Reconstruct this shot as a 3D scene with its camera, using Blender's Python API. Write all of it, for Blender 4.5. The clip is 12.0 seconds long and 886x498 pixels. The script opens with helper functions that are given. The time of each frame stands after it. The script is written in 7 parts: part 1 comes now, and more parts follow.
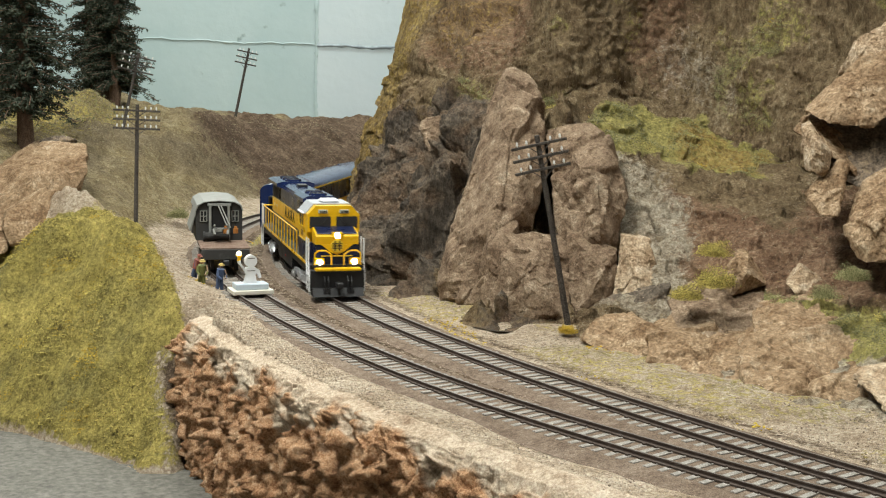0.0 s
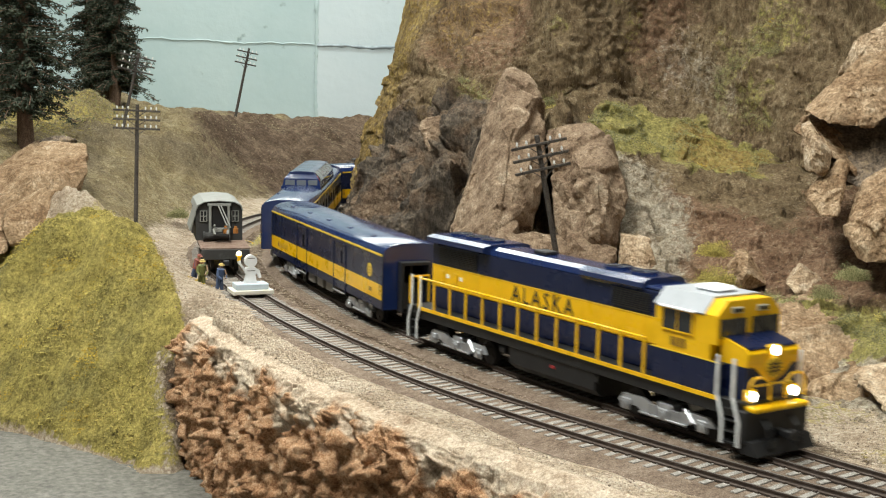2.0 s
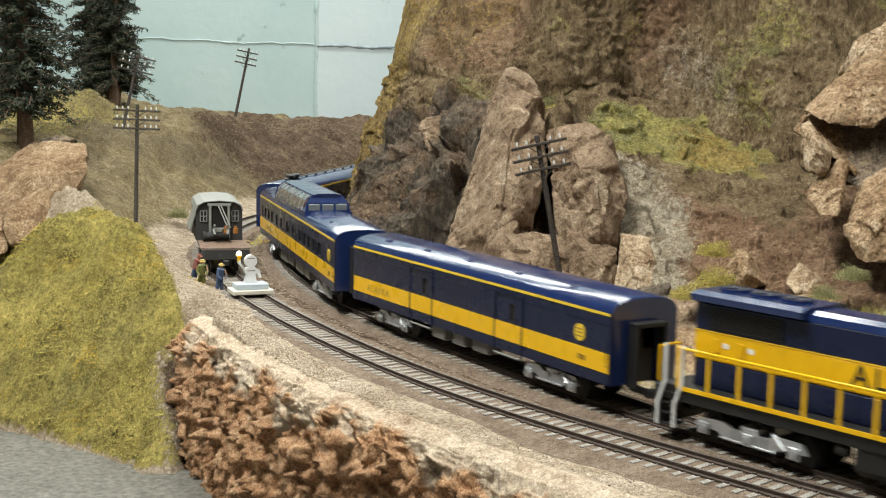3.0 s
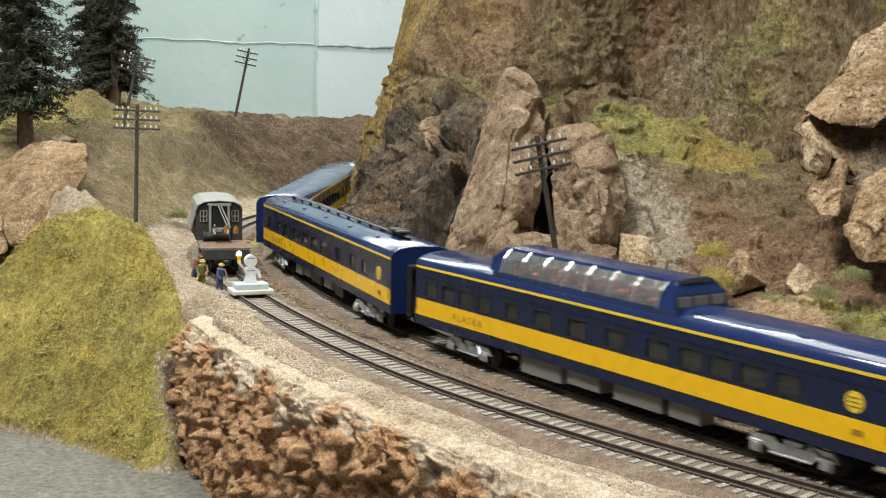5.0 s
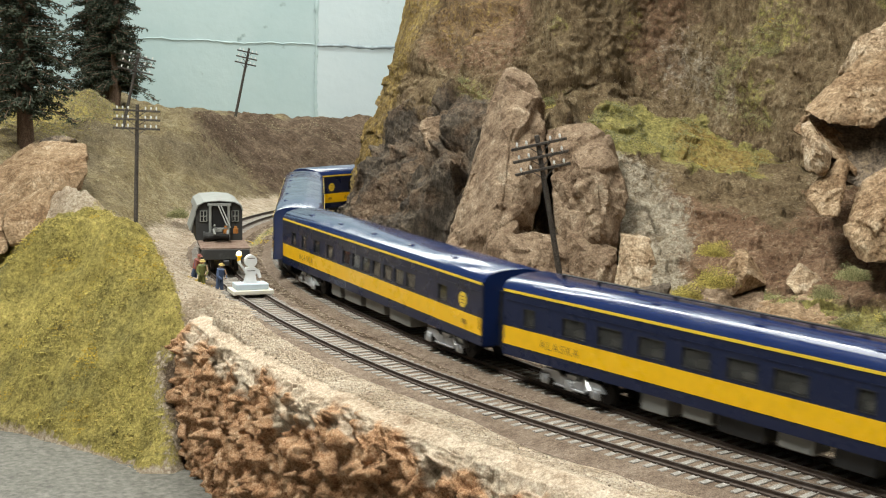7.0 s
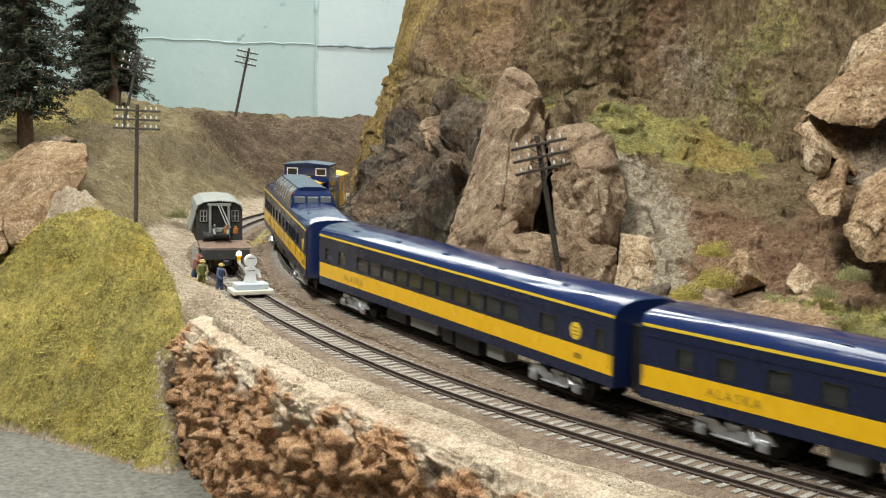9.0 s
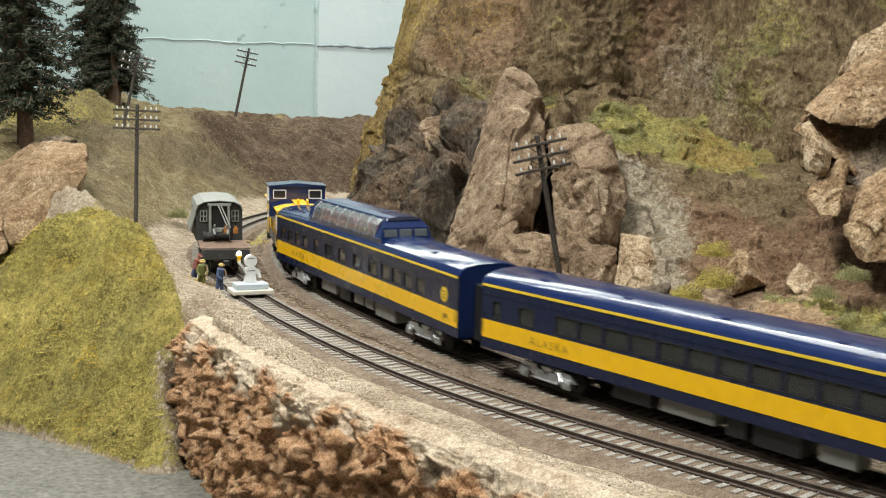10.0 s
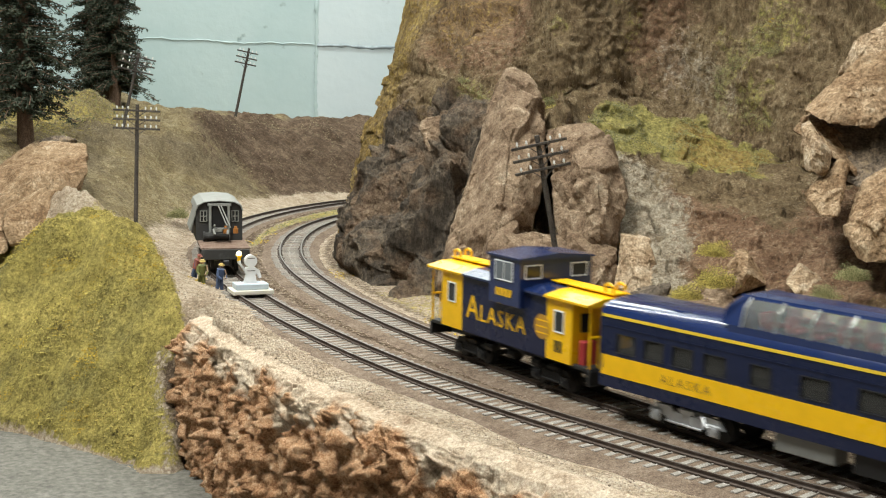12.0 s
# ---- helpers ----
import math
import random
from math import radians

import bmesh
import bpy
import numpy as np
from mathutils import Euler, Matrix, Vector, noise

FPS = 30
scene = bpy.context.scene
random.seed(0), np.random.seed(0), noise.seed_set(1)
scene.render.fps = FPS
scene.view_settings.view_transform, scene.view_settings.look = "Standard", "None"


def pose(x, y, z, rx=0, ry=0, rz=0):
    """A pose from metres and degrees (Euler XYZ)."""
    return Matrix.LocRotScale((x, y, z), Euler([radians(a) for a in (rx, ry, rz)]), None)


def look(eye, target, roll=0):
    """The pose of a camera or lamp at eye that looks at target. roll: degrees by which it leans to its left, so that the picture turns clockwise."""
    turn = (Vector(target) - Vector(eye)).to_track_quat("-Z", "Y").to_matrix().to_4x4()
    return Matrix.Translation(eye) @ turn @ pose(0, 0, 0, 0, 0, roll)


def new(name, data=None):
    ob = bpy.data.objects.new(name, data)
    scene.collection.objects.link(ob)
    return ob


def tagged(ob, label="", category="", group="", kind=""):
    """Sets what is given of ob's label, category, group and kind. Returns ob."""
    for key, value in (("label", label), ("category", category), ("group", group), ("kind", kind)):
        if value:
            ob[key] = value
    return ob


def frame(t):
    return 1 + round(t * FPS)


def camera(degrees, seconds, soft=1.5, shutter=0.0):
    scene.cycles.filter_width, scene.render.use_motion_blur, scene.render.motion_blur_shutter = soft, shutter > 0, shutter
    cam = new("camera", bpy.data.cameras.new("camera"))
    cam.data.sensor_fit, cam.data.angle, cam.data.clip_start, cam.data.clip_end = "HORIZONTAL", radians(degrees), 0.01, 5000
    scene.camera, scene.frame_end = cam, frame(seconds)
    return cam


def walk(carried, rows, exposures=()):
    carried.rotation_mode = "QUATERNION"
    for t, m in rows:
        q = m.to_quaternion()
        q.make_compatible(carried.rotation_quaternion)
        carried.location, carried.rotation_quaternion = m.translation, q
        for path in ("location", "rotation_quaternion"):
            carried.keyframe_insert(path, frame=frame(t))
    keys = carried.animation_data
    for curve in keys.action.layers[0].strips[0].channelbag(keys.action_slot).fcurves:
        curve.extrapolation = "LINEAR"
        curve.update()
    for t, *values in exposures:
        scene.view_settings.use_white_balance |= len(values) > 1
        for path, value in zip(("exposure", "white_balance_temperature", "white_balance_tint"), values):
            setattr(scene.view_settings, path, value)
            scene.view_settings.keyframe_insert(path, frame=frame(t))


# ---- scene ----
cam = camera(37.75, 12.0, soft=1.1, shutter=0.5)
EYE_Z, TILT = 0.1372, radians(7.48)
VIEW = look((0, 0, EYE_Z), (0, math.cos(TILT), EYE_Z - math.sin(TILT)), 1.175)
walk(cam, [(0.0, VIEW), (12.0, VIEW)], exposures=[(0.0, -0.17), (1.0, -0.15), (2.2, 0.0), (12.0, 0.0)])

# ---------------------------------------------------------------- light: a model railway room with unseen lamps above the layout
world = bpy.data.worlds.new("room_air")
scene.world = world
world.use_nodes = True
world.node_tree.nodes["Background"].inputs[0].default_value = (0.9, 0.95, 1.0, 1)
world.node_tree.nodes["Background"].inputs[1].default_value = 0.21
# the last, low and leaning by the back wall, is added to streak the roofs
LAMPS = [(0.05, 1.35, 1.30, 0.5, 1.0, 8.5, 0), (-0.38, 0.36, 1.15, 0.16, 0.8, 30, 0), (0.40, 0.15, 1.2, 0.16, 0.7, 7.5, 0), (-0.35, 1.98, 1.30, 1.4, 0.12, 14, 0), (-0.45, 2.05, 0.80, 1.0, 0.24, 5.5, -40)]
for lx, ly, lz, lw, ll, power, lean in LAMPS:
    data = bpy.data.lights.new("unseen_lamp", "AREA")
    data.shape, data.size, data.size_y, data.energy = "RECTANGLE", lw, ll, power
    data.color = (0.98, 1.0, 0.93)
    new("unseen_lamp", data).matrix_world = pose(lx, ly, lz, lean)


# ---------------------------------------------------------------- mesh helpers
def link(name, bm, material, parent=None, label="", m=None, smooth=False):
    me = bpy.data.meshes.new(name)
    bm.normal_update()
    bm.to_mesh(me)
    bm.free()
    for x in (material if isinstance(material, (list, tuple)) else [material]):
        me.materials.append(x)
    if smooth:
        me.polygons.foreach_set("use_smooth", [True] * len(me.polygons))
    ob = new(name, me)
    if parent is not None:
        ob.parent = parent
    if m is not None:
        ob.matrix_basis = m
    if label:
        ob["label"] = label
    return ob


def part(name, bm, material, parent, label="", smooth=False, m=None):
    return link(name, bm, material, parent, label, m, smooth)


def grid_mesh(name, pts, nu, nv, material, smooth=True, closed=False):
    """A mesh from nu x nv places, as an array of shape (nu, nv, 3)."""
    idx = np.arange(nu * nv).reshape(nu, nv)
    if closed:
        idx = np.concatenate([idx, idx[:, :1]], axis=1)
    q = np.stack([idx[:-1, :-1], idx[1:, :-1], idx[1:, 1:], idx[:-1, 1:]], -1).reshape(-1, 4)
    me = bpy.data.meshes.new(name)
    me.vertices.add(nu * nv)
    me.vertices.foreach_set("co", np.ascontiguousarray(pts, dtype=np.float32).ravel())
    me.loops.add(q.size)
    me.loops.foreach_set("vertex_index", q.ravel().astype(np.int32))
    me.polygons.add(len(q))
    me.polygons.foreach_set("loop_start", np.arange(0, q.size, 4, dtype=np.int32))
    me.update(calc_edges=True)
    me.polygons.foreach_set("use_smooth", [smooth] * len(me.polygons))
    me.materials.append(material)
    return me


def box(bm, x0, x1, y0, y1, z0, z1, bevel=0.0, m=None, mat=0):
    """A box between two corners, with its edges rounded."""
    got = bmesh.ops.create_cube(bm, size=1)["verts"]
    for v in got:
        v.co = Vector(((x0 + x1) / 2 + v.co.x * (x1 - x0), (y0 + y1) / 2 + v.co.y * (y1 - y0), (z0 + z1) / 2 + v.co.z * (z1 - z0)))
    if m is not None:
        bmesh.ops.transform(bm, matrix=m, verts=got)
    faces = {f for v in got for f in v.link_faces}
    for f in faces:
        f.material_index = mat
    if bevel:
        edges = list({e for v in got for e in v.link_edges})
        bmesh.ops.bevel(bm, geom=edges, offset=bevel, segments=1, affect="EDGES")
    return bm


def rod(bm, a, b, r, sides=6, r2=None):
    """A round bar from a to b."""
    a, b = Vector(a), Vector(b)
    d = b - a
    m = Matrix.Translation((a + b) / 2) @ d.to_track_quat("Z", "Y").to_matrix().to_4x4()
    bmesh.ops.create_cone(bm, cap_ends=True, segments=sides, radius1=r, radius2=r if r2 is None else r2, depth=d.length, matrix=m)
    return bm


def bent(bm, pts, r, sides=6):
    for a, b in zip(pts, pts[1:]):
        rod(bm, a, b, r, sides)
    return bm


def prism(bm, outline, x0, x1, mat=0):
    """An outline of (y, z) pulled along x."""
    a = [bm.verts.new((x0, y, z)) for y, z in outline]
    b = [bm.verts.new((x1, y, z)) for y, z in outline]
    n = len(outline)
    fs = [bm.faces.new((a[i], a[(i + 1) % n], b[(i + 1) % n], b[i])) for i in range(n)]
    fs += [bm.faces.new(a[::-1]), bm.faces.new(b)]
    for f in fs:
        f.material_index = mat
    bmesh.ops.recalc_face_normals(bm, faces=fs)
    return bm


def slab(bm, outline, y0, y1):
    """An outline of (x, z) pulled along y."""
    a = [bm.verts.new((x, y0, z)) for x, z in outline]
    b = [bm.verts.new((x, y1, z)) for x, z in outline]
    n = len(outline)
    fs = [bm.faces.new((a[i], a[(i + 1) % n], b[(i + 1) % n], b[i])) for i in range(n)]
    fs += [bm.faces.new(a[::-1]), bm.faces.new(b)]
    bmesh.ops.recalc_face_normals(bm, faces=fs)
    return bm


def root(name, label, category, m=None, group=""):
    ob = new(name)
    ob.empty_display_size = 0.01
    if m is not None:
        ob.matrix_basis = m
    return tagged(ob, label, category, group)


# ---------------------------------------------------------------- value noise on arrays
def vnoise(p, scale, seed=0):
    """Smooth noise in -1..1 at the places p (n, 3)."""
    q = p * scale + seed * 17.31
    i = np.floor(q).astype(np.int64)
    f = q - i
    f = f * f * (3 - 2 * f)
    out = 0.0
    for dx in (0, 1):
        for dy in (0, 1):
            for dz in (0, 1):
                h = (i[:, 0] + dx) * 374761393 + (i[:, 1] + dy) * 668265263 + (i[:, 2] + dz) * 2147483647 + seed * 974634541
                h = (h ^ (h >> 13)) * 1274126177 & 0x7FFFFFFF
                h = (h ^ (h >> 16)) & 0xFFFF
                w = (f[:, 0] if dx else 1 - f[:, 0]) * (f[:, 1] if dy else 1 - f[:, 1]) * (f[:, 2] if dz else 1 - f[:, 2])
                out = out + w * (h / 32767.5 - 1)
    return out


def fbm(p, scale, octaves=4, seed=0, gain=0.5, ridged=False):
    out, amp = 0.0, 1.0
    for o in range(octaves):
        n = vnoise(p, scale * 2.03 ** o, seed + o)
        out = out + amp * ((1 - 2 * np.abs(n)) if ridged else n)
        amp *= gain
    return out


def cells(p, scale, seed=0):
    """Broken cells: each one's height -1..1, the cleft round it 0..1, its own tilted plane, and the distance from its heart."""
    q = p * scale
    i = np.floor(q).astype(np.int64)
    d1 = np.full(len(p), 9.0)
    d2 = np.full(len(p), 9.0)
    val, tilt = np.zeros(len(p)), np.zeros(len(p))
    for dx in (-1, 0, 1):
        for dy in (-1, 0, 1):
            for dz in (-1, 0, 1):
                c = i + (dx, dy, dz)
                h = c[:, 0] * 374761393 + c[:, 1] * 668265263 + c[:, 2] * 2147483647 + seed * 974634541
                h = (h ^ (h >> 13)) * 1274126177 & 0x7FFFFFFF
                h = h ^ (h >> 16)
                o = np.stack([(h & 255), (h >> 8) & 255, (h >> 16) & 255], 1) / 255.0
                r = q - c - o
                d = np.sqrt((r ** 2).sum(1))
                g = np.stack([(h >> 3) & 127, (h >> 11) & 127, (h >> 19) & 127], 1) / 63.5 - 1
                closer = d < d1
                d2 = np.where(closer, d1, np.minimum(d2, d))
                val = np.where(closer, ((h >> 4) & 1023) / 511.5 - 1, val)
                tilt = np.where(closer, (r * g).sum(1), tilt)
                d1 = np.where(closer, d, d1)
    return val, np.clip(1 - (d2 - d1) * 5, 0, 1), tilt, d1


def smooth(a, b, x):
    t = np.clip((x - a) / (b - a), 0, 1)
    return t * t * (3 - 2 * t)


# ---------------------------------------------------------------- the two tracks, seen in plan; rail head at z = 0
class Line:
    """A centre line from a start, a heading and curvatures at even steps, run against the train's way."""

    def __init__(self, x, y, heading, step, bends, heights, before, after):
        ds = 0.005
        n0, n1, n2 = int(before / ds), int(step * (len(bends) - 1) / ds), int(after / ds)
        s = np.arange(-n0, n1 + n2 + 1) * ds
        k = np.interp(s, np.arange(len(bends)) * step, bends)
        k[s < 0] = 0
        k[s > n1 * ds] = 0
        turn = np.concatenate([[0], np.cumsum((k[1:] + k[:-1]) / 2 * ds)])
        th = heading + turn - turn[n0]
        px = np.concatenate([[0], np.cumsum((np.cos(th[1:]) + np.cos(th[:-1])) / 2 * ds)])
        py = np.concatenate([[0], np.cumsum((np.sin(th[1:]) + np.sin(th[:-1])) / 2 * ds)])
        self.s, self.th = s, th
        self.x, self.y = x + px - px[n0], y + py - py[n0]
        self.z = np.interp(s, np.linspace(0.45, 1.55, 6), heights)

    def at(self, s, side=0.0, up=0.0):
        """The place at s, side metres to the left of the line's run."""
        th = np.interp(s, self.s, self.th)
        return Vector((np.interp(s, self.s, self.x) - math.sin(th) * side, np.interp(s, self.s, self.y) + math.cos(th) * side, np.interp(s, self.s, self.z) + up))

    def heading(self, s):
        return float(np.interp(s, self.s, self.th))

    def near(self, x, y):
        """Signed distance (left positive), place along and height of the line nearest to the places."""
        keep = slice(None, None, 3)
        cx, cy, th = self.x[keep], self.y[keep], self.th[keep]
        side, along = np.empty(len(x)), np.empty(len(x))
        for a in range(0, len(x), 20000):
            b = slice(a, a + 20000)
            d = (x[b, None] - cx) ** 2 + (y[b, None] - cy) ** 2
            i = d.argmin(1)
            dx, dy = x[b] - cx[i], y[b] - cy[i]
            left = -np.sin(th[i]) * dx + np.cos(th[i]) * dy
            side[b] = np.where(left < 0, -1, 1) * np.sqrt(d[np.arange(len(i)), i])
            along[b] = self.s[keep][i]
        return side, along, np.interp(along, self.s, self.z)


MAIN = Line(0.171, 0.424, 2.268, 0.1722, [-0.896, -0.463, -0.748, -1.021, -1.601, -2.658, -3.0, -3.0, -2.2], [0, 0, 0.0039, 0.0055, 0.0066, 0.0066], 2.6, 2.6)
SIDING = Line(0.135, 0.42, 2.327, 0.1875, [-0.229, -1.169, -0.607, -0.943, -1.669, -1.904, -1.95, -1.98, -2.0], [0, 0, 0.002, 0.0031, 0.0039, 0.0045], 2.6, 2.0)


# ---------------------------------------------------------------- materials
class Nodes:
    def __init__(self, name):
        self.m = bpy.data.materials.new(name)
        self.m.use_nodes = True
        self.t = self.m.node_tree
        self.b = self.t.nodes["Principled BSDF"]
        self.co = self.add("ShaderNodeTexCoord").outputs["Object"]

    def add(self, kind, **sets):
        n = self.t.nodes.new(kind)
        for k, v in sets.items():
            if k in n.inputs:
                n.inputs[k].default_value = v
        return n

    def wire(self, a, b):
        self.t.links.new(a, b)

    def noise(self, scale, detail=6, rough=0.6, stretch=None):
        n = self.add("ShaderNodeTexNoise", Scale=scale, Detail=detail, Roughness=rough)
        src = self.co
        if stretch:
            mp = self.add("ShaderNodeMapping", Scale=stretch)
            self.wire(src, mp.inputs["Vector"])
            src = mp.outputs[0]
        self.wire(src, n.inputs["Vector"])
        return n.outputs["Fac"]

    def broken(self, scale, stretch=None, share=0.55, k=6.5):
        """Coarse patches broken up by fine ones."""
        m = self.add("ShaderNodeMix")
        m.data_type = "FLOAT"
        m.inputs[0].default_value = share
        self.wire(self.noise(scale, 8, 0.75, stretch), m.inputs[2])
        self.wire(self.noise(scale * k, 8, 0.8, stretch), m.inputs[3])
        return m.outputs[0]

    def ramp(self, fac, stops):
        r = self.add("ShaderNodeValToRGB")
        el = r.color_ramp.elements
        while len(el) < len(stops):
            el.new(0.5)
        for e, (p, c) in zip(el, stops):
            e.position, e.color = p, (*c, 1)
        self.wire(fac, r.inputs[0])
        return r.outputs[0]

    def mix(self, fac, a, b, blend="MIX"):
        n = self.add("ShaderNodeMix")
        n.data_type, n.blend_type = "RGBA", blend
        for src, i in ((fac, 0), (a, 6), (b, 7)):
            if isinstance(src, (int, float)):
                n.inputs[i].default_value = src
            elif isinstance(src, tuple):
                n.inputs[i].default_value = (*src, 1)
            else:
                self.wire(src, n.inputs[i])
        return n.outputs[2]

    def scaled(self, fac, lo, hi, a=0.0, b=1.0):
        n = self.add("ShaderNodeMapRange")
        for i, v in enumerate((lo, hi, a, b), 1):
            n.inputs[i].default_value = v
        self.wire(fac, n.inputs[0])
        return n.outputs[0]

    def bump(self, fac, height, strength=1.0):
        n = self.add("ShaderNodeBump", Strength=strength, Distance=height)
        self.wire(fac, n.inputs["Height"])
        old = self.b.inputs["Normal"].links
        if old:
            self.wire(old[0].from_socket, n.inputs["Normal"])
        self.wire(n.outputs[0], self.b.inputs["Normal"])

    def done(self, colour, rough=0.85, metal=0.0, spec=0.3):
        if isinstance(colour, tuple):
            self.b.inputs["Base Color"].default_value = (*colour, 1)
        else:
            self.wire(colour, self.b.inputs["Base Color"])
        if isinstance(rough, float):
            self.b.inputs["Roughness"].default_value = rough
        else:
            self.wire(rough, self.b.inputs["Roughness"])
        self.b.inputs["Metallic"].default_value = metal
        self.b.inputs["Specular IOR Level"].default_value = spec
        return self.m


def paint(name, colour, rough=0.35, dust=0.12, metal=0.0, spec=0.4):
    """Model paint with a little dust and uneven gloss."""
    n = Nodes(name)
    dark = tuple(c * 0.9 for c in colour)
    lite = tuple(c * (1 - dust) + 0.45 * dust for c in colour)
    c = n.ramp(n.noise(160, 5), [(0.3, dark), (0.55, colour), (0.8, lite)])
    n.bump(n.noise(900, 3), 0.0001, 0.25)
    return n.done(c, n.scaled(n.noise(60, 4), 0.3, 0.75, max(rough - 0.08, 0.05), rough + 0.12), metal, spec)


def scenery(name, cols, scale=40, grain=500, height=0.0012, fine=0.0005, rough=0.95, stretch=None, spots=None):
    """Ground-cover and stone: patches, grain and two scales of relief."""
    n = Nodes(name)
    k = len(cols)
    big = n.ramp(n.broken(scale, stretch), [(0.36 + 0.28 * i / (k - 1), c) for i, c in enumerate(cols)])
    g = n.noise(grain, 6, 0.7)
    col = n.mix(0.55, big, n.ramp(g, [(0.34, (0.12, 0.12, 0.12)), (0.5, (0.5, 0.5, 0.5)), (0.66, (0.9, 0.9, 0.9))]), "OVERLAY")
    if spots:
        col = n.mix(n.scaled(n.noise(scale * 2.3, 6, 0.7), 0.56, 0.64), col, spots)
    n.bump(n.noise(scale * 5, 7, 0.7, stretch), height)
    n.bump(g, fine)
    return n.done(col, rough, spec=0.15)


def ground_material():
    """Scenic ground: dirt, straw flock, green flock and reddish rock flour, which also holds the far bank's shade,
    spread by the cover attribute.
    """
    n = Nodes("scenic_ground")
    a = n.add("ShaderNodeAttribute")
    a.attribute_name = "cover"
    sep = n.add("ShaderNodeSeparateColor")
    n.wire(a.outputs["Color"], sep.inputs[0])
    grain = n.noise(650, 6, 0.8)
    patch = n.broken(45)
    dirt = n.ramp(patch, [(0.36, (0.27, 0.185, 0.12)), (0.48, (0.51, 0.40, 0.29)), (0.60, (0.75, 0.645, 0.515))])
    straw = n.ramp(n.broken(40, (1, 1, 0.4)), [(0.38, (0.13, 0.095, 0.05)), (0.5, (0.30, 0.235, 0.13)), (0.62, (0.48, 0.41, 0.26))])
    green = n.ramp(n.broken(40), [(0.38, (0.085, 0.07, 0.028)), (0.45, (0.30, 0.245, 0.075)), (0.53, (0.49, 0.40, 0.125)), (0.62, (0.70, 0.55, 0.18))])
    green = n.mix(n.scaled(n.noise(17, 5, 0.7), 0.50, 0.66), green, n.ramp(n.broken(50), [(0.38, (0.07, 0.062, 0.025)), (0.48, (0.185, 0.165, 0.06)), (0.58, (0.34, 0.295, 0.115))]))
    red = n.ramp(n.broken(45), [(0.38, (0.06, 0.04, 0.027)), (0.5, (0.145, 0.10, 0.068)), (0.62, (0.31, 0.225, 0.155))])
    straw = n.mix(n.scaled(n.noise(14, 5, 0.65), 0.42, 0.62), straw, n.ramp(n.broken(60), [(0.38, (0.09, 0.068, 0.042)), (0.5, (0.21, 0.165, 0.105)), (0.62, (0.36, 0.30, 0.20))]))
    wob = n.scaled(n.noise(260, 6, 0.75), 0.25, 0.75, -0.35, 0.35)

    def mask(channel):
        add = n.add("ShaderNodeMath")
        n.wire(sep.outputs[channel], add.inputs[0])
        n.wire(wob, add.inputs[1])
        return n.scaled(add.outputs[0], 0.38, 0.62)

    col = n.mix(mask(1), dirt, straw)
    col = n.mix(mask(2), col, red)
    col = n.mix(mask(0), col, green)
    col = n.mix(0.6, col, n.ramp(grain, [(0.34, (0.12, 0.12, 0.12)), (0.5, (0.5, 0.5, 0.5)), (0.66, (0.9, 0.9, 0.9))]), "OVERLAY")
    n.bump(n.noise(250, 7, 0.75), 0.005)
    n.bump(grain, 0.002)
    return n.done(col, 0.97, spec=0.1)


def cork_material():
    """Porous red-brown rock, sandy towards its top."""
    n = Nodes("cork_rock")
    a = n.add("ShaderNodeAttribute")
    a.attribute_name = "sand"
    rock = n.ramp(n.broken(130), [(0.34, (0.06, 0.027, 0.015)), (0.42, (0.24, 0.115, 0.058)), (0.50, (0.46, 0.26, 0.14)), (0.57, (0.60, 0.40, 0.25)), (0.65, (0.74, 0.59, 0.44))])
    sand = n.ramp(n.broken(45), [(0.36, (0.26, 0.175, 0.115)), (0.48, (0.50, 0.39, 0.285)), (0.60, (0.70, 0.59, 0.465))])
    grain = n.noise(900, 6, 0.75)
    col = n.mix(n.scaled(a.outputs["Fac"], 0.3, 0.7), rock, sand)
    col = n.mix(0.5, col, n.ramp(grain, [(0.34, (0.15, 0.15, 0.15)), (0.5, (0.5, 0.5, 0.5)), (0.66, (0.87, 0.87, 0.87))]), "OVERLAY")
    n.bump(n.noise(300, 7, 0.75), 0.0014)
    n.bump(grain, 0.0009)
    return n.done(col, 0.95, spec=0.12)


M = {}
M["ground"] = ground_material()
M["ballast"] = scenery("ballast", [(0.09, 0.062, 0.044), (0.18, 0.132, 0.098), (0.30, 0.24, 0.19)], 60, 1500, 0.0006, 0.0008)
M["cork"] = cork_material()
M["rock_brown"] = scenery("rock_red_brown", [(0.065, 0.042, 0.028), (0.155, 0.104, 0.068), (0.255, 0.185, 0.126), (0.45, 0.37, 0.275)], 22, 800, 0.0016, 0.0006)
M["rock_tan"] = scenery("rock_tan", [(0.12, 0.076, 0.044), (0.28, 0.195, 0.122), (0.42, 0.325, 0.225), (0.60, 0.52, 0.41)], 26, 700, 0.0016, 0.0006)
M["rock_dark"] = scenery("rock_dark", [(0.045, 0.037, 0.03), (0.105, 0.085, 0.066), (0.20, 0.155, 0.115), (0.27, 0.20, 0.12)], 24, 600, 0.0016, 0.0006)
M["rail_steel"] = paint("rail_steel", (0.16, 0.14, 0.125), 0.45, 0.2, 0.6)
M["rail_web"] = paint("rusty_rail_web", (0.06, 0.042, 0.033), 0.75)
M["sleeper"] = scenery("sleeper_wood", [(0.15, 0.135, 0.12), (0.28, 0.26, 0.235), (0.42, 0.395, 0.36)], 200, 2000, 0.0003, 0.0002)


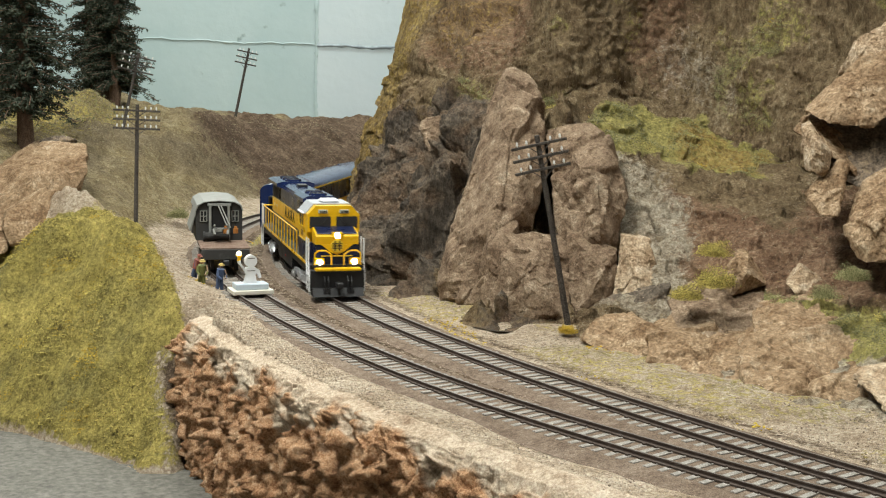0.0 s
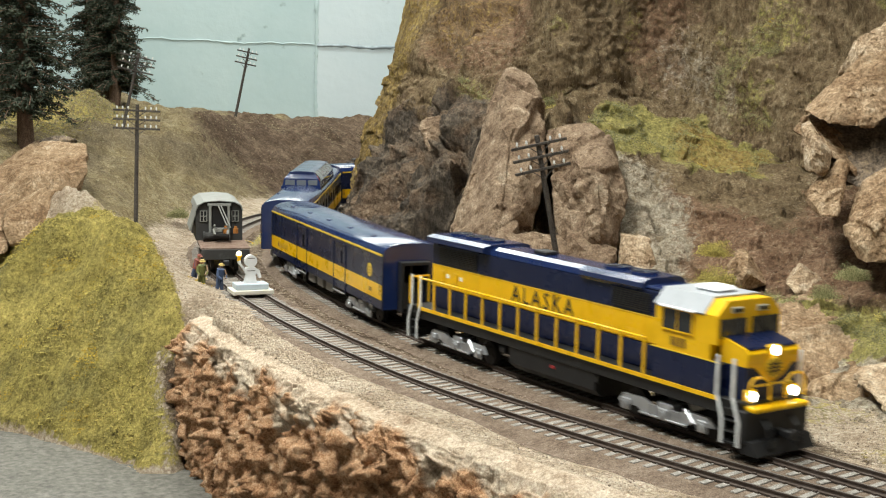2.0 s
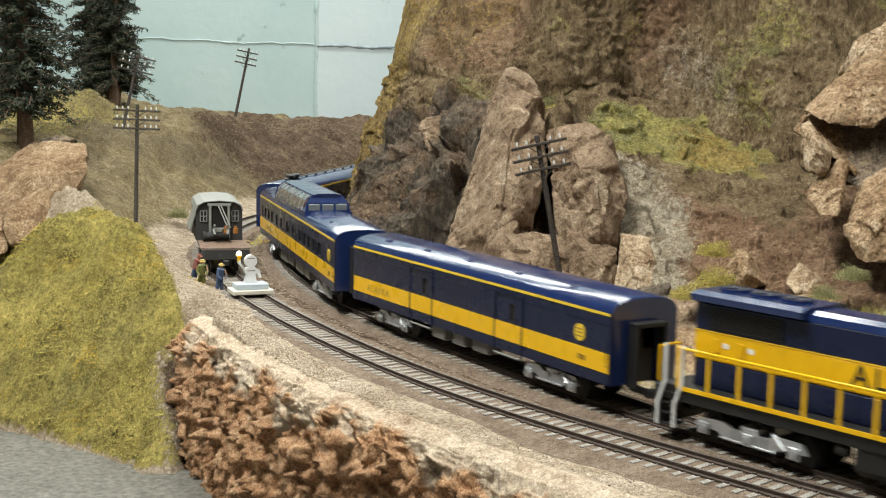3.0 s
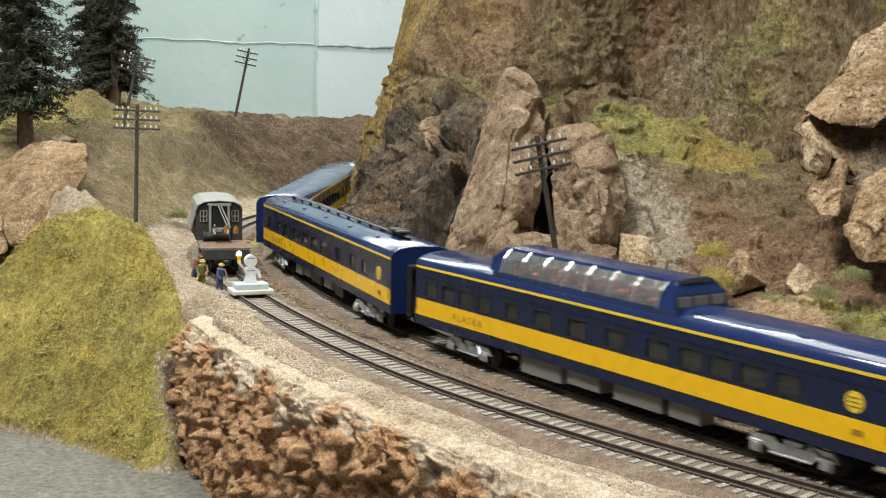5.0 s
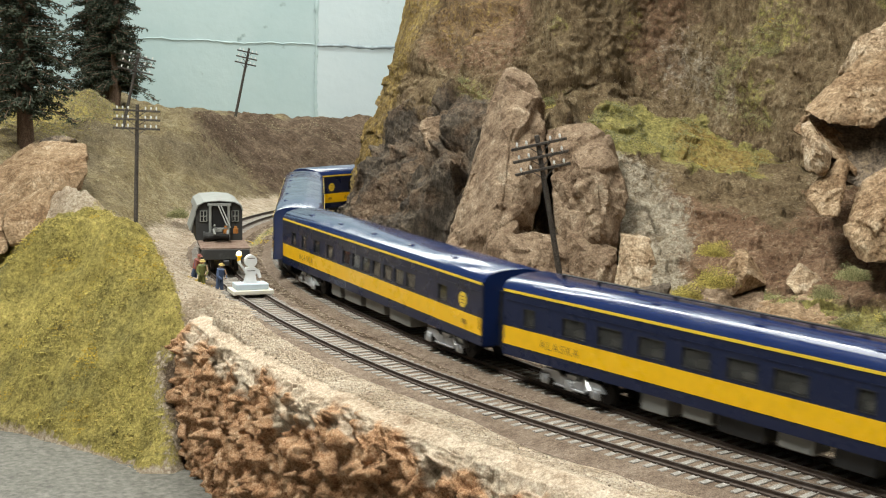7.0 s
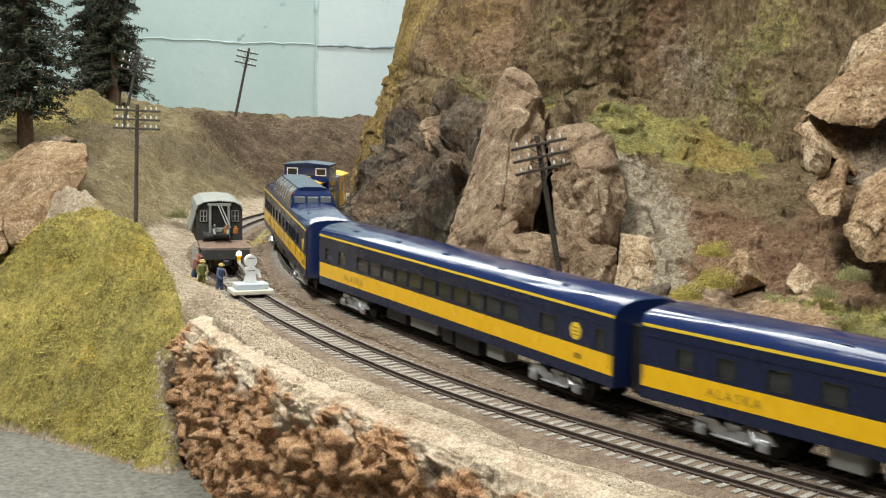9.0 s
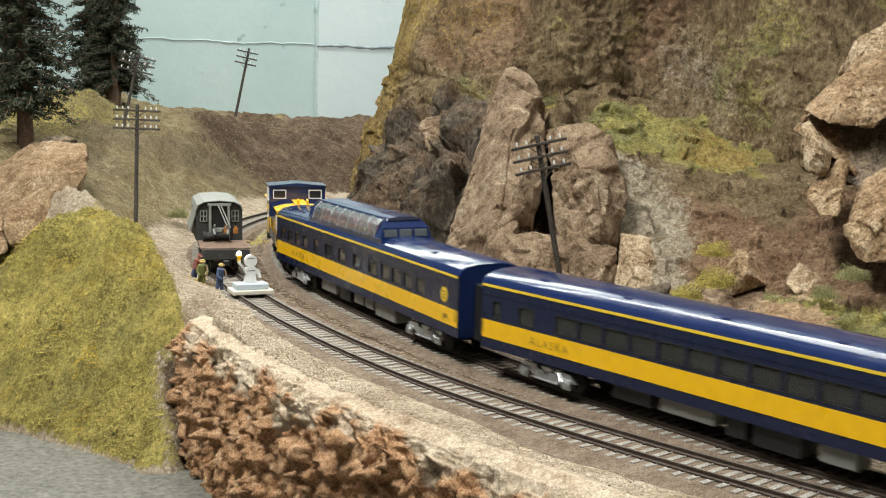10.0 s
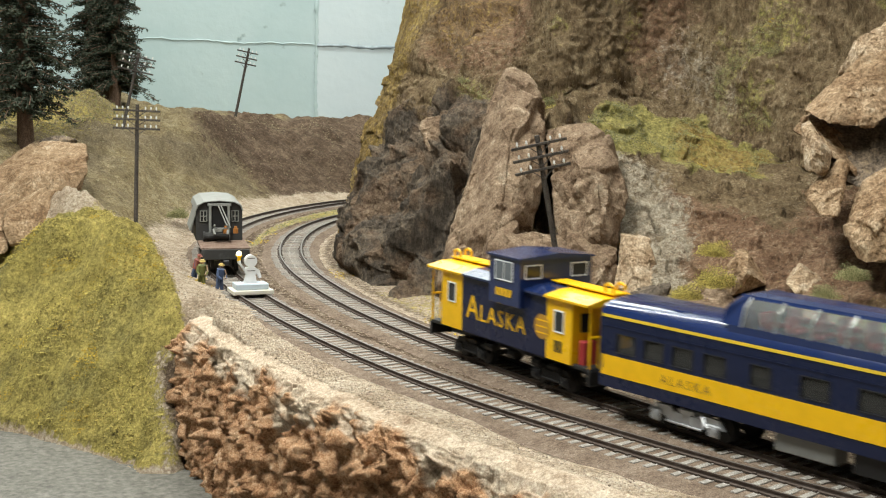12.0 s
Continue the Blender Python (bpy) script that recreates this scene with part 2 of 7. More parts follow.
def wall_paint(name, a, b):
    n = Nodes(name)
    c = n.ramp(n.noise(6, 6, 0.6), [(0.3, a), (0.7, b)])
    c = n.mix(n.scaled(n.noise(28, 6, 0.6), 0.66, 0.74), c, tuple(v * 0.62 for v in a))
    n.bump(n.noise(40, 5), 0.0008)
    return n.done(c, 0.6)


M["road"] = scenery("grey_road", [(0.095, 0.091, 0.08), (0.125, 0.12, 0.105), (0.14, 0.134, 0.118), (0.18, 0.172, 0.152)], 14, 260, 0.0004, 0.0002, 0.6)
M["wall"] = wall_paint("painted_wall", (0.41, 0.54, 0.56), (0.49, 0.605, 0.625))
M["wall_light"] = wall_paint("painted_wall_light", (0.54, 0.645, 0.69), (0.60, 0.69, 0.73))
M["plaster"] = scenery("room_plaster", [(0.6, 0.58, 0.54), (0.66, 0.64, 0.6), (0.7, 0.68, 0.65)], 2, 60, 0.0004, 0.0002, 0.8)
M["blue"] = paint("dark_blue_paint", (0.010, 0.022, 0.085), 0.15, 0.0, 0.0, 0.95)
M["yellow"] = paint("yellow_paint", (0.80, 0.46, 0.004), 0.3, 0.02)
M["black"] = paint("black_paint", (0.014, 0.014, 0.015), 0.5, 0.03)
M["silver"] = paint("silver_paint", (0.50, 0.51, 0.53), 0.35, 0.05, 0.7)

# ---------------------------------------------------------------- ground: one sheet with road, mound, bank and track bed
ROAD_Z = -0.085
SURFACES = {}


def uneven(lo, hi, dense_lo, dense_hi, fine, coarse):
    a = np.arange(dense_lo, dense_hi, fine)
    left = dense_lo - np.cumsum(np.linspace(fine, coarse, int((dense_lo - lo) / ((fine + coarse) / 2)) + 1))
    right = dense_hi + np.cumsum(np.linspace(fine, coarse, int((hi - dense_hi) / ((fine + coarse) / 2)) + 1))
    return np.concatenate([left[::-1], a, right])


def ground_height(x, y):
    """Height and cover (green, straw, red) of the scenic ground at places in plan."""
    side, along, zn = SIDING.near(x, y)
    mside, malong, zm = MAIN.near(x, y)
    p = np.stack([x, y, np.zeros_like(x)], 1)
    wob = fbm(p, 14, 4, 3)
    fine = fbm(p, 60, 4, 9)
    w = smooth(0.0, 0.05, np.abs(mside)) / (smooth(0.0, 0.05, np.abs(mside)) + smooth(0.0, 0.05, np.abs(side)) + 1e-6)
    bed = -0.0042 + zm * (1 - w) + zn * w
    # the bank outside the siding
    top = np.interp(along, [0.30, 0.42, 0.55, 0.66, 0.8, 1.0, 1.25, 2.0], [0.0, 0.012, 0.040, 0.042, 0.055, 0.078, 0.062, 0.058])
    reach = np.interp(along, [0.4, 0.6, 0.9, 1.2], [0.10, 0.11, 0.17, 0.19])
    rise = smooth(0.030, 1.0, (side + wob * 0.012) / reach * 1.0)
    h = bed + np.where(side > 0, top * rise * (1 + 0.16 * wob) + 0.006 * rise * fbm(p, 9, 3, 41), 0)
    # knoll with the firs
    h = h + 0.034 * np.exp(-(((x + 0.45) / 0.17) ** 2 + ((y - 1.55) / 0.24) ** 2)) + 0.02 * np.exp(-(((x + 0.42) / 0.10) ** 2 + ((y - 1.15) / 0.15) ** 2))
    # the mound's slope down to the road
    foot = np.interp(x, [-0.9, -0.36, -0.274, -0.228, -0.185, -0.160, -0.131], [1.1, 0.850, 0.786, 0.751, 0.714, 0.692, 0.690])
    e = (y - foot) * 0.78 + wob * 0.005
    front = ROAD_Z + np.maximum(e, 0) * (1.05 + 0.12 * wob) + 0.010 * smooth(0.01, 0.05, e)
    h = np.where(x < -0.13, np.minimum(h, front), h)
    # the mound's back falls away to its far end
    cap = np.interp(x, [-0.42, -0.321, -0.303, -0.279, -0.256, -0.235], [-0.05, -0.012, 0.005, 0.021, 0.026, 0.036]) + np.maximum(y - 0.965, 0) * 0.75
    h = np.where((x < -0.2) & (side > 0.05), np.minimum(h, cap + 0.003 * wob), h)
    # cut in front of the craggy face
    cut = smooth(0.043, 0.050, side) * (along < 0.40)
    talus = np.maximum(ROAD_Z, front - np.maximum(x + 0.15, 0) * 2.2 + 0.004 * wob)
    h = np.where(x >= -0.15, h * (1 - cut) + np.minimum(talus, h) * cut, h)
    h = np.where((side > 0.05) & (y < 0.70), ROAD_Z, h)
    gullied = smooth(0.05, 0.10, side) * smooth(1.05, 1.2, y)
    h = h + gullied * (0.0028 * fbm(p, 22, 3, 71, 0.5, True) + 0.0016 * fbm(p, 75, 3, 73, 0.6))
    wild = smooth(0.028, 0.06, np.abs(side)) * smooth(0.028, 0.05, np.abs(mside)) * (h > ROAD_Z + 0.002)
    h = h + wild * (wob * 0.003 + fine * 0.0016)
    grassy = wild * (x < -0.14) * (y < 1.0) * (side > 0.05)
    h = h + grassy * (0.0045 * fbm(p, 40, 3, 51, 0.6, True) + 0.0030 * fbm(p, 120, 3, 53, 0.65))
    # cover
    crest = np.interp(x, [-0.34, -0.26, -0.20, -0.17, -0.155, -0.14], [0.99, 0.985, 0.94, 0.89, 0.85, 0.80])
    green = 0.95 * smooth(0.043, 0.055, side) * (1 - smooth(-0.03, 0.02, y - crest + 0.02 * wob)) * smooth(ROAD_Z, ROAD_Z + 0.004, h) * (x < -0.135)
    green = np.maximum(green, 0.55 * smooth(0.10, 0.2, side) * np.exp(-(((x + 0.43) / 0.16) ** 2 + ((y - 1.35) / 0.33) ** 2)))
    between = (side < -0.03) & (mside > 0.03)
    green = np.maximum(green, 0.62 * between * smooth(1.0, 1.1, y))
    straw = np.clip(0.9 * smooth(0.95, 1.1, y) * smooth(0.03, 0.07, side), 0, 1)
    red = 0.55 * smooth(0.02, 0.03, np.abs(mside)) * (1 - smooth(0.03, 0.05, np.abs(mside)))
    gully = np.exp(-(((x + 0.152 + 0.30 * (y - 0.74) + 0.004 * wob) / 0.017) ** 2 + ((y - 0.745) / 0.06) ** 2)) * (h > ROAD_Z + 0.001) * (1 - smooth(-0.034, -0.014, h + 0.006 * wob))
    red = np.maximum(red, 0.85 * gully)
    green = green * (1 - 0.9 * gully)
    verge = 0.46 * smooth(0.022, 0.036, -mside) * (y < 0.85)
    green = np.maximum(green, verge * smooth(-0.6, 0.3, wob))
    red = np.maximum(red, 0.60 * smooth(0.015, 0.020, -side) * smooth(0.014, 0.018, mside) * (1 - green))
    # far end of the bank: brown soil and its shade in one dark colour
    red = np.maximum(red, 0.95 * smooth(-0.30, -0.18, x + 0.05 * wob) * smooth(1.20, 1.42, y + 0.06 * wob) * smooth(0.035, 0.06, side))
    return h, np.stack([green, straw, red, np.ones_like(green)], 1)


def make_ground():
    gx = uneven(-1.6, 2.2, -0.42, 0.22, 0.0022, 0.06)
    gy = np.unique(np.minimum(uneven(-1.2, 2.9, 0.42, 1.72, 0.0028, 0.06), 2.293))
    X, Y = np.meshgrid(gx, gy, indexing="ij")
    h, cover = ground_height(X.ravel(), Y.ravel())
    pts = np.stack([X.ravel(), Y.ravel(), h], 1)
    me = grid_mesh("ground", pts, len(gx), len(gy), M["ground"])
    att = me.color_attributes.new("cover", "FLOAT_COLOR", "POINT")
    att.data.foreach_set("color", cover.astype(np.float32).ravel())
    SURFACES["ground"] = (pts, cover)
    return tagged(new("ground", me), "model scenery ground with straw, moss and dirt flock", "ground", kind="structure")


make_ground()

road = bmesh.new()
box(road, -1.6, 0.3, -0.6, 1.2, ROAD_Z - 0.01, ROAD_Z + 0.0012)
tagged(link("road", road, M["road"]), "smooth grey painted road surface", "road", kind="structure")


def make_ballast(line, name, s0, s1):
    """A low ridge of fine stone under the sleepers."""
    prof = [(-0.026, -0.0052), (-0.020, -0.0034), (-0.0165, -0.0026), (0.0165, -0.0026), (0.020, -0.0034), (0.026, -0.0052)]
    ss = np.arange(s0, s1, 0.004)
    ds = np.interp(np.linspace(0, 5, 26), range(6), [a for a, b in prof])
    zs = np.interp(np.linspace(0, 5, 26), range(6), [b for a, b in prof])
    pts = np.array([[line.at(s, d, z) for d, z in zip(ds, zs)] for s in ss])
    flat = pts.reshape(-1, 3)
    flat[:, 2] += fbm(flat, 350, 3, 5) * 0.0003
    me = grid_mesh(name, flat, len(ss), len(ds), M["ballast"])
    return tagged(new(name, me), "low bed of brown-grey fine model ballast", "ballast", kind="structure")


def make_track(line, s0, s1, label):
    make_ballast(line, "ballast", s0, s1)
    track = root("railway_track", label, "railway track")
    for side in (-0.0084, 0.0084):
        bm = bmesh.new()
        prof = [(-0.0011, -0.0023), (0.0011, -0.0023), (0.0011, -0.0018), (0.0003, -0.0015), (0.0003, -0.0007), (0.0005, -0.0005), (0.0005, 0), (-0.0005, 0), (-0.0005, -0.0005), (-0.0003, -0.0007), (-0.0003, -0.0015), (-0.0011, -0.0018)]
        rings = [[bm.verts.new(line.at(s, side + a, b)) for a, b in prof] for s in np.arange(s0, s1, 0.012)]
        for r, q in zip(rings, rings[1:]):
            for i in range(12):
                j = (i + 1) % 12
                f = bm.faces.new((r[i], r[j], q[j], q[i]))
                f.material_index = 0 if i == 6 else 1
        part("rail", bm, [M["rail_steel"], M["rail_web"]], track)
    return track


MAIN_TRACK = make_track(MAIN, -2.0, 3.2, "running line with dark weathered rails on wooden sleepers")
SIDE_TRACK = make_track(SIDING, -2.0, 2.6, "siding with dark weathered rails on wooden sleepers")

# ---------------------------------------------------------------- hillside: sections from the foot up, at bearings into the hill
SECTIONS = []


def section(x, y, bearing, *profile):
    c, s = math.cos(radians(bearing)), math.sin(radians(bearing))
    rows = [(x + c * d, y + s * d, z) for d, z in profile]
    # the summit, along one ridge, closes the hill above
    t = min(max((rows[-1][0] - 0.1) * 0.75 + (1.2 - rows[-1][1]) * 0.45, 0), 1.6)
    SECTIONS.append(rows + [(0.13 + t, 1.17 - 0.45 * t, 0.37)])


section(1.40, 1.38, -90, (0, -0.006), (0.02, 0.03), (0.05, 0.09), (0.09, 0.15), (0.14, 0.22), (0.2, 0.28), (0.3, 0.33))
section(0.35, 1.375, -90, (0, -0.006), (0.02, 0.03), (0.05, 0.09), (0.08, 0.15), (0.12, 0.22), (0.18, 0.28), (0.25, 0.33))
section(0.06, 1.335, -75, (0, -0.006), (0.01, 0.035), (0.03, 0.095), (0.05, 0.135), (0.075, 0.19), (0.11, 0.25), (0.2, 0.33))
section(-0.055, 1.25, -35, (0, -0.006), (0.006, 0.035), (0.022, 0.095), (0.030, 0.128), (0.040, 0.18), (0.05, 0.25), (0.22, 0.33))
section(-0.094, 1.15, 10, (0, -0.006), (0.008, 0.035), (0.024, 0.088), (0.037, 0.125), (0.046, 0.165), (0.056, 0.21), (0.16, 0.33))
section(-0.084, 1.05, 30, (0, -0.006), (0.010, 0.032), (0.028, 0.078), (0.046, 0.112), (0.062, 0.145), (0.085, 0.19), (0.22, 0.33))
section(-0.075, 0.961, 40, (0, -0.006), (0.012, 0.026), (0.035, 0.068), (0.065, 0.104), (0.100, 0.142), (0.125, 0.153), (0.30, 0.33))
section(-0.034, 0.827, 52, (0, -0.006), (0.015, 0.024), (0.05, 0.070), (0.09, 0.109), (0.135, 0.124), (0.165, 0.178), (0.25, 0.33))
section(-0.004, 0.770, 62, (0, -0.006), (0.03, 0.016), (0.075, 0.052), (0.115, 0.093), (0.17, 0.122), (0.205, 0.18), (0.28, 0.33))
section(0.032, 0.730, 68, (0, -0.006), (0.055, 0.016), (0.125, 0.058), (0.165, 0.110), (0.22, 0.138), (0.255, 0.195), (0.33, 0.33))
section(0.069, 0.742, 72, (0, -0.006), (0.03, 0.006), (0.095, 0.042), (0.14, 0.105), (0.23, 0.132), (0.265, 0.20), (0.34, 0.33))
section(0.086, 0.696, 72, (0, -0.006), (0.05, 0.006), (0.10, 0.036), (0.16, 0.080), (0.27, 0.114), (0.305, 0.185), (0.38, 0.33))
section(0.109, 0.642, 72, (0, -0.008), (0.06, -0.002), (0.11, 0.020), (0.18, 0.058), (0.30, 0.096), (0.335, 0.17), (0.41, 0.33))
section(0.133, 0.585, 72, (0, -0.008), (0.06, -0.003), (0.12, 0.022), (0.20, 0.054), (0.32, 0.084), (0.355, 0.16), (0.43, 0.33))
section(0.159, 0.537, 72, (0, -0.008), (0.06, -0.002), (0.12, 0.024), (0.21, 0.049), (0.33, 0.073), (0.37, 0.16), (0.45, 0.33))
section(0.235, 0.42, 70, (0, -0.008), (0.06, 0.004), (0.12, 0.026), (0.21, 0.049), (0.33, 0.073), (0.37, 0.16), (0.45, 0.33))
section(0.55, 0.05, 52, (0, -0.005), (0.06, 0.024), (0.14, 0.036), (0.23, 0.070), (0.32, 0.10), (0.39, 0.19), (0.50, 0.32))
section(1.30, -0.8, 45, (0, -0.005), (0.06, 0.024), (0.14, 0.036), (0.23, 0.070), (0.32, 0.10), (0.39, 0.19), (0.50, 0.32))


def make_hillside():
    sec = np.array(SECTIONS)
    gaps = np.linalg.norm(np.diff(sec[:, 0, :2], axis=0), axis=1)
    u = np.concatenate([[0], np.cumsum(gaps)])
    fine = np.concatenate([np.arange(0, u[2], 0.012), np.arange(u[2], u[-3], 0.0016), np.arange(u[-3], u[-1] + 0.03, 0.03)])
    w = np.concatenate([np.linspace(0, 6, 300), np.linspace(6, 7, 10)[1:]])
    # smooth run from section to section
    out = np.empty((len(fine), 8, 3))
    for r in range(8):
        for a in range(3):
            v = np.interp(fine, u, sec[:, r, a])
            out[:, r, a] = v
    k = np.hanning(15)
    k /= k.sum()
    pad = np.pad(out, ((7, 7), (0, 0), (0, 0)), mode="edge")
    out = sum(k[i] * pad[i:i + len(fine)] for i in range(15))
    pts = np.empty((len(fine), len(w), 3))
    lo = np.minimum(w.astype(int), 6)
    f = (w - lo)[None, :, None]
    f = f * 0.6 + 0.4 * f * f * (3 - 2 * f)
    pts = out[:, lo] * (1 - f) + out[:, lo + 1] * f
    du = np.gradient(pts, axis=0)
    dw = np.gradient(pts, axis=1)
    nrm = np.cross(du, dw)
    nrm /= np.linalg.norm(nrm, axis=2, keepdims=True) + 1e-12
    flat, n = pts.reshape(-1, 3), nrm.reshape(-1, 3)
    steep = 1 - np.abs(n[:, 2])
    ww = np.tile(w, len(fine))
    # place along the run of sections, 4 at the nose, 6 and 7 on the dark crag, 9 behind the great boulder
    run = np.repeat(np.interp(fine, u, np.arange(len(sec))), len(w))
    rise = smooth(0.0, 0.35, ww)

    def zone(a, b, v, soft=0.35):
        return smooth(a - soft, a + soft, v) * (1 - smooth(b - soft, b + soft, v))

    crag = zone(4.9, 9.0, run) * (1 - smooth(3.0, 3.9, ww))
    dirt = (1 - crag) * (1 - smooth(3.9, 4.4, ww))
    high = smooth(3.7, 4.5, ww)
    # slabs that lean with the cliff, split by clefts
    lean = np.stack([flat[:, 0] - 0.40 * flat[:, 2], flat[:, 1] * 0.8, flat[:, 2] * 0.30], 1)
    lean = lean + 0.006 * np.stack([fbm(flat, 30, 3, k) for k in (61, 62, 63)], 1)
    val, cleft, tilt, _ = cells(lean, 27, 4)
    val2, cleft2, tilt2, _ = cells(lean, 95, 8)
    val3, cleft3, tilt3, _ = cells(flat, 130, 9)
    fin = lean[:, 0] * 19 + lean[:, 1] * 7 + 0.55 * fbm(flat, 12, 3, 66)
    fin = np.abs(fin - np.floor(fin) - 0.5) * 2
    push = crag * (0.024 * fin - 0.016 + (0.004 * val + 0.028 * tilt) * (1 - cleft ** 4) - 0.004 * cleft ** 8 + (0.0015 * val2 + 0.006 * tilt2) * (1 - cleft2 ** 4) + 0.0026 * tilt3 + 0.0015 * fbm(lean, 110, 4, 64, 0.6, True))
    # folds and gullies down the upper cliff
    rib = np.stack([flat[:, 0] + 0.25 * flat[:, 2], flat[:, 1], flat[:, 2] * 0.18], 1)
    calm = 0.35 + 0.65 * smooth(4.6, 5.6, run)
    push += high * calm * (0.010 * fbm(rib, 15, 3, 21, 0.5, True) + 0.0040 * fbm(rib, 60, 3, 25, 0.6) + 0.0022 * fbm(flat, 190, 3, 27, 0.65))
    # crumbling slope and bench: lumps of soil with small stones
    v4, c4, t4, d4 = cells(flat * (1, 1, 1.6), 55, 14)
    v5, c5, t5, d5 = cells(flat, 170, 15)
    push += dirt * (0.0045 * fbm(flat, 24, 4, 2, 0.55) + 0.0016 * v4 + 0.003 * t4 + 0.0012 * (0.5 - d5) + 0.0014 * fbm(flat, 150, 3, 6, 0.6))
    flat = flat + n * (push * rise)[:, None]
    # keep the line's clearance free
    side, along, _ = MAIN.near(flat[:, 0], flat[:, 1])
    th = np.interp(along, MAIN.s, MAIN.th)
    lack = np.where((side < 0) & (flat[:, 2] < 0.07), np.maximum(0.031 + side, 0), 0) * rise
    flat[:, 0] += np.sin(th) * lack
    flat[:, 1] -= np.cos(th) * lack
    me = grid_mesh("hillside", flat, len(fine), len(w), M["hill"])
    me.set_sharp_from_angle(angle=radians(32))
    x, y, z = flat.T
    wob = fbm(flat, 30, 4, 12)
    r, q = run + 0.30 * wob, ww + 0.16 * fbm(flat, 45, 4, 15)
    shelf = np.interp(run, [9, 10, 11, 12, 13], [2.75, 2.8, 3.2, 3.5, 3.7])
    green = zone(9.1, 12.9, r) * zone(shelf, np.minimum(shelf + 0.75, 4.05), q, 0.12)
    green = np.maximum(green, 0.75 * zone(11.6, 15.5, r) * zone(1.3, 2.2, q, 0.25) * smooth(-0.7, 0.1, wob))
    green = np.maximum(green, 0.47 * high * zone(11.5, 16, run) * smooth(-0.5, 0.3, wob))
    green = np.maximum(green, 0.42 * high * zone(7.0, 10.0, run) * smooth(-0.4, 0.4, wob))
    green = np.maximum(green, 0.45 * zone(6.0, 8.4, r) * zone(3.2, 4.1, q, 0.2))
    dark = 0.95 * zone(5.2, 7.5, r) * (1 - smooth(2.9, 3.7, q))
    # shade in the hollow behind the great boulder, coloured in with the dark rock
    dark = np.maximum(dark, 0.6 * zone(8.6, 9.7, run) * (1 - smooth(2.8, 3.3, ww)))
    red = 0.80 * zone(11.2, 14.5, r) * zone(2.1, 3.1, q, 0.2)
    red = np.maximum(red, 0.62 * high * zone(9.4, 11.2, r, 0.5) + 0.55 * high * zone(4.9, 7.0, run))
    red = np.maximum(red, 0.7 * zone(13.4, 16, r) * zone(2.0, 4.0, q, 0.3))
    gold = np.maximum(0.56 * zone(3.2, 5.0, run + 0.12 * wob, 0.2), 0.40 * zone(4.9, 6.2, r) * smooth(4.2, 4.8, q))
    gold = np.maximum(gold, 0.60 * zone(11.0, 13.0, r) * zone(shelf + 0.05, 4.0, q, 0.12))
    grey = 0.64 * zone(9.8, 11.9, r) * zone(0.8, 3.05, q, 0.3)
    grey = np.maximum(grey, 0.46 * high * zone(10.3, 12.3, r) * (1 - smooth(4.6, 5.2, q)))
    grey = np.maximum(grey, 0.60 * zone(11.5, 16, r) * (1 - smooth(1.0, 1.5, q)))
    grey = np.maximum(grey, 0.72 * zone(12.6, 16, r) * zone(0.8, 2.0, q, 0.25) * smooth(-0.9, 0.1, wob))
    cover = np.clip(np.stack([green, dark, red, np.ones_like(x)], 1), 0, 1)
    more = np.clip(np.stack([gold, grey, np.zeros_like(x), np.ones_like(x)], 1), 0, 1)
    for nm, c in (("cover", cover), ("cover_more", more)):
        att = me.color_attributes.new(nm, "FLOAT_COLOR", "POINT")
        att.data.foreach_set("color", c.astype(np.float32).ravel())
    SURFACES["hillside"] = (flat, cover)
    return tagged(new("hillside", me), "steep brown model rock hillside with moss on its ledges", "hillside", kind="structure")


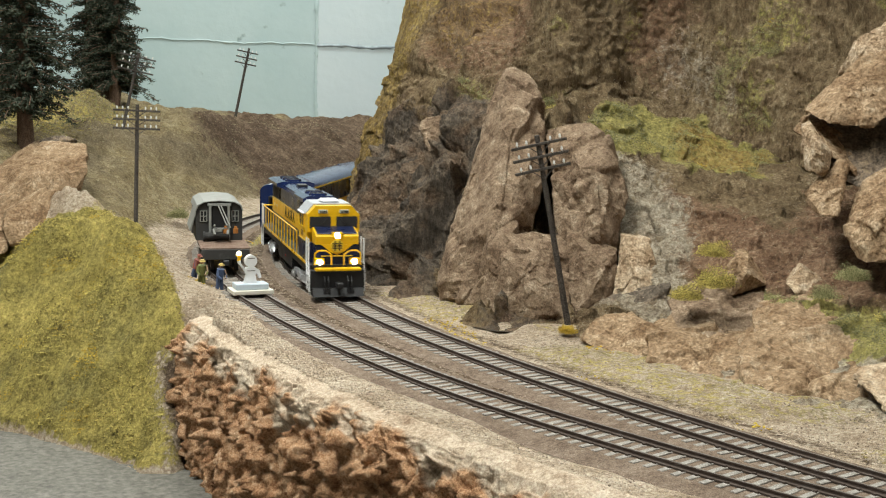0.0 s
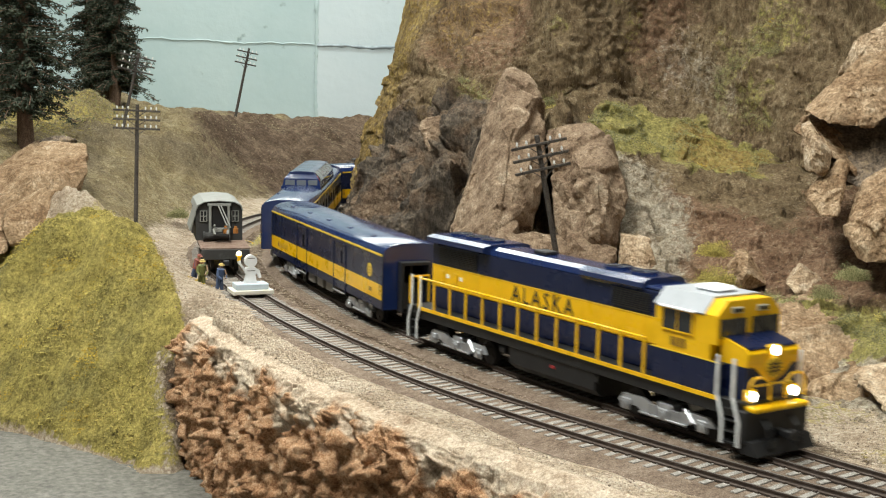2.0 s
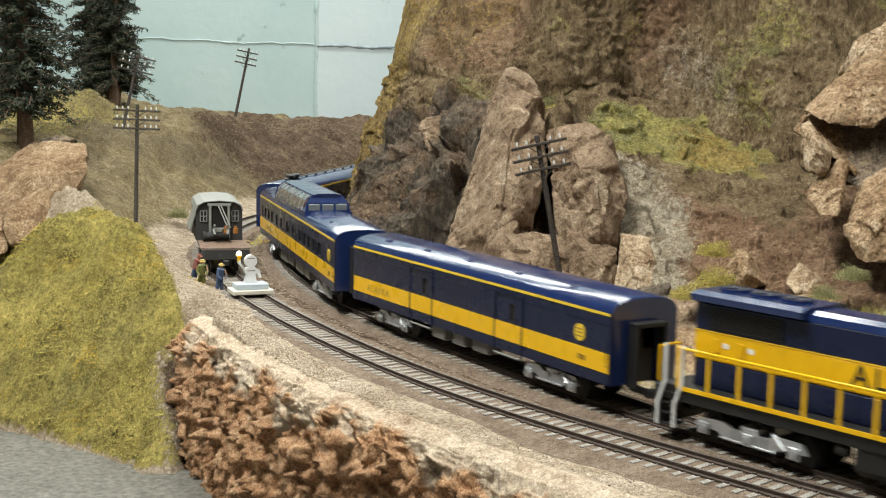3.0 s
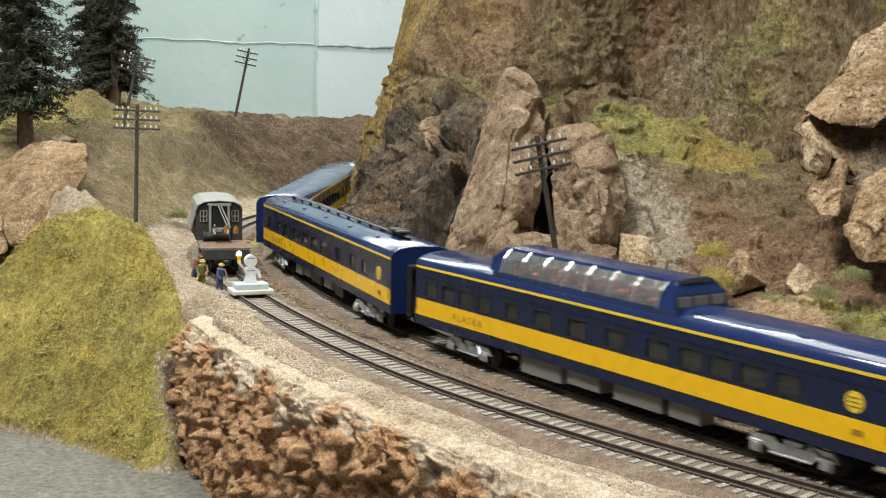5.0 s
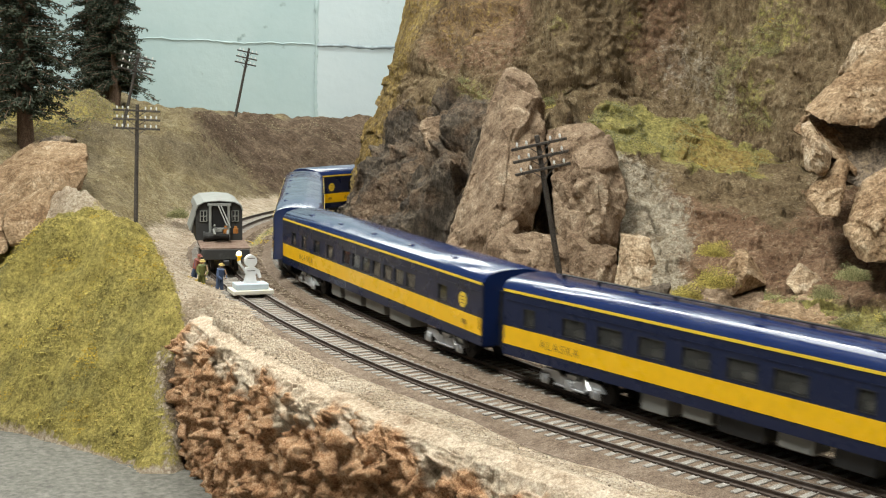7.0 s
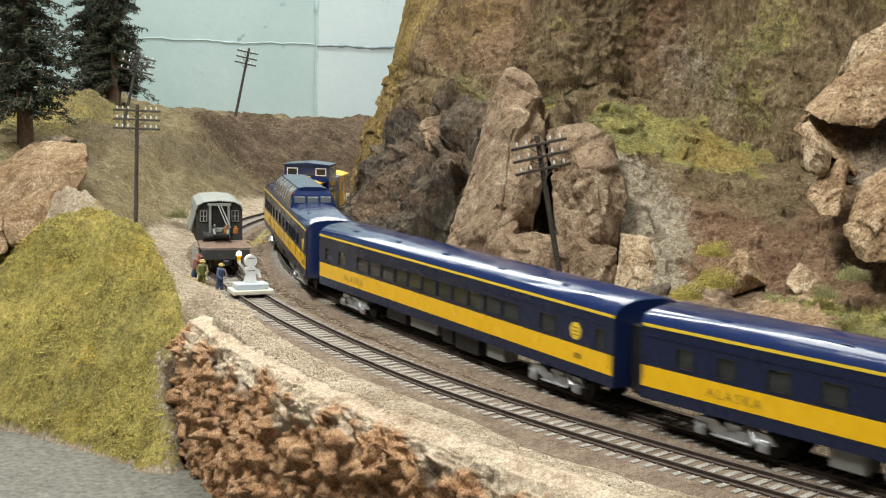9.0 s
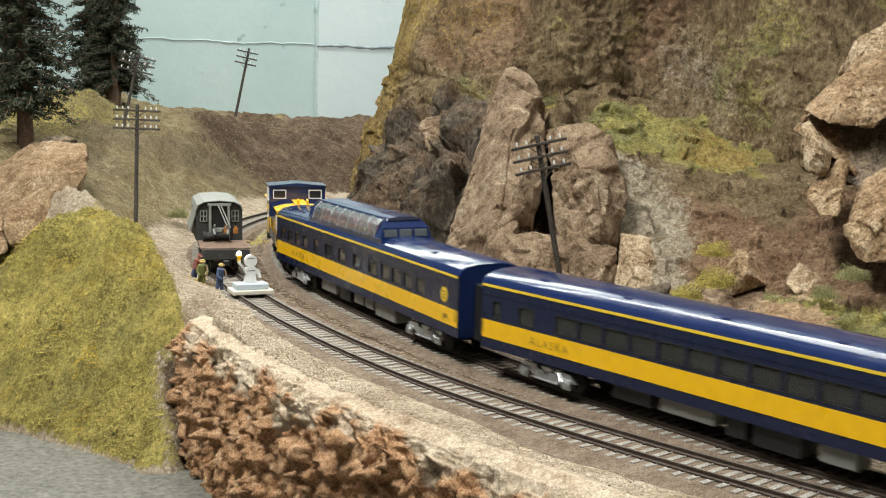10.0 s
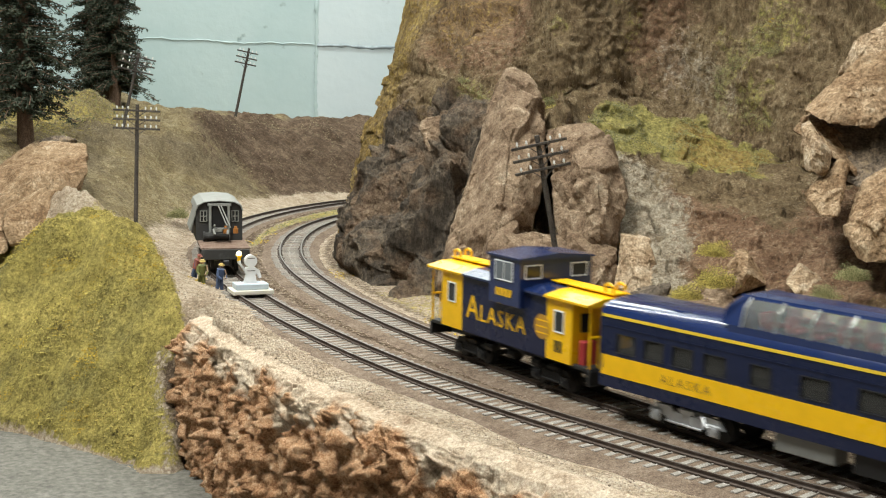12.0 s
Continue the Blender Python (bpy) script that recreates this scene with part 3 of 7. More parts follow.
def hill_material():
    n = Nodes("hillside_rock")
    chans = []
    for nm in ("cover", "cover_more"):
        a = n.add("ShaderNodeAttribute")
        a.attribute_name = nm
        sep = n.add("ShaderNodeSeparateColor")
        n.wire(a.outputs["Color"], sep.inputs[0])
        chans += [sep.outputs[0], sep.outputs[1], sep.outputs[2]]
    grain = n.noise(480, 6, 0.8)
    streak = n.broken(50, (1, 1, 0.3))
    tan = n.ramp(streak, [(0.37, (0.065, 0.042, 0.023)), (0.45, (0.155, 0.106, 0.060)), (0.54, (0.26, 0.19, 0.110)), (0.62, (0.42, 0.335, 0.22))])
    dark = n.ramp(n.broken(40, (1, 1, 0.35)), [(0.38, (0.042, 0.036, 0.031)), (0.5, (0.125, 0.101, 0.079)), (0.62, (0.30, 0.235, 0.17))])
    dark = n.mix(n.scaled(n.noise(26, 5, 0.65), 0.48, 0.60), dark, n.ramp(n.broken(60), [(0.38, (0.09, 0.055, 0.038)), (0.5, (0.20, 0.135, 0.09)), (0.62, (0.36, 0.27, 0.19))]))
    green = n.ramp(n.broken(70), [(0.36, (0.12, 0.11, 0.04)), (0.46, (0.28, 0.25, 0.09)), (0.55, (0.45, 0.39, 0.14)), (0.64, (0.62, 0.50, 0.17))])
    red = n.ramp(n.broken(45), [(0.37, (0.085, 0.045, 0.028)), (0.5, (0.25, 0.15, 0.092)), (0.63, (0.46, 0.325, 0.215))])
    gold = n.ramp(n.broken(50, (1, 1, 0.35)), [(0.37, (0.12, 0.075, 0.025)), (0.48, (0.29, 0.195, 0.065)), (0.56, (0.45, 0.325, 0.11)), (0.64, (0.58, 0.46, 0.20))])
    grey = n.ramp(n.broken(60), [(0.37, (0.17, 0.13, 0.092)), (0.48, (0.38, 0.315, 0.235)), (0.60, (0.60, 0.53, 0.42))])
    wob = n.scaled(n.noise(220, 6, 0.75), 0.25, 0.75, -0.4, 0.4)

    def mask(channel):
        add = n.add("ShaderNodeMath")
        n.wire(chans[channel], add.inputs[0])
        n.wire(wob, add.inputs[1])
        return n.scaled(add.outputs[0], 0.36, 0.64)

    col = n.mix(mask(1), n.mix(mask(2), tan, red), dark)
    col = n.mix(mask(4), col, grey)
    col = n.mix(mask(0), col, green)
    col = n.mix(mask(3), col, gold)
    col = n.mix(0.6, col, n.ramp(grain, [(0.34, (0.12, 0.12, 0.12)), (0.5, (0.5, 0.5, 0.5)), (0.66, (0.9, 0.9, 0.9))]), "OVERLAY")
    n.bump(n.noise(160, 7, 0.75, (1, 1, 0.6)), 0.0035)
    n.bump(grain, 0.0026)
    return n.done(col, 0.95, spec=0.12)


M["hill"] = hill_material()
make_hillside()


def make_rock_face():
    """The craggy cork-like face below the siding's shoulder."""
    ss = np.arange(-0.30, 0.425, 0.0012)
    prof = np.array([(0.036, -0.0054), (0.042, -0.0036), (0.050, -0.0066), (0.0565, -0.017), (0.060, -0.048), (0.061, ROAD_Z - 0.004)])
    w = np.linspace(0, 5, 120)
    d0, z0 = np.interp(w, range(6), prof[:, 0]), np.interp(w, range(6), prof[:, 1])
    pts = np.array([[SIDING.at(s, d, z) for d, z in zip(d0, z0)] for s in ss])
    nrm = np.cross(np.gradient(pts, axis=1), np.gradient(pts, axis=0))
    nrm /= np.linalg.norm(nrm, axis=2, keepdims=True)
    flat, n = pts.reshape(-1, 3), nrm.reshape(-1, 3)
    bend = flat + 0.004 * np.stack([fbm(flat, 90, 3, k) for k in (31, 32, 33)], 1)
    v1, c1, t1, d1 = cells(bend, 165, 3)
    v2, c2, t2, d2 = cells(bend, 400, 5)
    ww = np.tile(w, len(ss))
    soft = smooth(1.5, 3.0, ww + 0.8 * fbm(flat, 50, 4, 35))
    push = soft * (0.0062 * (0.55 - d1) + 0.0012 * v1 + 0.0026 * (0.55 - d2) + 0.0006 * v2 + 0.004 * fbm(flat, 26, 3, 2)) + 0.0010 * smooth(0.2, 0.8, ww) * fbm(flat, 90, 3, 4)
    push -= soft * 0.006 * smooth(0.35, 0.8, fbm(bend, 140, 3, 37))
    flat = flat + n * push[:, None]
    me = grid_mesh("rock_face", flat, len(ss), len(w), M["cork"])
    sand = 1 - smooth(1.7, 3.7, ww + 1.0 * fbm(flat, 70, 5, 39) - 90 * push)
    att = me.color_attributes.new("sand", "FLOAT_COLOR", "POINT")
    att.data.foreach_set("color", np.repeat(sand[:, None], 4, 1).astype(np.float32).ravel())
    return tagged(new("rock_face", me), "craggy red-brown rock face below the trackside shoulder", "rock face", kind="structure")


make_rock_face()


# ---------------------------------------------------------------- room
M["joint_grey"] = wall_paint("grey_filler", (0.26, 0.32, 0.36), (0.36, 0.43, 0.47))


def wall_joint(name, a, b, r, seed, material=None):
    """A rough trowelled ridge of filler along the wall."""
    a, b = Vector(a), Vector(b)
    n = max(8, int((b - a).length / 0.006))
    bm = bmesh.new()
    rnd = random.Random(seed)
    up = Vector((0, 0, 1)) if abs((b - a).z) < 0.1 else Vector((1, 0, 0))
    rings = []
    wander = 0.0
    for i in range(n + 1):
        wander = wander * 0.9 + rnd.uniform(-0.0012, 0.0012)
        c = a.lerp(b, i / n) + up * wander
        h = r * rnd.uniform(0.5, 1.4)
        rings.append([bm.verts.new(c + up * (h * k) + Vector((0, -h * d, 0))) for k, d in ((-1.2, -0.3), (-0.5, 0.35), (0.3, 0.5), (1.2, -0.3))])
    for p, q in zip(rings, rings[1:]):
        for i in range(3):
            bm.faces.new((p[i], p[i + 1], q[i + 1], q[i]))
    bmesh.ops.recalc_face_normals(bm, faces=bm.faces)
    return link(name, bm, material or M["wall"], None, "", None, True)


def room():
    bm = bmesh.new()
    box(bm, -3.0, 3.5, 2.30, 2.42, -0.9, 1.7)
    tagged(link("wall_north", bm, M["wall"]), "pale blue-green painted wall with trowelled joints", "wall", kind="structure")
    bm = bmesh.new()
    box(bm, -0.228, 3.4, 2.296, 2.302, -0.5, 1.7)
    tagged(link("wall_panel", bm, M["wall_light"]), "lighter painted wall panel beside the joint", "wall panel", kind="structure")
    tagged(wall_joint("trim", (-1.2, 2.299, 0.206), (-0.229, 2.299, 0.192), 0.0013, 1), "rough filler ridge across the wall", "wall joint", kind="structure")
    tagged(wall_joint("trim", (-0.227, 2.294, 0.190), (1.2, 2.294, 0.174), 0.0020, 2, M["joint_grey"]), "rough filler ridge across the wall", "wall joint", kind="structure")
    tagged(wall_joint("trim", (-0.229, 2.296, -0.3), (-0.229, 2.296, 1.0), 0.0030, 3), "upright filler joint in the wall", "wall joint", kind="structure")
    for nm, b in (("wall_south", (-3, 3.5, -2.6, -2.5)), ("wall_west", (-3.1, -3.0, -2.6, 2.42)), ("wall_east", (3.5, 3.6, -2.6, 2.42))):
        bm = bmesh.new()
        box(bm, *b, -0.9, 1.7)
        tagged(link(nm, bm, M["plaster"]), "plain light plaster room wall", "wall", kind="structure")
    bm = bmesh.new()
    box(bm, -3.1, 3.6, -2.6, 2.42, 1.7, 1.8)
    tagged(link("ceiling", bm, M["plaster"]), "plain light ceiling of the layout room", "ceiling", kind="structure")
    bm = bmesh.new()
    box(bm, -3.1, 3.6, -2.6, 2.42, -1.0, -0.9)
    tagged(link("floor", bm, M["road"]), "plain grey floor of the layout room", "floor", kind="structure")


room()

# ---------------------------------------------------------------- train
HEAD = np.polyfit([0, 1.4, 2.0, 2.5, 5.0, 6.5, 9.5, 10.5, 12.0], [0.4413, 0.1756, 0.063, -0.035, -0.5226, -0.8214, -1.419, -1.6205, -1.914], 3)
# vehicle: front end and rear end behind the head of the train, truck centres in from the ends
TRAIN = {"locomotive": (0.000, 0.253, 0.0515), "baggage": (0.270, 0.511, 0.045), "dome_a": (0.527, 0.824, 0.046), "coach_a": (0.842, 1.140, 0.046),
         "coach_b": (1.149, 1.446, 0.046), "coach_c": (1.455, 1.756, 0.046), "dome_b": (1.769, 2.064, 0.046), "caboose": (2.072, 2.202, 0.032)}

M["navy"] = paint("navy_side_paint", (0.008, 0.013, 0.042), 0.28, 0.0, 0.0, 0.3)
M["gold"] = paint("gold_stripe", (0.75, 0.52, 0.04), 0.35, 0.03)
M["ink"] = paint("black_lettering", (0.03, 0.025, 0.015), 0.5, 0.02)
M["brown_ink"] = paint("brown_lettering", (0.22, 0.12, 0.02), 0.5, 0.02)
M["grey_paint"] = paint("grey_underframe_paint", (0.20, 0.20, 0.19), 0.55, 0.1)
M["white_paint"] = paint("white_paint", (0.78, 0.79, 0.80), 0.4, 0.03)
M["red_seat"] = paint("red_seat", (0.33, 0.03, 0.03), 0.7, 0.03)
M["inside"] = paint("dark_interior", (0.045, 0.04, 0.035), 0.8, 0.05)
M["pale"] = paint("pale_tablecloth", (0.7, 0.68, 0.62), 0.8, 0.0)
M["chrome"] = paint("bright_rail", (0.62, 0.62, 0.60), 0.25, 0.05, 0.8)


def glass(name, tint, rough=0.04):
    n = Nodes(name)
    n.b.inputs["Transmission Weight"].default_value = 0.92
    n.b.inputs["IOR"].default_value = 1.3
    return n.done(tint, rough, spec=0.5)


M["window"] = glass("smoked_glass", (0.34, 0.34, 0.33))
M["dome_glass"] = glass("clear_dome_glass", (0.82, 0.86, 0.88))


def glow(name, colour, strength):
    n = Nodes(name)
    n.b.inputs["Emission Color"].default_value = (*colour, 1)
    n.b.inputs["Emission Strength"].default_value = strength
    return n.done((0.9, 0.9, 0.85), 0.2)


M["headlight"] = glow("lit_headlight", (1.0, 0.93, 0.75), 14)
M["number_light"] = paint("number_board", (0.5, 0.48, 0.36), 0.4, 0.02)


def stand(front, rear, inset, t):
    """Pose of a vehicle at t: x forward, y left, origin midway at the rail head; and the turn of its two trucks on it."""
    head = float(np.polyval(HEAD, t))
    a, b = MAIN.at(head + front + inset), MAIN.at(head + rear - inset)
    f = (a - b).normalized()
    l = Vector((0, 0, 1)).cross(f).normalized()
    u = f.cross(l)
    m = Matrix((f, l, u)).transposed().to_4x4()
    m.translation = (a + b) / 2
    yaw = math.atan2(f.y, f.x)
    turn = [((MAIN.heading(head + d) + math.pi - yaw + math.pi) % (2 * math.pi)) - math.pi for d in (front + inset, rear - inset)]
    return m, turn


def lettering(text, size, m, material, parent, name="lettering", spread=1.0):
    """Raised letters, mid-bottom at the pose m, reading along x with z up, facing -y."""
    cu = bpy.data.curves.new(name, "FONT")
    cu.body, cu.size, cu.align_x, cu.extrude, cu.resolution_u, cu.space_character = text, size, "CENTER", 0.00012, 2, spread
    tmp = bpy.data.objects.new(name, cu)
    me = bpy.data.meshes.new_from_object(tmp)
    bpy.data.objects.remove(tmp)
    bpy.data.curves.remove(cu)
    me.materials.append(material)
    ob = new(name, me)
    ob.parent = parent
    ob.matrix_basis = m @ pose(0, 0, 0, 90)
    return ob


def bars(n, w, h, gap):
    """A row of plain bars in place of small writing, in the x-z plane."""
    bm = bmesh.new()
    for i in range(n):
        x = (i - (n - 1) / 2) * (w + gap)
        box(bm, x - w / 2, x + w / 2, -0.00012, 0.00012, 0, h)
    return bm


def both(y):
    """Right and left side: a pose that puts x-z work facing outward at distance y."""
    return [(-1, pose(0, -y, 0)), (1, pose(0, y, 0, 0, 0, 180))]


SPINNING = []
TURNING = []


def wheelset(parent, x, r):
    bm = bmesh.new()
    rod(bm, (0, -0.0095, 0), (0, 0.0095, 0), 0.0012, 8)
    for s in (-1, 1):
        rod(bm, (0, s * 0.0071, 0), (0, s * 0.0095, 0), r, 24)
        rod(bm, (0, s * 0.0066, 0), (0, s * 0.0073, 0), r + 0.0008, 24)
        for k in range(3):
            a = k * 2.0944
            rod(bm, (math.cos(a) * r * 0.5, s * 0.0095, math.sin(a) * r * 0.5), (math.cos(a) * r * 0.5, s * 0.0099, math.sin(a) * r * 0.5), r * 0.16, 6)
    ob = part("wheelset", bm, M["black"], parent, "dark metal wheels on an axle", m=pose(x, 0, r))
    SPINNING.append((ob, x, r))
    return ob


def truck(parent, x, axles, r, material, half, label):
    """A truck whose two side frames carry boxes, springs and wheels."""
    bm = bmesh.new()
    reach = axles[-1] + r * 0.9
    for s in (-1, 1):
        y0, y1 = sorted((s * (half - 0.0016), s * half))
        top = [(-reach, 0.0062), (-reach + 0.003, 0.0098), (-axles[-1] * 0.55, 0.0100), (-axles[-1] * 0.35, 0.0080), (axles[-1] * 0.35, 0.0080), (axles[-1] * 0.55, 0.0100), (reach - 0.003, 0.0098), (reach, 0.0062)]
        low = [(axles[-1] * 0.72, 0.0058), (axles[-1] * 0.5, 0.0036), (-axles[-1] * 0.5, 0.0036), (-axles[-1] * 0.72, 0.0058)]
        slab(bm, top + low, y0, y1)
        for a in axles:
            c, d = sorted((s * half, s * (half + 0.0013)))
            box(bm, a - 0.0026, a + 0.0026, c, d, r - 0.0022, r + 0.0026, 0.0004)
            rod(bm, (a, s * (half + 0.0012), r), (a, s * (half + 0.0022), r), 0.0017, 10)
        for q in (-0.3, 0.3):
            for k in range(2):
                rod(bm, (axles[-1] * q + (k - 0.5) * 0.0026, s * half, 0.0036), (axles[-1] * q + (k - 0.5) * 0.0026, s * half, 0.0085), 0.0011, 8)
        rod(bm, (-axles[-1] * 0.6, s * (half + 0.0008), 0.0042), (axles[-1] * 0.6, s * (half + 0.0008), 0.0042), 0.0005, 6)
        rod(bm, (axles[-1] * 0.55, s * half, 0.0105), (axles[-1] * 0.8, s * (half + 0.001), 0.0060), 0.0008, 6)
    box(bm, -0.004, 0.004, -half, half, 0.0062, 0.0105, 0.0005)
    ob = part("truck", bm, material, parent, label, m=pose(x, 0, 0))
    for a in axles:
        wheelset(ob, a, r)
    TURNING.append((ob, parent, x))
    return ob


def coupler(parent, x, z=0.0085):
    bm = bmesh.new()
    s = 1 if x > 0 else -1
    box(bm, *sorted((x - s * 0.008, x + s * 0.004)), -0.0016, 0.0016, z - 0.0012, z + 0.0012, 0.0003)
    box(bm, *sorted((x + s * 0.003, x + s * 0.0062)), -0.0023, 0.0023, z - 0.0019, z + 0.0019, 0.0006)
    part("coupler", bm, M["black"], parent)


HALF = 0.0175
ROOF = [(HALF, 0.0425), (0.0169, 0.0443), (0.0152, 0.0461), (0.0122, 0.0475), (0.0080, 0.0484), (0.0035, 0.0488)]


def shell(L, doors=()):
    """Roof and end walls of a smooth-sided car; rounded roof ends."""
    bm = bmesh.new()
    arch = ROOF + [(-y, z) for y, z in ROOF[::-1]]
    rows = [(-L, 0.985), (-L + 0.0015, 1.0), (-L * 0.5, 1), (0, 1), (L * 0.5, 1), (L - 0.0015, 1.0), (L, 0.985)]
    rings = [[bm.verts.new((x, y * k, 0.0425 + (z - 0.0425) * (1 if k == 1 else 0.9))) for y, z in arch] for x, k in rows]
    for a, b in zip(rings, rings[1:]):
        for i in range(len(arch) - 1):
            bm.faces.new((a[i], b[i], b[i + 1], a[i + 1]))
    bm.faces.new(rings[0])
    bm.faces.new(rings[-1][::-1])
    bm.faces.new([r[0] for r in rings][::-1] + [r[-1] for r in rings])
    bmesh.ops.recalc_face_normals(bm, faces=bm.faces)
    return bm


def passenger_car(name, label, L, windows, emblem_x, text_x, dome=False, seed=0, tall_vents=(), walkway=False, pale_tables=False, tanks=()):
    """A smooth-sided passenger car; windows are (x0, x1) along the side."""
    car = root(name, label, "passenger car", group="passenger cars")
    zb, zt = 0.0272, 0.0348
    xs = sorted(windows)
    for s, m in both(HALF):
        flip = 1 if s < 0 else -1
        bm = bmesh.new()
        # side plate built round its openings
        def plate(x0, x1, z0, z1):
            a, b = sorted((x0, x1))
            c, d = sorted((s * (HALF - 0.0009), s * HALF))
            box(bm, a, b, c, d, z0, z1)
        plate(-L, L, 0.0120, zb)
        plate(-L, L, zt, 0.0425)
        edge = -L
        for a, b in xs:
            plate(edge, a, zb, zt)
            edge = b
        plate(edge, L, zb, zt)
        part("side", bm, M["navy"], car, "dark navy car side")
        bm = bmesh.new()
        c, d = sorted((s * HALF, s * (HALF + 0.00022)))
        box(bm, -L + 0.001, L - 0.001, c, d, 0.0170, 0.0254)
        part("stripe", bm, M["yellow"], car, "broad yellow stripe")
        bm = bmesh.new()
        box(bm, -L + 0.001, L - 0.001, c, d, 0.0412, 0.0424)
        part("thin_stripe", bm, M["gold"], car, "thin yellow line under the roof")
        bm = bmesh.new()
        box(bm, -L + 0.001, L - 0.001, c, d, 0.0374, 0.0378)
        part("moulding", bm, M["navy"], car)
        for a, b in xs:
            bm = bmesh.new()
            c2, d2 = sorted((s * (HALF - 0.0008), s * (HALF - 0.0005)))
            box(bm, a - 0.0003, b + 0.0003, c2, d2, zb - 0.0003, zt + 0.0003)
            pane = part("window_pane", bm, M["window"], car)
            bm = bmesh.new()
            c3, d3 = sorted((s * (HALF - 0.0004), s * (HALF + 0.00015)))
            for q in ((a - 0.0004, b + 0.0004, zt, zt + 0.0004), (a - 0.0004, b + 0.0004, zb - 0.0004, zb), (a - 0.0004, a, zb, zt), (b, b + 0.0004, zb, zt)):
                box(bm, q[0], q[1], c3, d3, q[2], q[3])
            part("window_frame", bm, M["black"], pane)
            if pale_tables:
                bm = bmesh.new()
                c4, d4 = sorted((s * (HALF - 0.0022), s * (HALF - 0.006)))
                box(bm, (a + b) / 2 - 0.0012, b - 0.0014, c4, d4, zb + 0.0005, zb + 0.0032)
                part("table", bm, M["pale"], car, "pale tablecloth behind the window")
        # round emblem and small lettering on the stripe
        bm = bmesh.new()
        rod(bm, (emblem_x, s * HALF, 0.0312), (emblem_x, s * (HALF + 0.0003), 0.0312), 0.0038, 24)
        emblem = part("emblem", bm, M["gold"], car, "round yellow emblem")
        bm = bmesh.new()
        for k in (-1, 0, 1):
            box(bm, emblem_x - 0.0024, emblem_x + 0.0024, *sorted((s * (HALF + 0.0003), s * (HALF + 0.0004))), 0.0310 + k * 0.0016, 0.0314 + k * 0.0016)
        part("emblem_bars", bm, M["brown_ink"], emblem)
        lettering("ALASKA", 0.0052, pose(text_x if s < 0 else -text_x, s * (HALF + 0.0002), 0.0192) @ (Matrix() if s < 0 else pose(0, 0, 0, 0, 0, 180)), M["brown_ink"], car, spread=1.5)
        part("number_bars", bars(3, 0.0011, 0.0022, 0.0006), M["brown_ink"], car, m=m @ pose(flip * (emblem_x + 0.002), -0.0003, 0.0198))
        for a in (-1, 1):
            bm = bmesh.new()
            bent(bm, [(a * (L - 0.0022), s * HALF, 0.030), (a * (L - 0.0022), s * (HALF + 0.0007), 0.030), (a * (L - 0.0022), s * (HALF + 0.0007), 0.020), (a * (L - 0.0022), s * HALF, 0.020)], 0.00016, 5)
            part("grab_iron", bm, M["navy"], car)
    roof = part("roof", shell(L), M["blue"], car, "glossy dark blue rounded roof", smooth=True)
    roof.data.set_sharp_from_angle(angle=radians(40))
    for a in (-1, 1):
        bm = bmesh.new()
        x0, x1 = sorted((a * (L - 0.0008), a * L * 0.9999))
        box(bm, x0, x1, -HALF, -0.006, 0.0120, 0.0425)
        box(bm, x0, x1, 0.006, HALF, 0.0120, 0.0425)
        box(bm, x0, x1, -0.006, 0.006, 0.036, 0.0425)
        part("end_wall", bm, M["blue"], car)
        bm = bmesh.new()
        x0, x1 = sorted((a * (L - 0.001), a * (L + 0.0055)))
        for y in (-1, 1):
            box(bm, x0, x1, *sorted((y * 0.0068, y * 0.0085)), 0.011, 0.038, 0.0003)
        box(bm, x0, x1, -0.0085, 0.0085, 0.0365, 0.0385, 0.0003)
        part("diaphragm", bm, M["black"], car, "black rubber gangway frame")
        coupler(car, a * (L + 0.001))
    bm = bmesh.new()
    box(bm, -L + 0.002, L - 0.002, -0.0150, 0.0150, 0.0118, 0.0262)
    box(bm, -L + 0.002, L - 0.002, -0.0006, 0.0006, 0.026, 0.0420)
    part("interior", bm, M["inside"], car)
    # equipment under the floor
    rnd = random.Random(seed)
    x = -L + 0.088
    while x < L - 0.095:
        w = rnd.uniform(0.010, 0.030)
        for s in (-1, 1):
            bm = bmesh.new()
            c, d = sorted((s * rnd.uniform(0.004, 0.007), s * 0.0155))
            box(bm, x, x + w, c, d, rnd.uniform(0.0032, 0.0060), 0.0122, 0.0005)
            part("underfloor_box", bm, M["grey_paint"] if rnd.random() < 0.7 else M["black"], car)
        x += w + rnd.uniform(0.002, 0.009)
    for a in (1, -1):
        truck(car, a * (L - 0.046), (-0.0155, 0.0155) if not tall_vents else (-0.0175, 0.0, 0.0175), 0.0052, M["silver"], 0.0150, "silver cast four-wheel truck")
    for x, y in tall_vents:
        bm = bmesh.new()
        rod(bm, (x, y, 0.0475), (x, y, 0.0515), 0.0022, 10)
        box(bm, x - 0.0042, x + 0.0042, y - 0.0036, y + 0.0036, 0.0513, 0.0530, 0.0006)
        part("roof_vent", bm, M["black"], car, "black mushroom vent")
    for k in range(5):
        bm = bmesh.new()
        x = -L * 0.75 + k * L * 0.36
        box(bm, x - 0.0025, x + 0.0025, -0.0115, -0.0085, 0.0474, 0.0484, 0.0004)
        part("roof_hatch", bm, M["blue"], car)
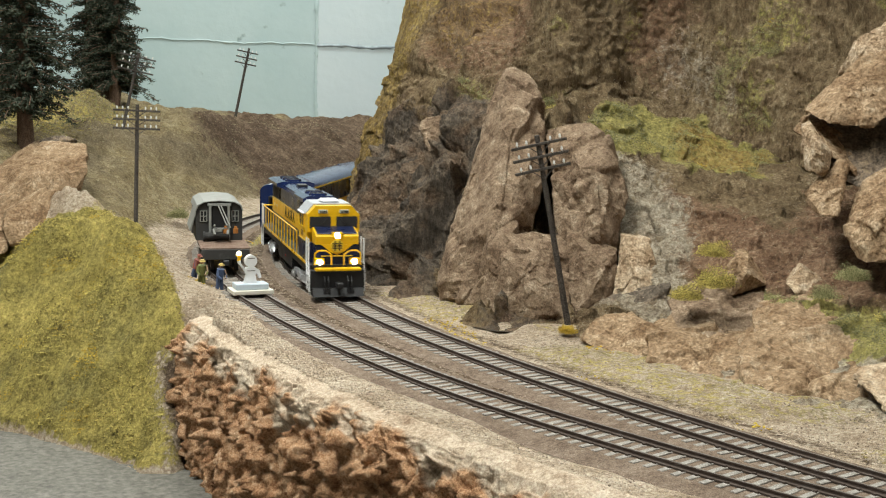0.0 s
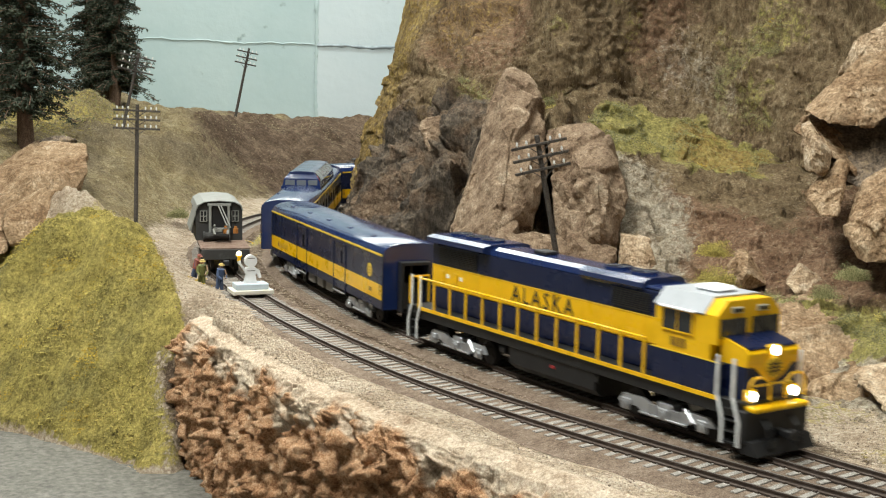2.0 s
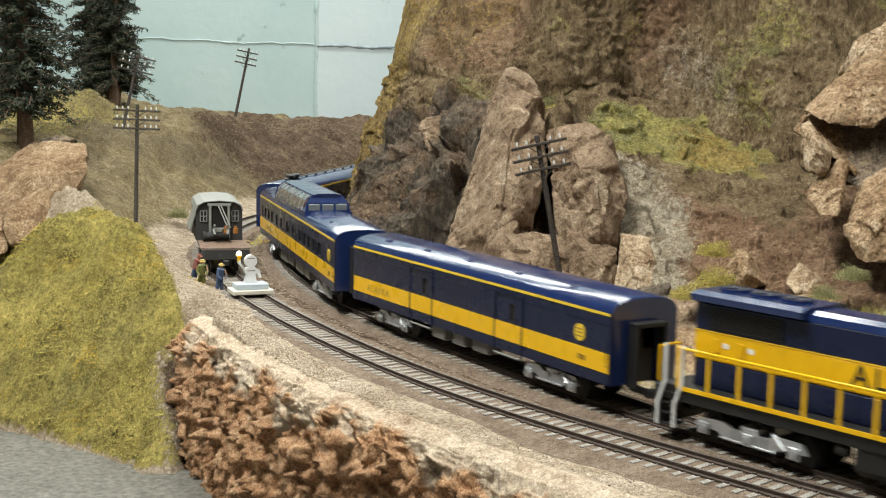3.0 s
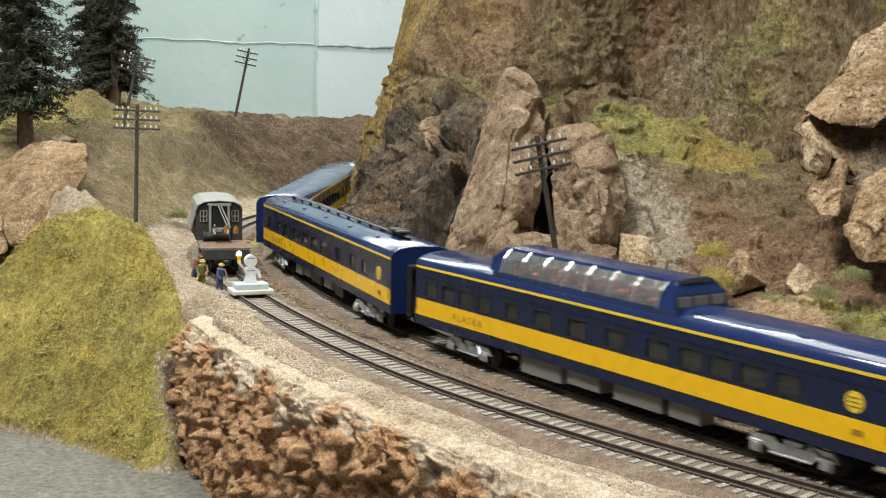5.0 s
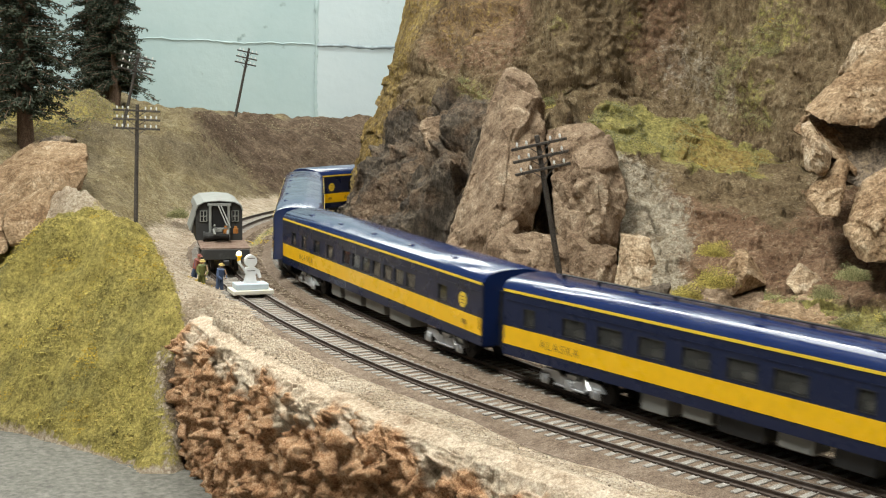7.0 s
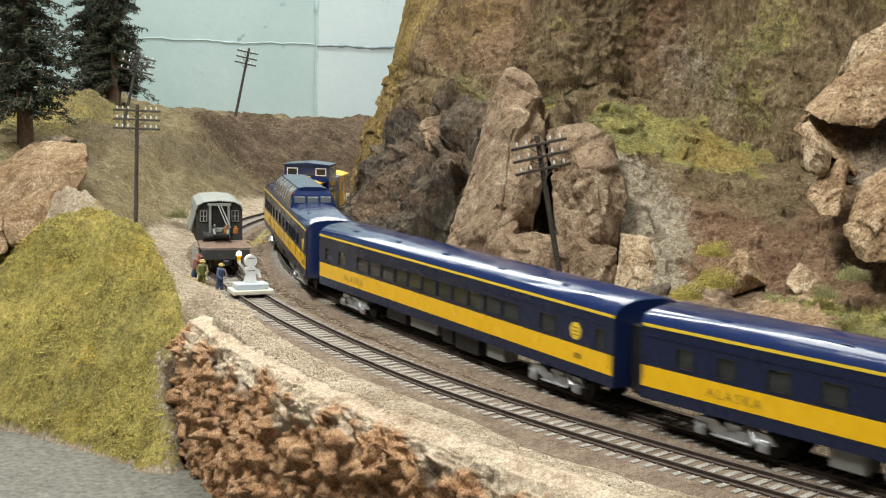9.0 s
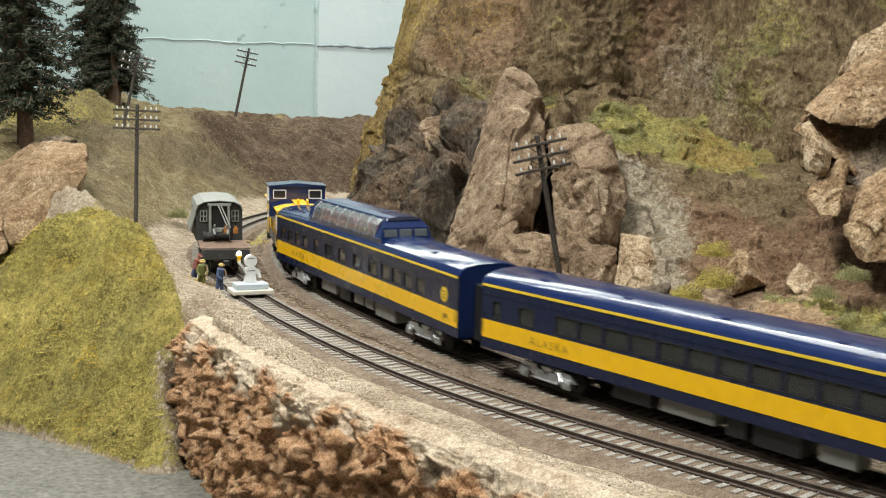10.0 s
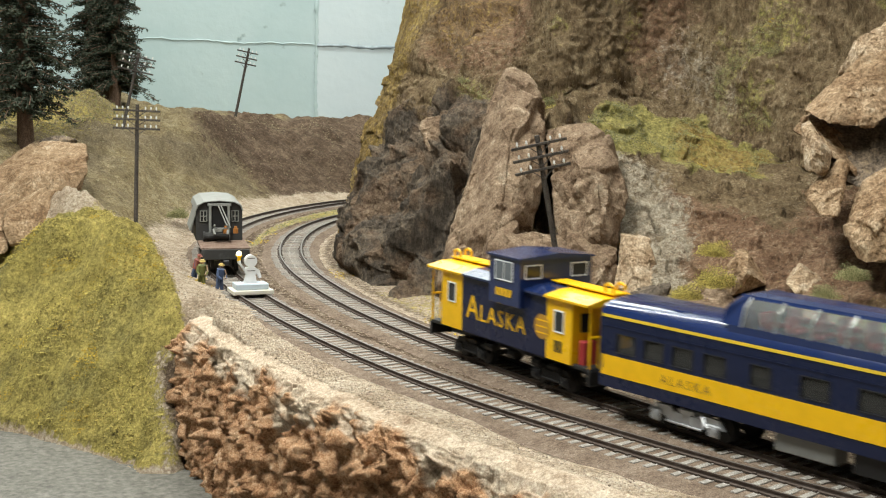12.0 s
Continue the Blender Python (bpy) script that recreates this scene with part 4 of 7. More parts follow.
    if walkway:
        bm = bmesh.new()
        box(bm, -L + 0.02, L - 0.02, -0.0012, 0.0012, 0.0500, 0.0504)
        for k in range(12):
            x = -L + 0.022 + k * (2 * L - 0.044) / 11
            box(bm, x - 0.0004, x + 0.0004, -0.0010, 0.0010, 0.0485, 0.0501)
        part("roof_walk", bm, M["black"], car)
    if dome:
        x0, x1 = -0.076, 0.030
        bm = bmesh.new()
        ring = [(-0.0163, 0.0430), (0.0163, 0.0430), (0.0160, 0.0478), (-0.0160, 0.0478)]
        prism(bm, ring, x0 - 0.006, x1 + 0.012)
        part("dome_base", bm, M["blue"], car)
        bm = bmesh.new()
        prism(bm, [(-0.0102, 0.0575), (0.0102, 0.0575), (0.0095, 0.0588), (0.0050, 0.0596), (-0.0050, 0.0596), (-0.0095, 0.0588)], x0 - 0.001, x1 + 0.006)
        part("dome_roof", bm, M["blue"], car)
        n = 7
        for s in (-1, 1):
            for i in range(n + 1):
                x = x0 + (x1 - x0) * i / n
                bm = bmesh.new()
                rod(bm, (x, s * 0.0159, 0.0474), (x, s * 0.0138, 0.0545), 0.0004, 6)
                rod(bm, (x, s * 0.0138, 0.0545), (x, s * 0.0098, 0.0582), 0.0004, 6)
                part("dome_rib", bm, M["chrome"], car)
            for i in range(n):
                a, b = x0 + (x1 - x0) * i / n + 0.0003, x0 + (x1 - x0) * (i + 1) / n - 0.0003
                bm = bmesh.new()
                prof = [(0.0158, 0.0477), (0.0151, 0.0515), (0.0136, 0.0546), (0.0100, 0.0578)]
                out = [(s * y, z) for y, z in prof] + [(s * (y - 0.0005), z - 0.0002) for y, z in prof[::-1]]
                prism(bm, out, a, b)
                part("dome_pane", bm, M["dome_glass"], car)
        for a, dx in ((x1, 1), (x0, -1)):
            bm = bmesh.new()
            e0, e1 = a, a + dx * 0.0085
            f = [[bm.verts.new(v) for v in ((e0, y * 0.0160, 0.0477), (e1 + dx * 0.001, y * 0.0155, 0.0477), (e1, y * 0.0140, 0.0538), (e0 + dx * 0.004, y * 0.0098, 0.0590), (e0, y * 0.0098, 0.0590))] for y in (-1, 1)]
            bm.faces.new(f[0])
            bm.faces.new(f[1][::-1])
            for i in range(5):
                bm.faces.new((f[0][i], f[0][(i + 1) % 5], f[1][(i + 1) % 5], f[1][i]))
            bmesh.ops.recalc_face_normals(bm, faces=bm.faces)
            part("dome_end", bm, M["blue"], car)
            for y in (-0.0092, 0, 0.0092):
                bm = bmesh.new()
                box(bm, -0.0003, 0.0003, y - 0.0038, y + 0.0038, -0.0020, 0.0022, 0.0002, m=pose(e1 + dx * 0.0005, 0, 0.0506, 0, -dx * 9))
                part("dome_end_pane", bm, M["pane_grey"], car, "dome end window")
        for i in range(9):
            for y in (-0.0085, 0.0085):
                bm = bmesh.new()
                x = x0 + 0.006 + i * 0.0112
                box(bm, x, x + 0.0055, y - 0.0040, y + 0.0040, 0.0478, 0.0498, 0.0006)
                box(bm, x - 0.0004, x + 0.0016, y - 0.0040, y + 0.0040, 0.0490, 0.0536, 0.0007)
                part("seat", bm, M["red_seat"], car, "red dome seat")
    return car


M["pane_grey"] = paint("reflecting_pane", (0.25, 0.28, 0.32), 0.06, 0.0, 0.6, 0.6)


def make_locomotive():
    """Six-axle wide-cab diesel with open walkways."""
    loco = root("locomotive", "dark blue and yellow six-axle diesel locomotive with lit headlights", "locomotive")
    DK = 0.0205
    bm = bmesh.new()
    box(bm, -0.1175, 0.1185, -0.0165, 0.0165, 0.0140, DK - 0.0006, 0.0003)
    box(bm, -0.1175, 0.1185, -0.0172, 0.0172, DK - 0.0007, DK, 0.0002)
    part("frame", bm, M["black"], loco)
    for s in (-1, 1):
        bm = bmesh.new()
        box(bm, -0.1065, 0.1075, *sorted((s * 0.0172, s * 0.0176)), DK - 0.0016, DK + 0.0001)
        part("deck_edge", bm, M["yellow"], loco, "yellow walkway edge stripe")
    # hood in three painted bands
    hood = [("hood_lower", DK, 0.0315, M["navy"], 0.0104), ("hood_middle", 0.0315, 0.0428, M["yellow"], 0.0106), ("hood_upper", 0.0428, 0.0535, M["navy"], 0.0104)]
    for nm, z0, z1, mt, hw in hood:
        bm = bmesh.new()
        box(bm, -0.1070, 0.0720, -hw, hw, z0, z1, 0.0004)
        part(nm, bm, mt, loco)
    for s in (-1, 1):
        bm = bmesh.new()
        box(bm, -0.1070, 0.0720, *sorted((s * 0.0106, s * 0.0108)), 0.0426, 0.0430)
        part("gold_line", bm, M["gold"], loco)
        for i in range(17):
            bm = bmesh.new()
            x = -0.102 + i * 0.0100
            box(bm, x, x + 0.0086, *sorted((s * 0.0106, s * 0.01075)), 0.0322, 0.0420, 0.00008)
            part("hood_door", bm, M["yellow"], loco)
            if i < 16:
                bm = bmesh.new()
                box(bm, x + 0.0005, x + 0.0080, *sorted((s * 0.0104, s * 0.01055)), DK + 0.0008, 0.0308, 0.00008)
                part("hood_door", bm, M["navy"], loco)
        for x0, x1 in ((-0.100, -0.066), (0.036, 0.060)):
            bm = bmesh.new()
            for k in range(9):
                z = 0.0442 + k * 0.0009
                box(bm, x0, x1, *sorted((s * 0.0104, s * 0.0111)), z, z + 0.0005)
            part("intake_grille", bm, M["black"], loco, "black louvred intake")
        lettering("ALASKA", 0.0108, pose(-0.0130, s * 0.0109, 0.0345) @ (Matrix() if s < 0 else pose(0, 0, 0, 0, 0, 180)), M["ink"], loco, spread=1.3)
        for x in (-0.098, -0.086):
            bm = bmesh.new()
            box(bm, x, x + 0.0032, *sorted((s * 0.0108, s * 0.0113)), 0.0350, 0.0405, 0.0004)
            part("access_box", bm, M["yellow"], loco)
            bm = bmesh.new()
            box(bm, x + 0.005, x + 0.0075, *sorted((s * 0.0107, s * 0.0109)), 0.0372, 0.0392)
            part("notice", bm, M["white_paint"], loco, "small white and red notice plate")
    # roof: radiator wings, fans, dynamic brake hump, stack
    bm = bmesh.new()
    prism(bm, [(-0.0104, 0.0535), (0.0104, 0.0535), (0.0142, 0.0545), (0.0142, 0.0570), (0.0100, 0.0582), (-0.0100, 0.0582), (-0.0142, 0.0570), (-0.0142, 0.0545)], -0.1070, -0.0560)
    part("radiator_housing", bm, M["blue"], loco)
    bm = bmesh.new()
    prism(bm, [(-0.0104, 0.0535), (0.0104, 0.0535), (0.0095, 0.0560), (0.0060, 0.0572), (-0.0060, 0.0572), (-0.0095, 0.0560)], -0.0560, 0.0150)
    part("hood_roof", bm, M["blue"], loco)
    bm = bmesh.new()
    prism(bm, [(-0.0108, 0.0525), (0.0108, 0.0525), (0.0120, 0.0540), (0.0120, 0.0560), (0.0085, 0.0577), (-0.0085, 0.0577), (-0.0120, 0.0560), (-0.0120, 0.0540)], 0.0150, 0.0560)
    part("dynamic_brake_housing", bm, M["blue"], loco)
    bm = bmesh.new()
    box(bm, 0.0560, 0.0730, -0.0100, 0.0100, 0.0535, 0.0552, 0.0006)
    part("hood_roof", bm, M["blue"], loco)
    for x in (-0.096, -0.082, -0.068, 0.027, 0.044):
        z = 0.0582 if x < 0 else 0.0577
        bm = bmesh.new()
        rod(bm, (x, 0, z), (x, 0, z + 0.0010), 0.0062, 20)
        fan = part("roof_fan", bm, M["blue"], loco)
        bm = bmesh.new()
        for k in range(6):
            a = k * math.pi / 6
            rod(bm, (x - math.cos(a) * 0.0056, -math.sin(a) * 0.0056, z + 0.0011), (x + math.cos(a) * 0.0056, math.sin(a) * 0.0056, z + 0.0011), 0.0002, 4)
        part("fan_guard", bm, M["black"], fan)
    bm = bmesh.new()
    box(bm, -0.030, -0.020, -0.0035, 0.0035, 0.0570, 0.0590, 0.0005)
    part("exhaust_stack", bm, M["black"], loco)
    # cab
    cx0, cx1 = 0.0700, 0.1010
    bm = bmesh.new()
    prism(bm, [(-0.0166, 0.0330), (0.0166, 0.0330), (0.0166, 0.0505), (0.0115, 0.0560), (-0.0115, 0.0560), (-0.0166, 0.0505)], cx0, cx1)
    part("cab", bm, M["yellow"], loco, "yellow wide cab")
    bm = bmesh.new()
    prism(bm, [(-0.0168, 0.0500), (-0.0172, 0.0506), (-0.0118, 0.0568), (0.0118, 0.0568), (0.0172, 0.0506), (0.0168, 0.0500), (0.0115, 0.0561), (-0.0115, 0.0561)], cx0 - 0.0006, cx1 - 0.0035)
    part("cab_roof", bm, M["roof_grey"], loco, "pale grey cab roof")
    bm = bmesh.new()
    box(bm, cx0 + 0.010, cx0 + 0.0225, -0.0060, 0.0060, 0.0566, 0.0590, 0.0012)
    part("air_conditioner", bm, M["white_paint"], loco, "white roof air conditioner")
    bm = bmesh.new()
    prism(bm, [(-0.0166, DK), (0.0166, DK), (0.0166, 0.0330), (-0.0166, 0.0330)], cx0 - 0.001, 0.1075)
    part("cab_base", bm, M["navy"], loco)
    for s in (-1, 1):
        bm = bmesh.new()
        c, d = sorted((s * 0.0166, s * 0.0169))
        box(bm, cx0 + 0.0045, cx0 + 0.0210, c, d, 0.0415, 0.0495, 0.0001)
        win = part("side_window", bm, M["pane_dark"], loco)
        bm = bmesh.new()
        for q in ((0.0038, 0.0217, 0.0495, 0.0501), (0.0038, 0.0217, 0.0409, 0.0415), (0.0038, 0.0045, 0.0415, 0.0495), (0.0210, 0.0217, 0.0415, 0.0495), (0.0125, 0.0130, 0.0415, 0.0495)):
            box(bm, cx0 + q[0], cx0 + q[1], *sorted((s * 0.0166, s * 0.0172)), q[2], q[3])
        part("window_frame", bm, M["yellow"], win)
        bm = bmesh.new()
        box(bm, cx0 + 0.003, cx0 + 0.023, *sorted((s * 0.0168, s * 0.0185)), 0.0500, 0.0508, 0.0002, m=Matrix.Identity(4))
        part("sunshade", bm, M["white_paint"], loco, "white cab window sunshade")
        part("number_bars", bars(4, 0.0016, 0.0036, 0.0007), M["brown_ink"], loco, m=pose(cx0 + 0.0135, s * 0.01675, 0.0352))
        bm = bmesh.new()
        box(bm, cx0 - 0.002, 0.1075, *sorted((s * 0.0166, s * 0.0168)), 0.0328, 0.0333)
        part("gold_line", bm, M["gold"], loco)
    # windscreens on the raked cab front
    bm = bmesh.new()
    prism(bm, [(-0.0166, 0.0395), (0.0166, 0.0395), (0.0166, 0.0505), (0.0115, 0.0560), (-0.0115, 0.0560), (-0.0166, 0.0505)], cx1, cx1 + 0.0035)
    part("cab_front", bm, M["yellow"], loco)
    for s in (-1, 1):
        bm = bmesh.new()
        f = [(s * 0.0018, 0.0430), (s * 0.0152, 0.0418), (s * 0.0152, 0.0492), (s * 0.0018, 0.0492)]
        prism(bm, f, cx1 + 0.0035, cx1 + 0.0040)
        scr = part("windscreen", bm, M["pane_dark"], loco, "dark cab windscreen")
        bm = bmesh.new()
        rod(bm, (cx1 + 0.0043, s * 0.009, 0.0425), (cx1 + 0.0043, s * 0.0045, 0.0480), 0.0002, 5)
        part("wiper", bm, M["black"], scr)
        bm = bmesh.new()
        box(bm, cx1 + 0.0033, cx1 + 0.0042, s * 0.0068 - 0.0030, s * 0.0068 + 0.0030, 0.0512, 0.0536, 0.0003)
        nb = part("number_board", bm, M["number_light"], loco)
        part("number_bars", bars(4, 0.0008, 0.0014, 0.0004), M["ink"], nb, m=pose(cx1 + 0.0044, s * 0.0068, 0.0517, 0, 0, 90))
    # nose
    bm = bmesh.new()
    nose = [(cx1 + 0.0025, 0.0330), (0.1175, 0.0330), (0.1180, 0.0380), (0.1165, 0.0398), (cx1 + 0.0025, 0.0428)]
    slab(bm, nose, -0.0136, 0.0136)
    part("nose", bm, M["yellow"], loco, "yellow nose")
    bm = bmesh.new()
    slab(bm, [(cx1 + 0.0030, 0.0431), (0.1168, 0.0402), (0.1172, 0.0396), (cx1 + 0.0030, 0.0420)], -0.0126, 0.0126)
    part("nose_top", bm, M["navy"], loco, "dark blue anti-glare panel")
    bm = bmesh.new()
    slab(bm, [(0.105, DK), (0.1165, DK), (0.1172, 0.0330), (0.105, 0.0330)], -0.0136, 0.0136)
    part("nose_base", bm, M["navy"], loco)
    bm = bmesh.new()
    face = [(-0.0100, 0.0330), (0.0100, 0.0330), (0.0045, 0.0285), (0, 0.0265), (-0.0045, 0.0285)]
    prism(bm, face, 0.1166, 0.1178)
    part("nose_chevron", bm, M["yellow"], loco)
    bm = bmesh.new()
    box(bm, 0.1178, 0.1182, -0.0100, 0.0100, 0.0255, 0.0262)
    part("gold_line", bm, M["gold"], loco)
    bm = bmesh.new()
    rod(bm, (0.1176, 0, 0.0322), (0.1186, 0, 0.0322), 0.0040, 20)
    emb = part("emblem", bm, M["gold"], loco, "round emblem on the nose")
    bm = bmesh.new()
    for y in (-0.0014, 0.0014):
        box(bm, 0.1186, 0.1188, y - 0.0004, y + 0.0004, 0.0292, 0.0352)
    for z in (0.0308, 0.0322, 0.0336):
        box(bm, 0.1186, 0.1188, -0.0032, 0.0032, z - 0.0003, z + 0.0003)
    part("emblem_bars", bm, M["ink"], emb)
    for y, z in ((0.0, 0.0388), (-0.0110, 0.0222), (0.0110, 0.0222)):
        bm = bmesh.new()
        if z > 0.03:
            box(bm, 0.1165, 0.1186, y - 0.0035, y + 0.0035, z - 0.0020, z + 0.0020, 0.0006)
        else:
            box(bm, 0.1165, 0.1180, y - 0.0032, y + 0.0032, z - 0.0022, z + 0.0024, 0.0005)
        hl = part("headlight_housing", bm, M["yellow"], loco)
        bm = bmesh.new()
        rod(bm, (0.1180, y, z), (0.1189, y, z), 0.0019, 14)
        part("headlight", bm, M["headlight"], hl, "glowing white headlight")
    # pilot, anticlimber, steps
    bm = bmesh.new()
    box(bm, 0.1170, 0.1235, -0.0145, 0.0145, DK - 0.0036, DK - 0.0018, 0.0004)
    part("anticlimber", bm, M["yellow"], loco)
    bm = bmesh.new()
    box(bm, 0.1165, 0.1210, -0.0170, 0.0170, 0.0050, DK - 0.0030, 0.0006)
    slab(bm, [(0.118, 0.0012), (0.1262, 0.0012), (0.1235, 0.0062), (0.118, 0.0062)], -0.0160, 0.0160)
    part("pilot", bm, M["black"], loco, "black pilot plate")
    for y in (-0.0085, -0.0062, 0.0062, 0.0085):
        bm = bmesh.new()
        bent(bm, [(0.1215, y, 0.0135), (0.1245, y, 0.0105), (0.1250, y, 0.0055)], 0.0005, 6)
        rod(bm, (0.1250, y, 0.0062), (0.1252, y, 0.0035), 0.0010, 8)
        part("air_hose", bm, M["black"], loco)
    bm = bmesh.new()
    box(bm, -0.1215, -0.1170, -0.0170, 0.0170, 0.0030, DK - 0.0010, 0.0006)
    part("rear_pilot", bm, M["black"], loco)
    for e, a in ((0.1130, 1), (-0.1130, -1)):
        for s in (-1, 1):
            bm = bmesh.new()
            for k in range(4):
                z = 0.0040 + k * 0.0042
                box(bm, *sorted((e - a * 0.0035, e + a * 0.0035)), *sorted((s * 0.0110, s * 0.0175)), z, z + 0.0006)
            part("step", bm, M["black"], loco)
            for d in (-0.0042, 0.0042):
                bm = bmesh.new()
                w = 0.00055
                x = e + d
                pts = [(x + a * 0.0012, 0.0035), (x + a * 0.0012, 0.0125), (x - a * 0.0022, 0.0215), (x - a * 0.0022, 0.0365)]
                for (xa, za), (xb, zb) in zip(pts, pts[1:]):
                    slab(bm, [(xa - w, za), (xa + w, za), (xb + w, zb), (xb - w, zb)], *sorted((s * 0.0172, s * 0.0180)))
                part("step_rail", bm, M["white_paint"], loco, "white painted step handrail")
    # railings
    for s in (-1, 1):
        y = s * 0.0174
        bm = bmesh.new()
        rod(bm, (-0.1095, y, 0.0355), (0.0655, y, 0.0355), 0.00055, 6)
        part("handrail", bm, M["yellow"], loco)
        for i in range(13):
            x = -0.1085 + i * 0.01445
            bm = bmesh.new()
            box(bm, x - 0.0007, x + 0.0007, y - 0.0003, y + 0.0003, DK - 0.001, 0.0357)
            part("stanchion", bm, M["yellow"], loco)
        bm = bmesh.new()
        bent(bm, [(0.1205, s * 0.0040, DK), (0.1205, s * 0.0040, 0.0270), (0.1205, s * 0.0075, 0.0295), (0.1205, s * 0.0125, 0.0295), (0.1205, s * 0.0145, 0.0275), (0.1205, s * 0.0145, DK)], 0.0005, 6)
        part("end_rail", bm, M["yellow"], loco)
        bm = bmesh.new()
        bent(bm, [(-0.1190, s * 0.0050, DK), (-0.1190, s * 0.0050, 0.0345), (-0.1190, s * 0.0165, 0.0345), (-0.1190, s * 0.0165, DK)], 0.0005, 6)
        part("end_rail", bm, M["yellow"], loco)
    bm = bmesh.new()
    prism(bm, [(-0.0158, 0.0140), (-0.0158, 0.0065), (-0.0120, 0.0032), (0.0120, 0.0032), (0.0158, 0.0065), (0.0158, 0.0140)], -0.0300, 0.0330)
    part("fuel_tank", bm, M["black"], loco)
    for s in (-1, 1):
        for x in (-0.034, 0.0345):
            bm = bmesh.new()
            rod(bm, (x - 0.004, s * 0.0135, 0.0115), (x + 0.0, s * 0.0135, 0.0115), 0.0024, 10)
            part("air_tank", bm, M["black"], loco)
        bm = bmesh.new()
        box(bm, 0.002, 0.005, *sorted((s * 0.0158, s * 0.0162)), 0.0102, 0.0115)
        part("tank_plate", bm, M["red_seat"], loco, "small red filler plate")
    for a in (1, -1):
        truck(loco, a * 0.0750, (-0.0215, 0.0, 0.0215), 0.0058, M["silver"], 0.0152, "silver cast six-wheel truck")
    coupler(loco, 0.1240)
    coupler(loco, -0.1225)
    return loco


M["roof_grey"] = paint("pale_roof_paint", (0.36, 0.38, 0.41), 0.4, 0.05)
M["pane_dark"] = paint("dark_window_glass", (0.02, 0.022, 0.025), 0.08, 0.02, 0.0, 0.6)


def make_caboose():
    """Wide-vision caboose: blue middle, yellow ends and end platforms."""
    cab = root("caboose", "blue and yellow wide-vision caboose with a cupola", "caboose")
    B = 0.0535
    Z0, Z1 = 0.0150, 0.0425
    for x0, x1, mt, nm in ((-B, -0.0345, "yellow", "side_end"), (-0.0345, 0.0350, "navy", "side_middle"), (0.0350, B, "yellow", "side_end")):
        bm = bmesh.new()
        box(bm, x0, x1, -0.0170, 0.0170, Z0, Z1)
        part(nm, bm, M[mt], cab)
    for x0, x1, mt in ((-0.0660, -0.0340, "yellow"), (-0.0340, 0.0345, "blue"), (0.0345, 0.0660, "yellow")):
        bm = bmesh.new()
        prism(bm, [(-0.0185, 0.0424), (0.0185, 0.0424), (0.0185, 0.0434), (0.0100, 0.0455), (0, 0.0460), (-0.0100, 0.0455), (-0.0185, 0.0434)], x0, x1)
        part("roof", bm, M[mt], cab)
    for a in (-1, 1):
        bm = bmesh.new()
        box(bm, *sorted((a * B, a * 0.0655)), -0.0160, 0.0160, Z0 - 0.0010, Z0 + 0.0006, 0.0002)
        box(bm, *sorted((a * 0.0640, a * 0.0660)), -0.0165, 0.0165, Z0 - 0.0070, Z0, 0.0004)
        part("platform", bm, M["black"], cab)
        bm = bmesh.new()
        for s in (-1, 1):
            bent(bm, [(a * 0.0645, s * 0.0155, Z0), (a * 0.0645, s * 0.0155, 0.0290), (a * 0.0645, s * 0.0040, 0.0290), (a * 0.0645, s * 0.0040, Z0)], 0.0006, 6)
            rod(bm, (a * 0.0645, s * 0.0155, 0.0290), (a * 0.0645, s * 0.0155, 0.0425), 0.0005, 6)
            for k in range(2):
                bent(bm, [(a * 0.0645, s * (0.0075 + 0.0035 * k), Z0), (a * 0.0645, s * (0.0075 + 0.0035 * k), 0.0290)], 0.0004, 5)
        part("platform_rail", bm, M["yellow"], cab)
        bm = bmesh.new()
        box(bm, *sorted((a * B, a * (B + 0.0003))), -0.0035, 0.0035, Z0, 0.0385)
        part("end_door", bm, M["yellow"], cab)
        for y in (-0.0095, 0.0095):
            bm = bmesh.new()
            box(bm, *sorted((a * B, a * (B + 0.0004))), y - 0.0028, y + 0.0028, 0.0290, 0.0375, 0.0002)
            part("end_window", bm, M["pane_dark"], cab)
        bm = bmesh.new()
        box(bm, *sorted((a * (B + 0.001), a * (B + 0.005))), -0.0140, -0.0060, Z0, 0.0260, 0.0006)
        part("brake_box", bm, M["red_seat"], cab, "dark red locker on the end platform")
        bm = bmesh.new()
        for y in (-0.0032, 0.0032):
            bent(bm, [(a * 0.0640, y, 0.0455), (a * 0.0640, y, 0.0500), (a * 0.0610, y, 0.0512), (a * 0.0585, y, 0.0500), (a * 0.0585, y, 0.0460)], 0.0007, 6)
        part("ladder_rail", bm, M["yellow"], cab)
        bm = bmesh.new()
        box(bm, *sorted((a * 0.0210, a * 0.0655)), -0.0045, 0.0045, 0.0466, 0.0474, 0.0002)
        for k in range(6):
            box(bm, *sorted((a * (0.024 + 0.0078 * k), a * (0.0248 + 0.0078 * k))), -0.0035, 0.0035, 0.0452, 0.0468)
        part("roof_walk", bm, M["yellow"], cab)
        coupler(cab, a * 0.0655)
    # cupola with side bays
    c0, c1 = -0.0065, 0.0185
    bm = bmesh.new()
    box(bm, c0, c1, -0.0205, 0.0205, 0.0345, 0.0568, 0.0003)
    cup = part("cupola", bm, M["blue"], cab, "dark blue wide cupola")
    bm = bmesh.new()
    prism(bm, [(-0.0214, 0.0566), (0.0214, 0.0566), (0.0214, 0.0574), (0.0, 0.0592), (-0.0214, 0.0574)], c0 - 0.0012, c1 + 0.0012)
